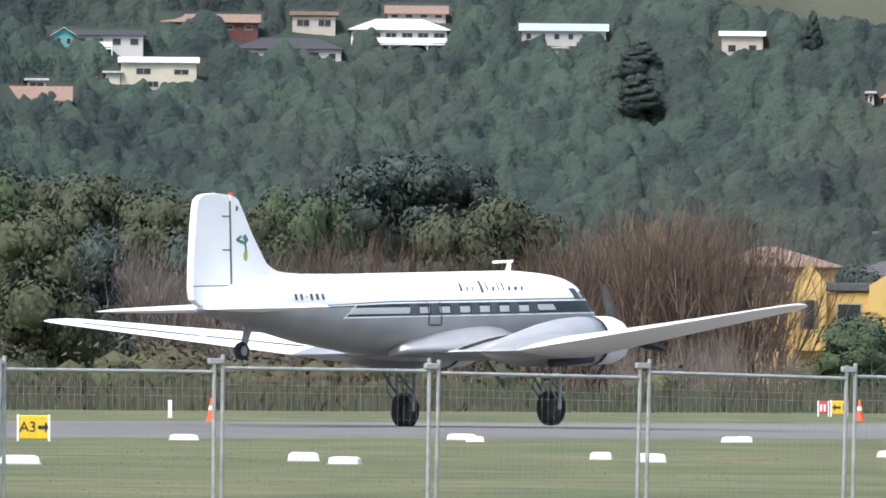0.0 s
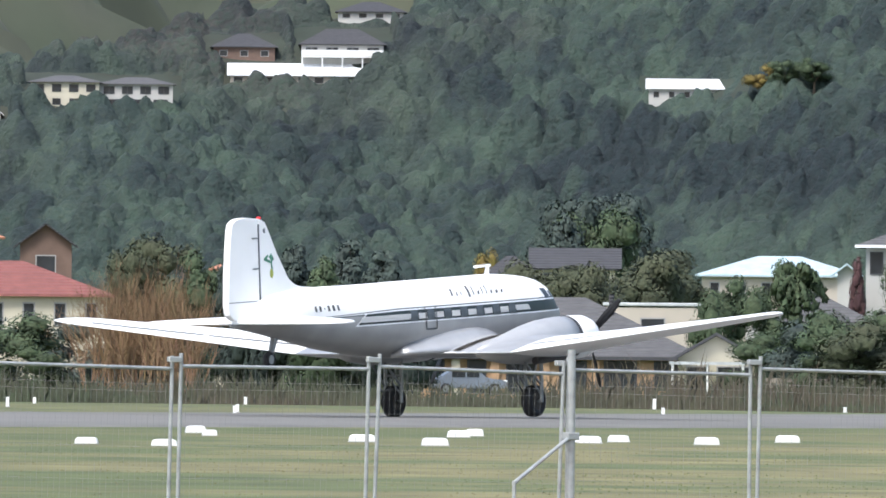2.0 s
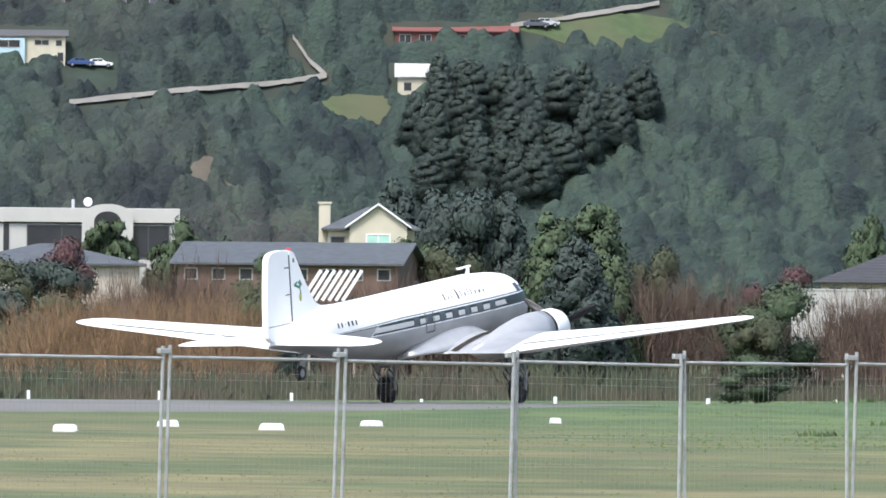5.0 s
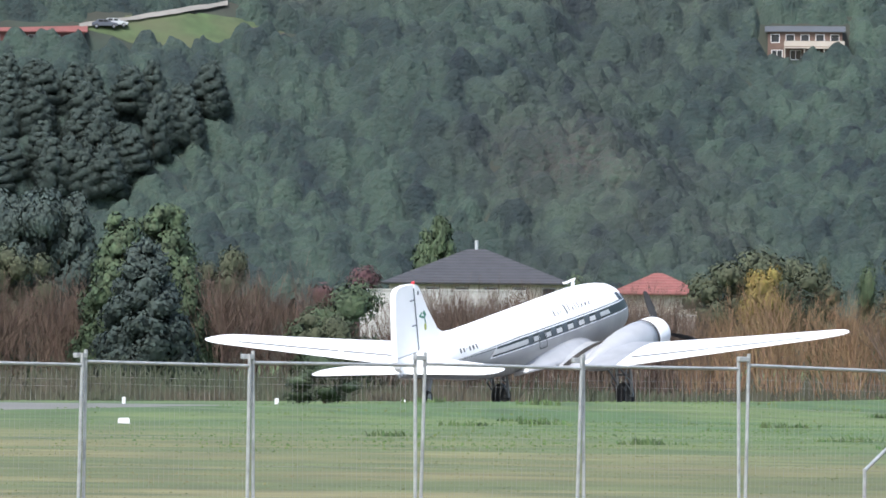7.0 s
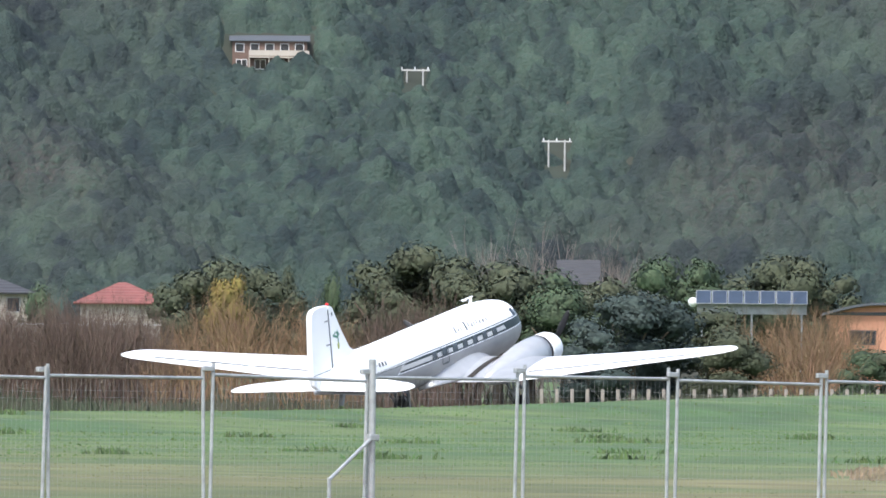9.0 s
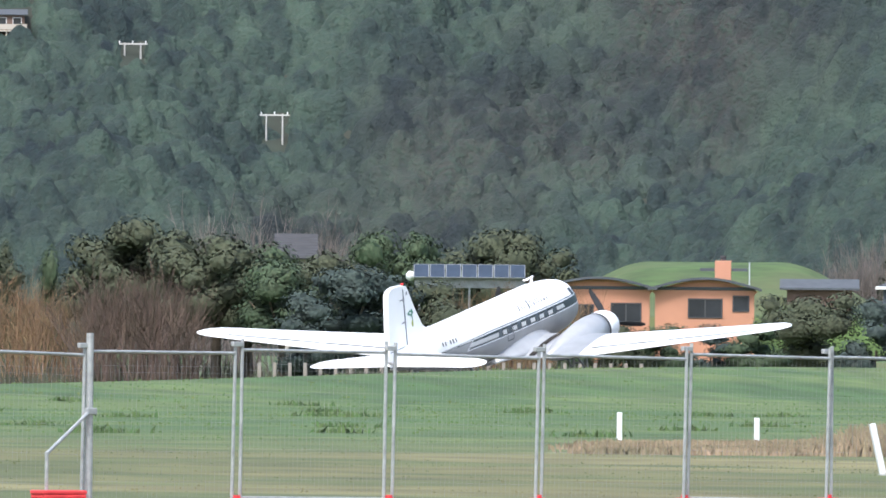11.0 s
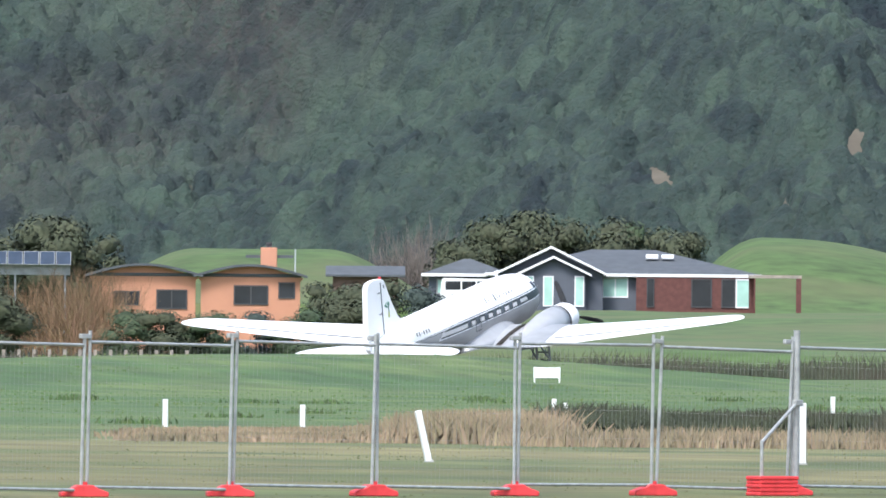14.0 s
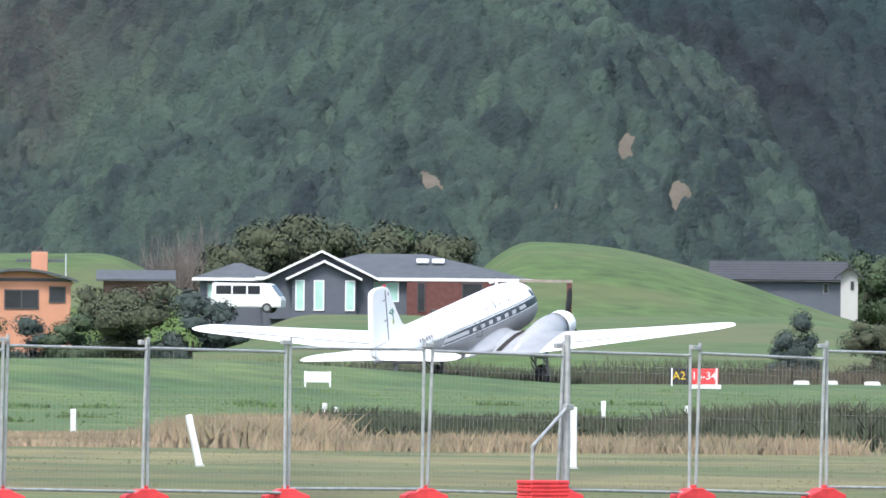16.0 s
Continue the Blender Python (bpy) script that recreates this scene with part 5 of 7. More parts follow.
    house("grey-roofed house with an orange end", 73.34, 79.76, 2.91, 4.27, 6.61, "hip", W_BEIGE, R_DARK, d=1010, sink=6)
    h, w, dep, ze, zr = house("big white two-storey house under a grey hip roof", 99.54, 113.91, 4.7, 7.49, 9.91, "hip", W_WHITE, R_GREY, [(0.02, 0.09, 0.3, 0.85), (0.2, 0.26, 0.3, 0.85), (0.32, 0.44, 0.3, 0.85), (0.8, 0.97, 0.35, 0.9)], d=1090, dep=13, sink=9, fascia=TRIM_WHITE, trim=TRIM_DARK, over=0.8)
    house("dark-roofed house with a satellite dish", 101.64, 116.88, 3.22, 4.92, 7.71, "hip", W_BEIGE, R_DARK, S(4, 0.2, 0.8, 0.4), d=1040, sink=8, dep=12)
    # white modern building
    h, w, dep, ze, zr = house("white modern house with a flat parapet and an arched window", 114.52, 130.59, 6.12, 8.09, 9.07, "flat", W_WHITE, W_WHITE, [(0.05, 0.09, 0.0, 0.95), (0.12, 0.22, -0.3, 0.95), (0.26, 0.285, 0.0, 0.95), (0.36, 0.66, -0.2, 0.92), (0.79, 0.97, -0.2, 0.92)], d=1110, dep=12, sink=9, over=0.25, trim=TRIM_DARK)
    bm = bmesh.new()
    x, r = w * 0.205, 1.9
    pts = [(x - r, -1.0), (x + r, -1.0)] + [(x + r * math.cos(a * math.pi / 14), ze + 0.4 + 1.0 * math.sin(a * math.pi / 14)) for a in range(15)]
    prism(bm, pts, -dep / 2 - 0.7, dep / 2 - 1)
    part("arch_bay", bm, W_WHITE, h)
    bm = bmesh.new()
    r = 1.0
    pts = [(x - r, 0.0), (x + r, 0.0)] + [(x + r * math.cos(a * math.pi / 12), ze + 0.1 + 0.75 * math.sin(a * math.pi / 12)) for a in range(13)]
    prism(bm, pts, -dep / 2 - 0.74, -dep / 2 - 0.7)
    part("arched_window", bm, PANE, h)
    bm = bmesh.new()
    rod(bm, (1.0, 0, zr), (1.0, 0, zr + 0.7), 0.12)
    part("flue", bm, R_LIGHT, h)
    bm = bmesh.new()
    bmesh.ops.create_uvsphere(bm, u_segments=14, v_segments=6, radius=0.35, matrix=Matrix.Translation((2.1, 0, zr + 0.5)) @ Matrix.Diagonal((1, 0.3, 1, 1)))
    part("satellite_dish", bm, TRIM_WHITE, h)
    house("low grey metal-roofed house", 115.2, 128.4, 4.08, 5.36, 6.72, "hip", W_BEIGE, R_SLATE, d=1060, sink=6, dep=12)
    house("grey metal-roofed long house", 130.68, 146.53, 3.85, 5.51, 6.95, "gable", W_BROWN, R_SLATE, S(8, 0.3, 0.8, 0.5), d=1030, sink=8, dep=12, turn=-8)
    h, w, dep, ze, zr = house("cream plaster house with a gabled front and chimney", 140.04, 146.72, 5.4, 7.86, 9.33, "hip", W_CREAM, R_SLATE, [(0.02, 0.2, 0.5, 0.8)], d=1090, sink=8)
    walls(h, 4.2, 2.0, -1, (ze + 0.2, ze + 1.7), W_CREAM, 0.5, -dep / 2 - 1.0, "front", "gable_bay")
    roof(h, "front", 4.2, 2.0, ze + 0.1, ze + 1.8, R_SLATE, 0.3, 0.5, -dep / 2 - 1.0, TRIM_WHITE)
    window(h, -0.4, 1.4, ze * 0.25, ze * 0.85, -dep / 2 - 2.0, TRIM_WHITE, PANE_GREEN)
    bm = bmesh.new()
    box(bm, -w / 2 - 0.7, -1, -1, -w / 2 + 0.15, 0, zr + 0.2, 0.05)
    box(bm, -w / 2 - 0.78, -1.08, zr + 0.2, -w / 2 + 0.23, 0.08, zr + 0.35)
    part("chimney", bm, W_CREAM, h)
    # slatted white pergola roof, set before the thicket to fit the camera's view
    p = thing("white_pergola", "white slatted pergola roof before the thicket", "pergola", facing(140.79, 792, 4.3))
    for i in range(7):
        bm = bmesh.new()
        m = Matrix.Translation((-1.1 + i * 0.36, 0, 1.0)) @ Matrix.Rotation(radians(32), 4, "Y") @ Matrix.Diagonal((0.18, 2.6, 1.9, 1))
        bmesh.ops.create_cube(bm, size=1, matrix=m)
        part("slat", bm, TRIM_WHITE, p)
    for s in (-1.2, 1.2):
        bm = bmesh.new()
        box(bm, s - 0.06, -0.06, -5, s + 0.06, 0.06, 0.5)
        part("post", bm, TIMBER, p)
    h, w, dep, ze, zr = house("low house under a dark hip roof", 172.91, 185.55, 3.08, 4.59, 6.85, "hip", W_BEIGE, R_DARK, S(6, 0.1, 0.8, 0.5), d=1000, sink=6, dep=12)
    bm = bmesh.new()
    rod(bm, (0, 0, zr - 0.3), (0, 0, zr + 0.6), 0.12)
    part("flue", bm, R_LIGHT, h)
    house("low house with an orange-red roof", 188.08, 194.68, 3.07, 3.97, 5.33, "hip", W_BEIGE, R_RED, d=1040, sink=6)
    house("grey house half hidden by trees", 220.34, 223.25, 4.08, 5.51, 7.1, "gable", W_BEIGE, R_DARK, [(0.2, 0.6, 0.1, 0.9)], d=1080, sink=8)
    # orange house with bowed roofs
    for a, c, yb, ye, yr, wn in ((430, 618, 614, 552, 540, [(0.2, 0.46, 0.1, 0.55), (0.62, 0.92, 0.0, 0.6)]), (622, 803, 612, 556, 542, [(0.33, 0.68, 0.15, 0.75), (0.78, 0.95, 0.35, 0.85)])):
        h, w, dep, ze, zr = house("orange plaster house with a bowed grey roof", 222.22 + (a / 26.5), 222.22 + (c / 26.5), 1.35, 3.54, 3.76, "flat", W_ORANGE, R_SLATE, wn, d=1000, sink=3, over=0.1, trim=TRIM_DARK, dep=9)
        bm = bmesh.new()
        top = [(-w / 2 - 0.5 + (w + 1) * k / 16, ze - 0.05 + 0.75 * math.sin(math.pi * k / 16)) for k in range(17)]
        prism(bm, [(p, q + 0.16) for p, q in top] + list(reversed(top)), -dep / 2 - 0.7, dep / 2)
        part("bowed_roof", bm, R_SLATE, h)
        bm = bmesh.new()
        prism(bm, [(-w / 2, ze - 0.3)] + [(p * 0.93, q - 0.02) for p, q in top] + [(w / 2, ze - 0.3)], -dep / 2 - 0.03, dep / 2 - 0.5)
        part("gable_wall", bm, W_ORANGE, h)
        if a > 600:
            bm = bmesh.new()
            box(bm, w * 0.1, 0, ze, w * 0.1 + 1.1, 1.1, ze + 2.0, 0.04)
            ch = part("chimney", bm, W_ORANGE, h)
            bm = bmesh.new()
            box(bm, w * 0.1 - 1.0, 0.3, ze + 1.3, w * 0.1 + 2.2, 1.6, ze + 1.5)
            part("canopy", bm, R_SLATE, h)
            bm = bmesh.new()
            rod(bm, (w * 0.1 + 0.55, 0.5, ze + 2.0), (w * 0.1 + 0.55, 0.5, ze + 2.35), 0.2)
            part("cowl", bm, R_DARK, ch)
            bm = bmesh.new()
            rod(bm, (w * 0.45, 0, ze), (w * 0.45, 0, ze + 1.9), 0.05)
            part("aerial", bm, R_LIGHT, h)
    house("low brown shed with a grey metal roof", 254.11, 259.43, 2.74, 3.76, 4.36, "gable", W_BROWN, R_SLATE, d=1030, sink=5)
    # solar panels
    sp = thing("solar_array", "row of blue solar panels on the bank", "solar panels", facing(233.39, 900, 5.8, 0))
    pw = 0.965
    for i in range(7):
        bm = bmesh.new()
        m = Matrix.Translation((-2.9 + i * pw, 0, 0.5)) @ Matrix.Rotation(radians(-50), 4, "X") @ Matrix.Rotation(0, 4, "Z")
        bmesh.ops.create_cube(bm, size=1, matrix=m @ Matrix.Diagonal((pw - 0.05, 0.05, 1.25, 1)))
        pn = part("panel", bm, STEEL, sp, "aluminium-framed blue solar panel")
        bm = bmesh.new()
        bmesh.ops.create_cube(bm, size=1, matrix=m @ Matrix.Translation((0, -0.03, 0)) @ Matrix.Diagonal((pw - 0.14, 0.012, 1.15, 1)))
        part("cell_sheet", bm, R_SOLAR, pn)
    bm = bmesh.new()
    box(bm, -3.3, 0.2, -0.5, 3.3, 0.4, 0.1)
    for x in (-3.0, 0.0, 3.0):
        box(bm, x - 0.06, 0.22, -9.5, x + 0.06, 0.36, -0.5)
    part("rack", bm, STEEL, sp)
    # a white tank, joined to the array only so that it doesn't float
    bm = bmesh.new()
    bmesh.ops.create_icosphere(bm, subdivisions=2, radius=0.3, matrix=Matrix.Translation((-3.55, 0.2, 0.2)))
    part("white_tank", bm, TRIM_WHITE, sp, "small white round tank beside the panels", True)
    # dark grey house with white gables
    h, w, dep, ze, zr = house("dark grey house with white-trimmed gables and green-curtained windows", 264.74, 283.23, 1.7, 3.96, 5.62, "hip", W_GREYBLUE, R_SLATE, [(0.42, 0.52, 0.3, 0.9)], d=985, dep=13, sink=2, fascia=TRIM_WHITE, pane=PANE_GREEN, trim=TRIM_WHITE)
    for cx, gw, top, yy in ((0.225, 7.6, 1.75, -0.6), (0.235, 5.0, 1.1, -1.4)):
        x = -w / 2 + cx * w
        walls(h, gw - 0.8, 2.0, -0.5, (ze - 0.05, ze + top - 0.2), W_GREYBLUE, x, -dep / 2 + yy, "front", "gable_bay")
        roof(h, "front", gw - 0.8, 2.4 if yy > -1 else 2.0, ze - 0.1, ze + top, R_SLATE, 0.4, x, -dep / 2 + yy, TRIM_WHITE)
    for a, c, z0, z1 in ((0.125, 0.16, 0.0, 0.92), (0.195, 0.235, 0.0, 0.92), (0.315, 0.352, 0.0, 0.92)):
        window(h, -w / 2 + a * w, -w / 2 + c * w, z0 * ze + 0.05, z1 * ze, -dep / 2 - 2.42, TRIM_WHITE, PANE_GREEN, "door")
    bm = bmesh.new()
    box(bm, -w / 2 + 0.55 * w, -dep / 2 - 0.5, -0.4, w / 2 + 0.1, -dep / 2 - 0.03, ze - 0.2)
    part("red_cladding", bm, W_REDBRICK, h, "dark red timber cladding")
    for a, c, pm in ((0.59, 0.62, PANE), (0.76, 0.84, PANE), (0.875, 0.93, PANE), (0.93, 0.99, PANE_GREEN)):
        window(h, -w / 2 + a * w, -w / 2 + c * w, 0.05, ze * 0.88, -dep / 2 - 0.5, TRIM_DARK if pm is PANE else TRIM_WHITE, pm)
    for cx in (0.61, 0.67):
        bm = bmesh.new()
        bmesh.ops.create_cube(bm, size=1, matrix=Matrix.Translation((-w / 2 + cx * w, -dep * 0.22, ze + (zr - ze) * 0.72)) @ Matrix.Rotation(math.atan2(zr - ze, dep / 2 + 0.5), 4, "X") @ Matrix.Diagonal((0.8, 0.9, 0.1, 1)))
        part("skylight", bm, TRIM_WHITE, h)
    house("low grey wing with a hip roof", 260.51, 266.62, 1.61, 3.87, 4.89, "hip", W_GREYBLUE, R_SLATE, [(0.1, 0.35, 0.4, 0.85), (0.5, 0.8, 0.4, 0.85)], d=990, sink=2, fascia=TRIM_WHITE, pane=PANE_GREEN)
    p = thing("pergola", "flat timber pergola on posts beside the dark house", "pergola", facing(284.59, 980, 3.88))
    bm = bmesh.new()
    box(bm, -2.2, -1.5, 1.9, 1.3, 1.5, 2.1)
    part("pergola_roof", bm, TIMBER, p)
    for x, y in ((1.1, -1.3), (1.1, 1.3), (-2.0, 1.3)):
        bm = bmesh.new()
        box(bm, x - 0.17, y - 0.17, -1.5, x + 0.17, y + 0.17, 1.9)
        part("post", bm, W_REDBRICK, p)
    house("small white gabled end of a dark house", 303.38, 305.42, 3.2, 4.26, 5.09, "front", W_WHITE, R_DARK, [(0.55, 0.8, 0.2, 0.8)], d=1112, sink=9, dep=4)
    house("low dark house with a long dark roof", 295.04, 304.29, 2.98, 4.11, 5.36, "gable", W_GREYBLUE, R_DARK, [(0.86, 0.9, 0.2, 0.8)], d=1120, sink=9, dep=11)


R_SOLAR = material("solar_cells", (0.035, 0.05, 0.075), 0.25, vary=0.15, scale=2)
near_houses()


# ---- cars ----
def car(label, b, d, z, colour, van=False, turn=0.0, scale=1.0, name="car"):
    c = thing(name, label, name, facing(b, d, z, turn))
    k = 1.0
    if van:
        prof = [(-2.3, 0.35), (2.3, 0.35), (2.32, 0.95), (2.15, 1.1), (1.55, 1.9), (-2.2, 1.95), (-2.3, 1.1)]
        win = [(-1.95, -0.95), (-0.85, 0.05), (0.15, 0.95)]
        z0, z1, wid = 1.2, 1.75, 0.86
    else:
        prof = [(-2.1, 0.35), (2.1, 0.35), (2.15, 0.65), (1.9, 0.85), (1.0, 0.95), (0.4, 1.4), (-1.0, 1.42), (-1.7, 0.98), (-2.12, 0.85)]
        win = [(-1.05, -0.3), (-0.2, 0.5)]
        z0, z1, wid = 0.98, 1.32, 0.85
    bm = prism(bmesh.new(), prof, -wid, wid)
    bmesh.ops.bevel(bm, geom=bm.edges[:], offset=0.07, segments=2, affect="EDGES")
    part("body", bm, colour, c)
    for a, e in win:
        for s in (-1, 1):
            bm = bmesh.new()
            box(bm, a, s * wid - 0.015, z0, e, s * wid + 0.015, z1)
            part("side_window", bm, PANE, c)
    bm = bmesh.new()
    if van:
        prism(bm, [(2.17, 1.14), (2.19, 1.14), (1.68, 1.8), (1.66, 1.8)], -0.7, 0.7)
    else:
        prism(bm, [(0.98, 0.98), (1.0, 1.0), (0.46, 1.38), (0.44, 1.36)], -0.65, 0.65)
    part("windscreen", bm, PANE, c)
    for x in (-1.4, 1.4):
        for s in (-1, 1):
            wh = new("wheel")
            wh.parent = c
            bm = bmesh.new()
            rod(bm, (x, s * (wid - 0.2), 0.32), (x, s * (wid + 0.01), 0.32), 0.32, 0.32, 18)
            part("tyre", bm, RUBBER, wh)
            bm = bmesh.new()
            rod(bm, (x, s * (wid - 0.1), 0.32), (x, s * (wid + 0.025), 0.32), 0.19, 0.19, 14)
            part("rim", bm, STEEL, wh)
    for s in (-0.55, 0.55):
        bm = bmesh.new()
        x = 2.27 if van else 2.1
        box(bm, x - 0.1, s - 0.17, 0.68, x + 0.06, s + 0.17, 0.84, 0.03)
        part("headlight", bm, TRIM_WHITE, c)
    return c


CAR_BLUE = material("metallic_blue", (0.22, 0.25, 0.31), 0.3, 0.3, vary=0.05)
CAR_WHITE = material("white_car_paint", (0.75, 0.76, 0.76), 0.35, vary=0.03)
CAR_DEEP = material("deep_blue_paint", (0.04, 0.08, 0.22), 0.35, vary=0.05)
car("silver-blue car parked before the brick house", 73.8, 850, -0.2, CAR_BLUE, False, 8)
car("white van parked beside the dark grey house", 264.28, 968, 3.62, CAR_WHITE, True, -12, name="van")
for bb, ee, cc, lab in ((123.88, 18.51, CAR_DEEP, "blue car parked on the hill"), (125.08, 18.45, CAR_WHITE, "white car parked on the hill"), (154.27, 21.35, W_GREYBLUE, "dark car parked beside the hill road"), (154.91, 21.43, R_LIGHT, "grey car parked beside the hill road")):
    dd = on_hill(bb, ee)
    CLEAR.append((bb, 1.2, ee - 1.6, ee + 1.0))
    car(lab, bb, dd, 2.1 + dd * ee / 1000, cc, False, 5)


# ---- trees and shrubs beside the field ----
def leaf_cloud(rng, lumps, per, size, squash=1.0, droop=0.0):
    """small bent leaf sprays on the shells of some lumps: vertex and face lists"""
    vs, fs = [], []
    for c, r in lumps:
        for _ in range(int(per * r * r)):
            n = Vector((rng.gauss(0, 1), rng.gauss(0, 1), rng.gauss(0.25, 0.9))).normalized()
            p = Vector(c) + Vector((n.x, n.y, n.z * squash)) * r * rng.uniform(0.72, 1.12)
            t = n.cross(Vector((rng.uniform(-1, 1), rng.uniform(-1, 1), rng.uniform(-1, 1)))).normalized()
            u = (n + Vector((rng.uniform(-0.4, 0.4), rng.uniform(-0.4, 0.4), rng.uniform(-0.3, 0.4) - droop * 0.5))).cross(t).normalized()
            s = size * rng.uniform(0.6, 1.4)
            k = len(vs)
            vs += [p - t * s * 0.5, p + u * s * 0.32 - n * s * 0.1, p + t * s * 0.6, p - u * s * 0.32 - n * s * 0.1]
            fs.append((k, k + 1, k + 2, k + 3) if (vs[k + 1] - vs[k]).cross(vs[k + 2] - vs[k]).dot(n) > 0 else (k + 3, k + 2, k + 1, k))
    return vs, fs


def core_blobs(rng, lumps, share=0.8, squash=1.0):
    vs, fs = [], []
    for c, r in lumps:
        bm = bmesh.new()
        bmesh.ops.create_icosphere(bm, subdivisions=1, radius=r * share)
        k = len(vs)
        bm.verts.index_update()
        for v in bm.verts:
            vs.append(Vector(c) + Vector((v.co.x, v.co.y, v.co.z * squash)) * rng.uniform(0.85, 1.1))
        fs += [tuple(k + v.index for v in f.verts) for f in bm.faces]
        bm.free()
    return vs, fs


def make_tree(name, label, kind, mat, seed, category="tree", group=""):
    """a tree of unit size: about 10 m tall and 8 m wide"""
    rng = random.Random(seed)
    t = thing(name, label, category, Matrix(), group)
    bm = bmesh.new()
    lumps = []
    if kind == "conifer":
        for i in range(26):
            z = 1.2 + 8.3 * i / 26
            rr = 3.2 * (1 - z / 10.4) ** 0.75
            a = i * 2.4 + rng.random()
            for q in (0.0, 2.1, 4.2):
                lumps.append(((rr * 0.66 * math.cos(a + q), rr * 0.66 * math.sin(a + q), z + rng.uniform(-0.4, 0.4)), 0.30 * rr + 0.42))
        per, size, sq, dr = 110, 0.3, 0.75, 0.3
        rod(bm, (0, 0, -1), (0, 0, 9.4), 0.28, 0.04)
    elif kind == "shrub":
        for i in range(16):
            a, q = rng.random() * 6.28, math.sqrt(rng.random()) * 3.2
            z = rng.uniform(0.1, 1.0) * (8.6 - q * 1.4)
            lumps.append(((q * math.cos(a), q * math.sin(a), max(1.2, z)), rng.uniform(1.1, 1.9)))
        per, size, sq, dr = 150, 0.28, 0.9, 0.0
        rod(bm, (0, 0, -1), (0, 0, 4), 0.22, 0.1)
    elif kind == "flat":
        for i in range(20):
            a, q = rng.random() * 6.28, math.sqrt(rng.random()) * 3.4
            lumps.append(((q * math.cos(a), q * math.sin(a), 7.6 + rng.uniform(-1.5, 1.5) - q * 0.25), rng.uniform(0.9, 1.5)))
        per, size, sq, dr = 140, 0.27, 0.6, 0.0
        rod(bm, (0, 0, -1), (0, 0, 7), 0.35, 0.15)
    elif kind == "palm":
        for i in range(26):
            a, e = i * 2.399, rng.uniform(-0.6, 1.1)
            for k in range(6):
                q = 0.6 + k * 0.55
                lumps.append(((q * math.cos(a) * math.cos(e), q * math.sin(a) * math.cos(e), 7.0 + q * math.sin(e) - 0.16 * q * q), 0.42))
        per, size, sq, dr = 90, 0.7, 0.5, 0.4
        rod(bm, (0, 0, -1), (0, 0, 7), 0.4, 0.35)
    else:
        for i in range(22):
            a, q = rng.random() * 6.28, math.sqrt(rng.random()) * 2.9
            z = 6.2 + rng.uniform(-3.2, 2.9) * math.sqrt(max(0.05, 1 - (q / 3.4) ** 2))
            lumps.append(((q * math.cos(a), q * math.sin(a), z), rng.uniform(0.95, 1.65)))
        per, size, sq, dr = 160, 0.27, 0.85, 0.0
        rod(bm, (0, 0, -1), (0.1, 0, 4.2), 0.32, 0.2)
        for i in range(5):
            a = i * 1.26 + rng.random()
            rod(bm, (0.1, 0, 3.6), (2.2 * math.cos(a), 2.2 * math.sin(a), 6.6), 0.15, 0.05, 6)
    zs, rs = 10 / max(c[2] + r * sq for c, r in lumps), 4 / max(math.hypot(c[0], c[1]) + r for c, r in lumps)
    lumps = [((c[0] * rs, c[1] * rs, c[2] * zs), r * (rs + zs) / 2) for c, r in lumps]
    part("trunk", bm, BARK, t)
    if kind != "palm":
        vs, fs = core_blobs(rng, lumps, 0.7, sq)
    else:
        vs, fs = [], []
    v2, f2 = leaf_cloud(rng, lumps, per, size, sq, dr)
    k = len(vs)
    me = mesh("crown", vs + v2, fs + [tuple(i + k for i in f) for f in f2], mat, True)
    pts = np.array([tuple(v) for v in vs + v2])
    mid, rad = np.array([c for c, r in lumps]), np.array([r for c, r in lumps])
    out = np.zeros_like(pts)
    for a in range(0, len(pts), 4000):
        gap = pts[a:a + 4000, None, :] - mid[None]
        near = np.argmin(np.linalg.norm(gap, axis=2) / rad[None], axis=1)
        out[a:a + 4000] = gap[np.arange(len(near)), near]
    out /= np.linalg.norm(out, axis=1, keepdims=True) + 1e-6
    whole = (pts - mid.mean(0)) / 5.0
    nrm = out * 0.8 + whole * 0.7 + np.random.default_rng(seed).normal(0, 0.18, pts.shape)
    nrm /= np.linalg.norm(nrm, axis=1, keepdims=True) + 1e-6
    me.normals_split_custom_set_from_vertices([tuple(v) for v in nrm])
    piece("crown", me, t)
    return t


STOCK = {}


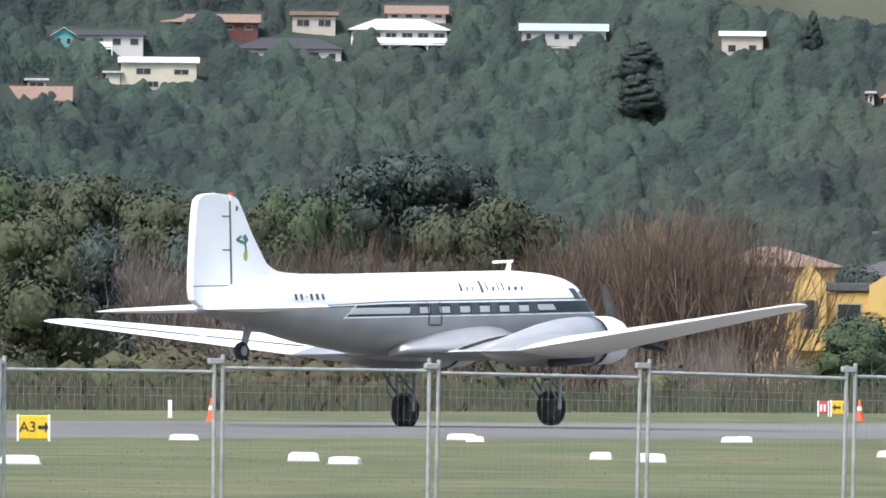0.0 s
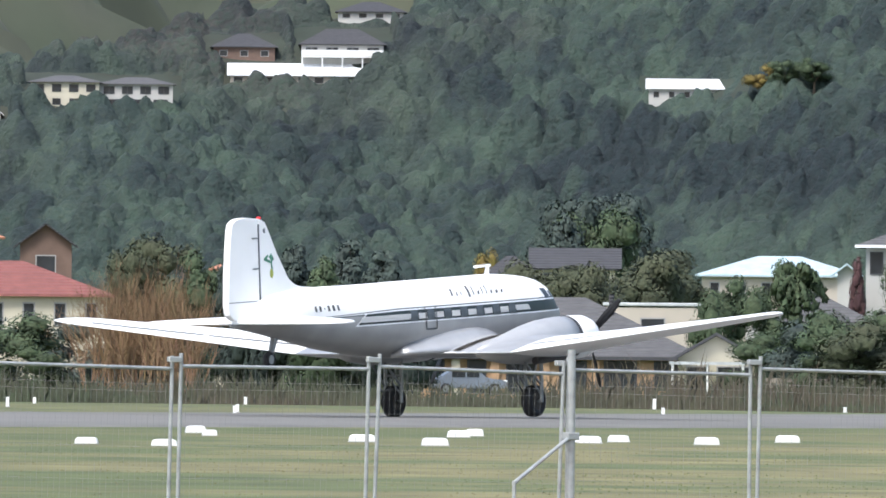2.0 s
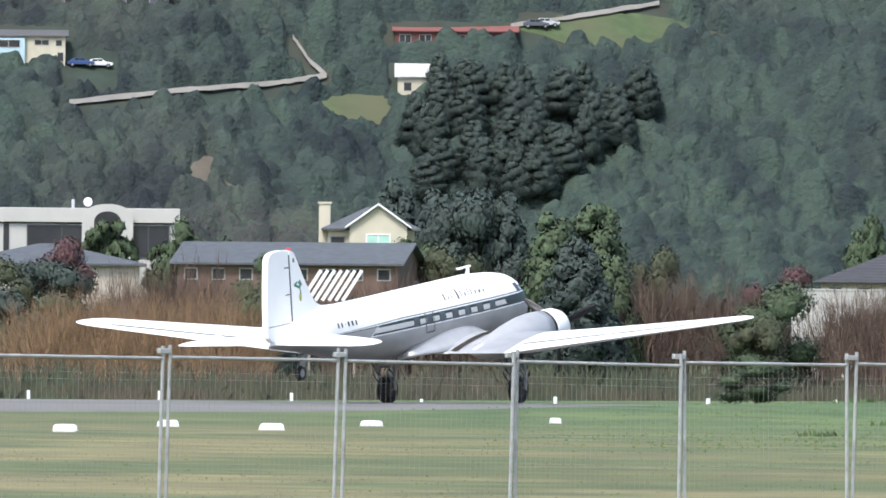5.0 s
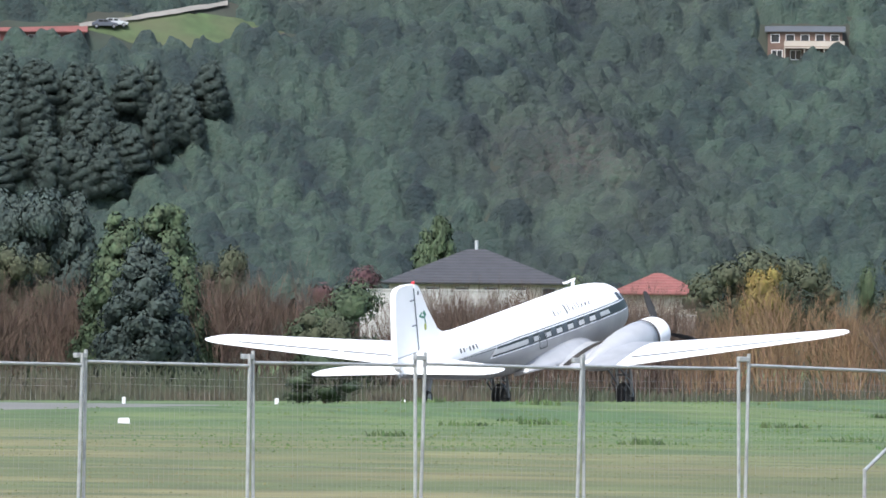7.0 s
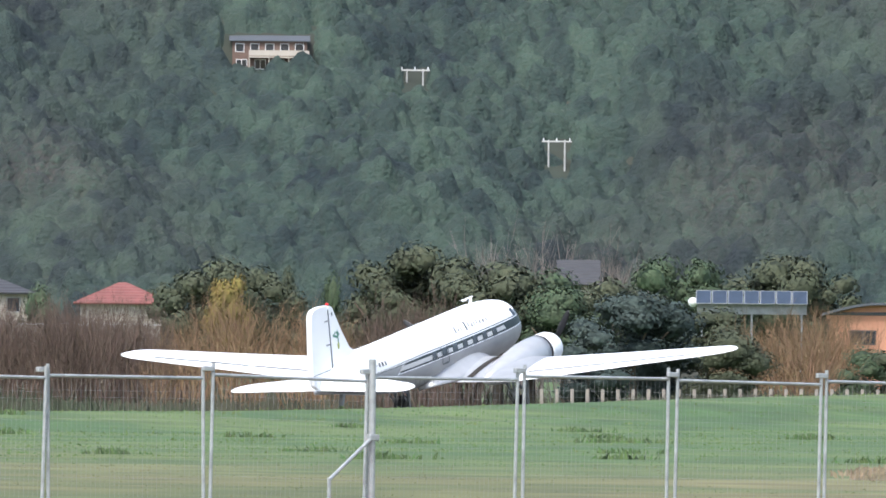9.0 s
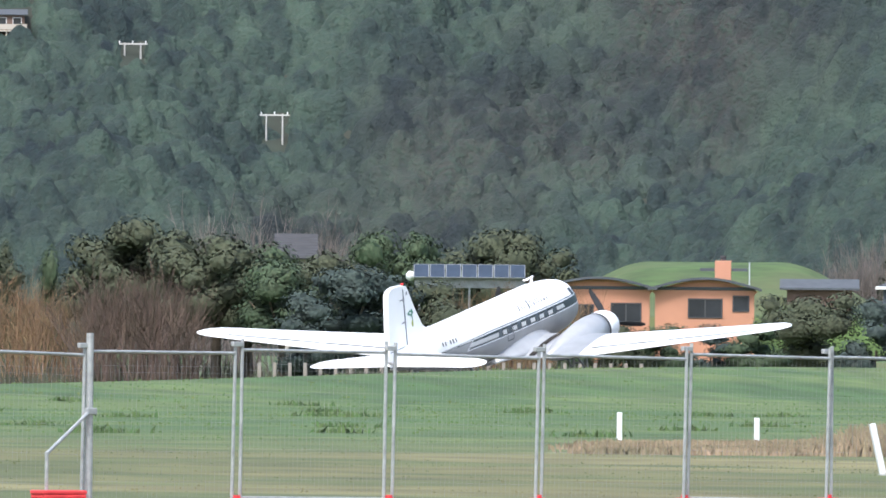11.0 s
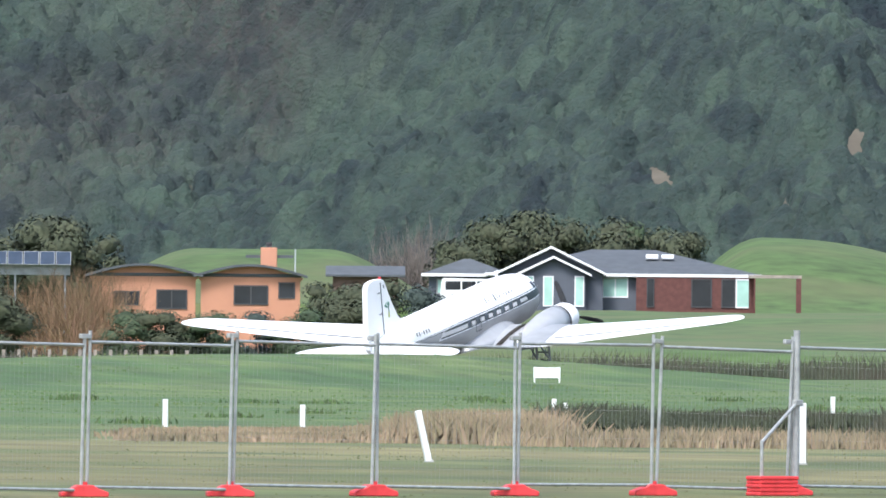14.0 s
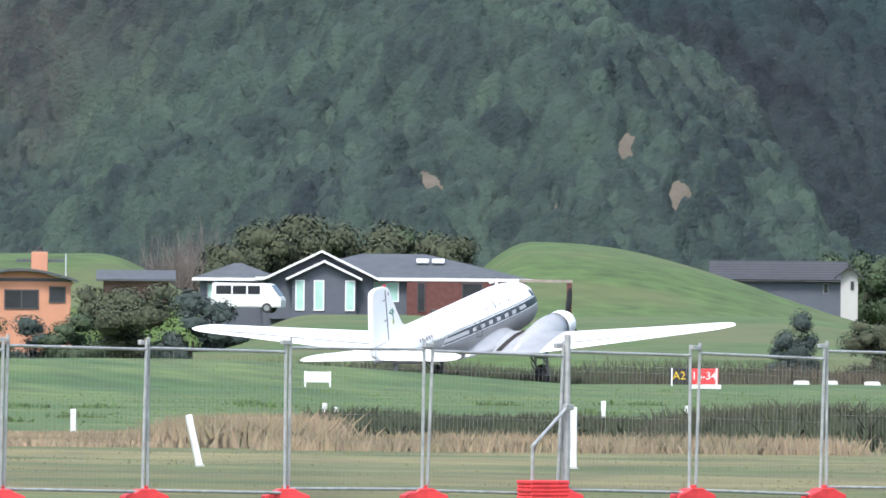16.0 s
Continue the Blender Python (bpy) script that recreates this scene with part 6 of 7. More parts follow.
def tree(kind, b, d, e_top, width, mat_name="leaf", z0=None, name="tree"):
    """plant a tree whose top stands at elevation e_top; width in metres"""
    mats = {"leaf": (LEAF, "dark green evergreen"), "dark": (LEAF_DARK, "very dark green"), "olive": (LEAF_OLIVE, "dull olive green"), "gold": (LEAF_GOLD, "golden yellow"), "red": (LEAF_RED, "dark purple")}
    kinds = {"round": "broad-crowned tree", "conifer": "ragged conifer", "shrub": "dense shrub", "flat": "flat-topped tree", "palm": "palm tree"}
    p = at(b, d)
    zg = ground(p.x, p.y) if z0 is None else z0
    hgt = 2.1 + d * e_top / 1000 - zg
    rng = random.Random(int(b * 100) + int(d))
    key = (kind, mat_name, rng.randrange(3 if mat_name in ("leaf", "olive") else 2))
    m = pose(p.x, p.y, zg, 0, 0, rng.uniform(0, 360))
    if key not in STOCK:
        nm = {"conifer": "conifer", "shrub": "shrub", "palm": "palm"}.get(kind, "tree")
        STOCK[key] = make_tree(nm, mats[mat_name][1] + " " + kinds[kind] + " near the houses", kind, mats[mat_name][0], len(STOCK) + 11, "shrub" if kind == "shrub" else "tree")
        ob = STOCK[key]
        ob.matrix_basis = m
    else:
        ob = copy_thing(STOCK[key], m)
    ob.scale = (width / 8, width / 8, hgt / 10)
    return ob


def bare_bush(seed):
    """a leafless bush one unit high: stems that fork three times, as vertex, face and height arrays"""
    rng = random.Random(seed)
    vs, fs = [], []
    stack = [(Vector((rng.gauss(0, 0.05), rng.gauss(0, 0.05), 0)), Vector((rng.gauss(0, 0.33), rng.gauss(0, 0.33), 1)), 0.36, 0) for _ in range(6)]
    while stack:
        q, dv, ln, lv = stack.pop()
        e = q + dv.normalized() * ln * rng.uniform(0.75, 1.15)
        r = (0.007, 0.0042, 0.0027, 0.0018)[lv]
        k = len(vs)
        sx = Vector((rng.uniform(-1, 1), rng.uniform(-1, 1), 0)).normalized() * r
        sy = Vector((-sx.y, sx.x, 0))
        if lv < 2:
            vs += [q + sx, q - sx * 0.5 + sy * 0.8, q - sx * 0.5 - sy * 0.8, e + sx * 0.6, e - sx * 0.6]
            fs += [(k, k + 1, k + 4), (k, k + 4, k + 3), (k + 1, k + 2, k + 4), (k + 2, k, k + 3), (k + 2, k + 3, k + 4)]
        else:
            vs += [q + sx, q - sx, e]
            fs.append((k, k + 1, k + 2))
        if lv < 3:
            for _ in range(3):
                stack.append((q + (e - q) * rng.uniform(0.45, 1.0), dv.normalized() + Vector((rng.gauss(0, 0.36), rng.gauss(0, 0.36), rng.gauss(0, 0.2))), ln * 0.74, lv + 1))
    pts = np.array([tuple(v) for v in vs])
    pts[:, 2] /= np.quantile(pts[:, 2], 0.985)
    return pts, np.array(fs)


BUSHES = [bare_bush(i) for i in range(6)]


def twigs(name, label, b0, b1, d, depth, e_lo, e_hi, mat, density=26, spread=0.28, z0=None):
    """a thicket of bare forking bushes in one mass"""
    rng = random.Random(int(b0 * 10) + int(d))
    w = (b1 - b0) / 1000 * d
    vs, fs, count = [], [], 0
    for _ in range(int(w * density * 0.13)):
        f = rng.random()
        dd = d + rng.uniform(0, depth)
        b = b0 + (b1 - b0) * f
        p = at(b, dd)
        zg = ground(p.x, p.y) if z0 is None else z0
        edge = min(1, 5 * min(f, 1 - f) + 0.5)
        n = 0.72 + 0.35 * noise.noise(Vector((p.x * 0.16, p.y * 0.16, 2.0))) + 0.16 * noise.noise(Vector((p.x * 0.5, p.y * 0.5, 5.0)))
        top = max(0.5, (2.1 + dd * (e_lo + (e_hi - e_lo) * n) / 1000 - zg) * edge * rng.uniform(0.72, 1.04))
        pts, tri = BUSHES[rng.randrange(6)]
        a, wide = rng.uniform(0, math.tau), top * rng.uniform(0.75, 1.1) * (0.8 + spread)
        c, si = math.cos(a) * wide, math.sin(a) * wide
        vs.append(np.stack([p.x + pts[:, 0] * c - pts[:, 1] * si, p.y + pts[:, 0] * si + pts[:, 1] * c, zg + pts[:, 2] * top], 1))
        fs.append(tri + count)
        count += len(pts)
    vs, fs = np.concatenate(vs), np.concatenate(fs)
    me = bpy.data.meshes.new(name)
    me.vertices.add(len(vs))
    me.vertices.foreach_set("co", vs.ravel().astype(np.float32))
    me.loops.add(fs.size)
    me.loops.foreach_set("vertex_index", fs.ravel().astype(np.int32))
    me.polygons.add(len(fs))
    me.polygons.foreach_set("loop_start", np.arange(0, fs.size, 3, dtype=np.int32))
    me.materials.append(mat)
    me.update(calc_edges=True)
    tagged(new(name, me), label, "thicket", kind="stuff")


def scrub(name, label, path, width, height, mat, density, size=0.32, seed=1):
    """low rough growth along a path of points: leaf sprays in low lumps"""
    rng = random.Random(seed)
    lumps = []
    for a, c in zip(path, path[1:]):
        ln = (c - a).length
        for _ in range(int(ln * density)):
            p = a + (c - a) * rng.random() + Vector((rng.uniform(-1, 1), rng.uniform(-1, 1), 0)) * width
            h = height * (0.55 + 0.6 * max(0, 0.5 + noise.noise(Vector((p.x * 0.08, p.y * 0.08, 7.0))))) * rng.uniform(0.6, 1.1)
            r = h * 0.55
            lumps.append(((p.x, p.y, ground(p.x, p.y) + h * 0.42), r))
    vs, fs = core_blobs(rng, lumps, 0.66, 0.9)
    v2, f2 = leaf_cloud(rng, lumps, 6.5 / size ** 1.6 / 3, size, 0.95)
    k = len(vs)
    tagged(new(name, mesh(name, vs + v2, fs + [tuple(i + k for i in f) for f in f2], mat)), label, "scrub", kind="stuff")


def field(u, v):
    return START + HEAD * u + SIDE * v


def plant():
    # group by the first seconds of the pan
    for x, y, w, k, m, d in ((20, 285, 9, "round", "olive", 830), (120, 300, 9, "round", "olive", 800), (215, 312, 8, "round", "olive", 820), (300, 330, 8, "round", "olive", 790),
                             (-60, 300, 9, "round", "leaf", 810), (60, 360, 8, "shrub", "olive", 760), (400, 350, 7, "round", "olive", 840), (165, 395, 7, "shrub", "dark", 770),
                             (470, 360, 7, "round", "olive", 850), (545, 330, 7, "round", "leaf", 900), (340, 400, 6, "shrub", "dark", 780),
                             (670, 268, 13, "flat", "dark", 1120), (790, 265, 13, "flat", "dark", 1130), (730, 275, 12, "flat", "dark", 1125),
                             (860, 335, 8, "round", "olive", 900), (930, 350, 7, "round", "olive", 930), (800, 360, 7, "round", "olive", 890),
                             (1500, 555, 5, "shrub", "leaf", 760), (1560, 540, 6, "shrub", "leaf", 770), (1530, 480, 5, "round", "dark", 1050)):
        tree(k, -29.57 + x / 26.5, d, 7.15 + (441 - y) / 26.5, w, m)
    twigs("bare_willows", "brown leafless willow thicket", -11.45, 8.55, 800, 12, 6.08, 9.67, TWIG, 34)
    twigs("bare_willows", "brown leafless willow thicket", 6.66, 23.27, 790, 14, 7.76, 10.71, TWIG, 40)
    twigs("bare_willows", "pinkish brown leafless thicket", -30.32, -9.94, 770, 10, 4.03, 8.56, TWIG_GREY, 22)
    twigs("tan_willow", "tan leafless willow tops", 11.94, 16.85, 830, 6, 8.13, 10.96, TWIG_TAN, 40)
    twigs("low_brush", "pale leafless brush", 11.19, 24.77, 700, 10, -0.15, 2.87, TWIG_GREY, 24)
    # before the yellow house and on to the conifers
    for x, y, w, k, m, d in ((150, 540, 6, "shrub", "leaf", 790), (230, 555, 6, "shrub", "dark", 770), (310, 545, 6, "shrub", "leaf", 800), (400, 560, 6, "shrub", "leaf", 780), (480, 540, 6, "shrub", "dark", 790),
                             (90, 560, 5, "shrub", "leaf", 760), (560, 560, 6, "shrub", "leaf", 780), (640, 570, 6, "shrub", "dark", 790), (730, 580, 6, "shrub", "dark", 780), (820, 570, 6, "shrub", "leaf", 790),
                             (135, 458, 6, "round", "dark", 960), (800, 420, 7, "round", "olive", 1020), (745, 445, 5, "round", "olive", 1010), (860, 450, 6, "round", "leaf", 1000),
                             (920, 450, 4, "conifer", "dark", 880), (960, 425, 4.5, "conifer", "dark", 870), (1030, 440, 5, "conifer", "dark", 860), (1085, 460, 5, "conifer", "leaf", 850), (1130, 430, 6, "conifer", "dark", 858), (1190, 450, 6, "conifer", "dark", 850), (1225, 500, 5, "conifer", "dark", 845),
                             (1495, 490, 7, "round", "olive", 990), (1540, 470, 7, "round", "olive", 1000), (1390, 440, 4, "round", "gold", 1200), (1510, 385, 8, "conifer", "dark", 1150)):
        tree(k, 23.16 + x / 26.5, d, 7.19 + (441 - y) / 26.5, w, m)
    for x, y, w, k, m, d in ((600, 372, 8, "round", "dark", 1180), (700, 378, 8, "conifer", "dark", 1180), (650, 385, 8, "round", "leaf", 1170), (540, 482, 7, "round", "olive", 1000), (620, 490, 7, "round", "olive", 990), (730, 470, 7, "round", "olive", 1010)):
        tree(k, 57.94 + x / 26.5, d, 8.05 + (441 - y) / 26.5, w, m)
    for x, y, w, k, m, d in ((35, 478, 6, "round", "olive", 985), (160, 450, 9, "round", "olive", 1030), (270, 500, 5, "round", "leaf", 960), (250, 520, 4, "shrub", "leaf", 955), (345, 515, 4, "shrub", "leaf", 950), (375, 470, 5, "round", "leaf", 1000),
                             (405, 480, 4, "palm", "leaf", 940), (655, 452, 4, "palm", "leaf", 960), (510, 466, 2.2, "conifer", "red", 970), (450, 570, 6, "shrub", "leaf", 930), (1110, 455, 6, "round", "red", 960), (1200, 430, 5, "palm", "leaf", 1080), (1320, 445, 5, "palm", "leaf", 1080), (1360, 415, 6, "round", "leaf", 1090), (1400, 450, 6, "round", "leaf", 1080),
                             (940, 458, 4, "round", "olive", 1080), (60, 355, 9, "round", "dark", 1220), (110, 365, 8, "conifer", "dark", 1210), (10, 370, 9, "conifer", "dark", 1210), (780, 385, 7, "round", "leaf", 1200), (840, 400, 7, "round", "leaf", 1200),
                             (690, 560, 6, "shrub", "leaf", 800), (620, 600, 5, "shrub", "dark", 790), (1500, 540, 6, "shrub", "leaf", 800), (1540, 560, 5, "shrub", "dark", 795)):
        tree(k, 80.48 + x / 26.5, d, 7.72 + (441 - y) / 26.5, w, m)
    for x, y, w, k, m, d in ((1060, 570, 6, "shrub", "leaf", 800), (1130, 585, 6, "shrub", "olive", 795), (1190, 560, 6, "shrub", "leaf", 805), (1250, 580, 6, "shrub", "dark", 795), (1310, 590, 6, "shrub", "olive", 800), (1380, 580, 6, "shrub", "leaf", 800), (1440, 560, 6, "shrub", "dark", 805), (1500, 545, 6, "shrub", "olive", 800), (1560, 555, 6, "shrub", "leaf", 800),
                             (1000, 590, 5, "shrub", "dark", 820), (1620, 550, 6, "shrub", "dark", 800), (1680, 560, 6, "shrub", "olive", 800), (1450, 500, 6, "round", "leaf", 900), (1530, 505, 6, "round", "olive", 900), (1240, 520, 5, "round", "leaf", 930), (930, 610, 5, "shrub", "leaf", 830), (1600, 500, 6, "round", "olive", 900), (1700, 505, 6, "round", "dark", 900)):
        tree(k, 57.94 + x / 26.5, d, 8.22 + (441 - y) / 26.5, w, m)
    twigs("bare_willows", "tan leafless willow thicket", 48.0, 55.5, 770, 8, 3.6, 6.9, TWIG_TAN, 46)
    twigs("bare_poplars", "grey leafless saplings", 106.52, 111.42, 830, 6, 1.7, 6.6, TWIG_GREY, 14)
    twigs("bare_willows", "tan leafless willow thicket", 119.73, 136.33, 790, 10, 1.49, 4.7, TWIG_TAN, 40)
    twigs("bare_willows", "brown leafless willow thicket", 123.88, 134.45, 815, 12, 4.05, 6.13, TWIG, 44)
    twigs("bare_willows", "tan leafless willow thicket", 117.1, 136.72, 780, 10, 0.72, 3.74, TWIG_TAN, 42)
    twigs("bare_willows", "brown leafless willow thicket", 133.7, 154.83, 800, 10, 3.3, 5.6, TWIG, 50)
    twigs("bare_willows", "brown leafless willow thicket", 158.61, 169.17, 800, 10, 2.95, 6.34, TWIG, 40)
    twigs("bare_willows", "reddish brown leafless willow thicket", 171.44, 195.17, 800, 10, 2.7, 4.97, TWIG, 44)
    for x, y, w, k, m, d in ((700, 318, 8, "conifer", "dark", 1150), (770, 335, 8, "conifer", "dark", 1150), (830, 330, 9, "round", "dark", 1140), (890, 340, 8, "conifer", "dark", 1140), (740, 420, 6, "round", "leaf", 1050), (800, 430, 6, "round", "olive", 1040),
                             (980, 375, 7, "conifer", "leaf", 800), (1050, 358, 8, "conifer", "leaf", 805), (1020, 420, 7, "conifer", "dark", 795), (1080, 450, 5, "conifer", "leaf", 800), (1360, 480, 6, "shrub", "leaf", 800), (1335, 540, 4, "shrub", "olive", 790),
                             (1520, 400, 6, "conifer", "leaf", 1100), (470, 450, 5, "round", "leaf", 1000), (1340, 620, 4, "shrub", "leaf", 700), (1170, 430, 6, "round", "olive", 1100), (1380, 465, 6, "round", "red", 1060)):
        tree(k, 118.61 + x / 26.5, d, 6.58 + (441 - y) / 26.5, w, m)
    for x, y, w, k, m, d in ((1185, 472, 4, "shrub", "leaf", 1055), (1380, 540, 6, "shrub", "dark", 850), (1440, 530, 7, "shrub", "leaf", 860), (1510, 538, 6, "shrub", "dark", 855), (1215, 565, 5, "shrub", "olive", 840), (1275, 558, 5, "shrub", "leaf", 845), (1140, 600, 5, "shrub", "leaf", 830), (1330, 580, 5, "shrub", "olive", 835)):
        tree(k, 57.94 + x / 26.5, d, 8.25 + (441 - y) / 26.5, w, m)
    # middle of the pan
    for x, y, w, k, m, d in ((590, 425, 9, "round", "olive", 960), (660, 440, 8, "round", "olive", 970), (535, 450, 7, "round", "olive", 965), (608, 452, 4, "round", "gold", 930), (718, 432, 2.5, "shrub", "olive", 1020), (805, 442, 2.5, "shrub", "leaf", 1020),
                             (900, 410, 8, "round", "olive", 850), (960, 395, 9, "round", "olive", 845), (1020, 420, 8, "round", "olive", 850), (1090, 425, 9, "round", "olive", 840), (1150, 440, 8, "round", "leaf", 845), (1210, 470, 7, "round", "leaf", 835), (1290, 455, 8, "round", "olive", 840), (1330, 480, 8, "round", "dark", 830),
                             (1410, 412, 7, "round", "leaf", 950), (1470, 420, 8, "round", "leaf", 960), (1570, 408, 10, "round", "olive", 1030), (1640, 415, 9, "round", "olive", 1030), (1450, 505, 7, "round", "olive", 850), (1400, 520, 6, "shrub", "dark", 835), (1250, 520, 6, "shrub", "dark", 825), (1490, 540, 6, "shrub", "olive", 830),
                             (280, 470, 4, "shrub", "leaf", 980), (40, 375, 5, "conifer", "leaf", 1090)):
        tree(k, 175.32 + x / 26.5, d, 6.55 + (441 - y) / 26.5, w, m)
    twigs("bare_willows", "brown leafless willow thicket", 173.81, 196.45, 810, 10, 2.61, 4.87, TWIG, 44)
    twigs("bare_willows", "tan leafless willow thicket", 193.43, 207.77, 800, 10, 1.97, 5.37, TWIG_TAN, 34)
    twigs("bare_willows", "brown leafless willow thicket", 207.02, 215.32, 790, 10, 2.45, 5.28, TWIG, 40)
    twigs("bare_poplars", "grey leafless tree tops", 212.3, 225.51, 1150, 8, 7.24, 9.12, TWIG_GREY, 16)
    twigs("bare_willows", "pale tan willow", 231.53, 238.7, 835, 8, 1.24, 4.26, TWIG_TAN, 34, 0.4)
    twigs("bare_tree_tops", "reddish leafless trees behind the houses", 257.57, 262.66, 1120, 8, 5.24, 7.5, TWIG_GREY, 40)
    # near the orange and the dark house
    for x, y, w, k, m, d in ((210, 590, 7, "shrub", "dark", 860), (400, 585, 5, "shrub", "leaf", 880), (470, 590, 5, "shrub", "olive", 880), (560, 590, 5, "shrub", "leaf", 880), (640, 590, 5, "shrub", "dark", 880), (720, 585, 5, "shrub", "leaf", 880),
                             (770, 535, 6, "shrub", "olive", 900), (850, 530, 7, "shrub", "olive", 895), (930, 540, 6, "shrub", "dark", 890), (980, 560, 5, "shrub", "dark", 890), (1010, 460, 7, "round", "olive", 1060), (1080, 420, 9, "round", "olive", 1080), (1140, 405, 10, "round", "olive", 1085), (1200, 425, 9, "round", "olive", 1080), (1260, 430, 9, "round", "leaf", 1085), (1310, 420, 9, "round", "olive", 1085), (1365, 440, 8, "round", "olive", 1080)):
        tree(k, 225.49 + x / 26.5, d, 7.08 + (441 - y) / 26.5, w, m)
    for x, y, w, k, m, d in ((1420, 545, 3, "shrub", "dark", 800), (1390, 580, 3, "shrub", "dark", 780), (1545, 560, 4, "shrub", "olive", 790), (1530, 440, 7, "round", "leaf", 1150), (1600, 450, 8, "round", "leaf", 1150), (1480, 445, 6, "round", "leaf", 1180)):
        tree(k, 247.69 + x / 26.5, d, 6.15 + (441 - y) / 26.5, w, m)
    scrub("green_bank", "rank green growth on the bank", [at(b, 690) for b in (-32, -20, -8, 0, 6)], 9, 3.4, BANK, 5, 0.3, 5)


plant()


# ---- green mounds behind the last houses ----
def mound(label, b0, b1, d, e_top, e_base, depth, mat, skew=0.0, fall=0.66):
    bs, n = np.linspace(b0, b1, 60), 24
    vs, fs = [], []
    for i in range(n):
        f = i / (n - 1)
        dd = d + depth * f
        for b in bs:
            g = (b - b0) / (b1 - b0)
            env = smooth(0, 0.34 + skew, g) * smooth(1.0, fall, g)
            p = at(b, dd)
            z = (2.1 + d * e_base / 1000) + (e_top - e_base) / 1000 * d * env * smooth(0, 0.8, f) + 0.25 * fbm(p.x, p.y, 0.06, 3)
            vs.append((p.x, p.y, z if 0 < i else -1.0))
    k = len(bs)
    fs = [(i * k + j, i * k + j + 1, (i + 1) * k + j + 1, (i + 1) * k + j) for i in range(n - 1) for j in range(k - 1)]
    tagged(new("grass_mound", mesh("grass_mound", vs, fs, mat, True)), label, "mound", kind="structure")


mound("smooth green pasture mound behind the house", 273.72, 313.72, 1010, 7.0, 0.02, 90, PASTURE, -0.1, 0.25)
mound("low green mound behind the orange house", 236.06, 263.61, 1015, 5.56, 1.71, 60, PASTURE)
mound("green grass bank before the dark house", 260.59, 319.38, 800, 1.7, -1.32, 175, PASTURE, -0.2)
twigs("dry_bank", "dry brown growth on the bank by the panels", 236.44, 240.59, 975, 5, 3.16, 4.66, TWIG_TAN, 40)


# ---- things on the field ----
def on_field(b, d):
    p = at(b, d)
    p.z = ground(p.x, p.y)
    return p


def marker_block():
    t = thing("edge_marker", "low white painted edge marker lying on the grass", "edge marker", Matrix(), "white edge markers")
    bm = bmesh.new()
    prism(bm, [(-0.29, 0.0), (0.29, 0.0), (0.27, 0.13), (0.2, 0.17), (-0.2, 0.17), (-0.27, 0.13)], -0.2, 0.2)
    bmesh.ops.bevel(bm, geom=bm.edges[:], offset=0.02, segments=1, affect="EDGES")
    part("body", bm, TRIM_WHITE, t)
    bm = bmesh.new()
    box(bm, -0.3, -0.22, -0.02, 0.3, 0.22, 0.02)
    part("foot", bm, CONCRETE, t)
    return t


MARKS = [(-9.19, 297.3, 1.0), (-6.43, 290.6, 1.05), (-28.13, 283.0, 1.3), (-17.19, 386.3, 1.3), (1.38, 398.4, 1.4), (2.25, 377.4, 0.8),
         (10.66, 310.0, 0.8), (14.02, 302.9, 1.0), (19.42, 396.3, 0.9), (20.17, 380.5, 0.8), (29.95, 325.5, 0.9), (34.48, 320.1, 1.0),
         (37.65, 397.1, 0.9), (38.4, 378.7, 0.8), (48.33, 338.1, 0.9), (53.53, 332.5, 1.0), (55.61, 386.8, 0.9), (56.55, 374.3, 0.6),
         (66.74, 353.9, 1.0), (71.61, 341.2, 1.0), (73.16, 376.6, 0.9), (74.25, 382.5, 0.8), (81.72, 359.7, 1.0), (81.94, 356.4, 0.9),
         (83.86, 362.1, 0.9), (89.75, 353.8, 1.0), (95.15, 366.0, 1.0), (111.07, 363.0, 1.0), (123.05, 359.9, 0.9), (129.91, 381.2, 0.9),
         (136.86, 372.6, 0.95), (122.98, 355.4, 0.9), (136.83, 370.2, 1.0), (143.51, 392.6, 0.9), (155.78, 415.8, 0.4),
         (297.27, 641.5, 1.0), (301.27, 619.7, 1.0), (303.16, 622.8, 1.0), (305.99, 620.5, 1.1)]


def place_marks():
    rng = random.Random(2)
    first = marker_block()
    for i, (b, d, s) in enumerate(MARKS):
        p = on_field(b, d)
        m = pose(p.x, p.y, p.z, 0, 0, rng.uniform(-12, 12))
        ob = first if i == 0 else copy_thing(first, m)
        ob.matrix_basis = m
        ob.scale = (s, 1, rng.uniform(0.85, 1.1))


place_marks()


def text(parent, words, size, x, z, y, mat, name="lettering"):
    cu = bpy.data.curves.new(name, "FONT")
    cu.body, cu.size, cu.align_x, cu.align_y, cu.extrude = words, size, "CENTER", "CENTER", 0.004
    ob = new(name, cu)
    ob.parent = parent
    ob.matrix_basis = Matrix.Translation((x, y, z)) @ Matrix.Rotation(radians(90), 4, "X")
    cu.materials.append(mat)
    bpy.context.view_layer.update()
    me = bpy.data.meshes.new_from_object(ob.evaluated_get(bpy.context.evaluated_depsgraph_get()))
    bpy.data.objects.remove(ob)
    bpy.data.curves.remove(cu)
    o = new(name, me)
    o.parent = parent
    o.matrix_basis = Matrix.Translation((x, y, z)) @ Matrix.Rotation(radians(90), 4, "X")
    return o


def arrow(parent, x, z, y, w, mat, way=1):
    bm = bmesh.new()
    pts = [(-w, -0.04), (w * 0.3, -0.04), (w * 0.3, -0.14), (w, 0), (w * 0.3, 0.14), (w * 0.3, 0.04), (-w, 0.04)]
    prism(bm, [(x + way * p, z + q) for p, q in pts], y - 0.004, y + 0.004)
    part("arrow", bm, mat, parent)


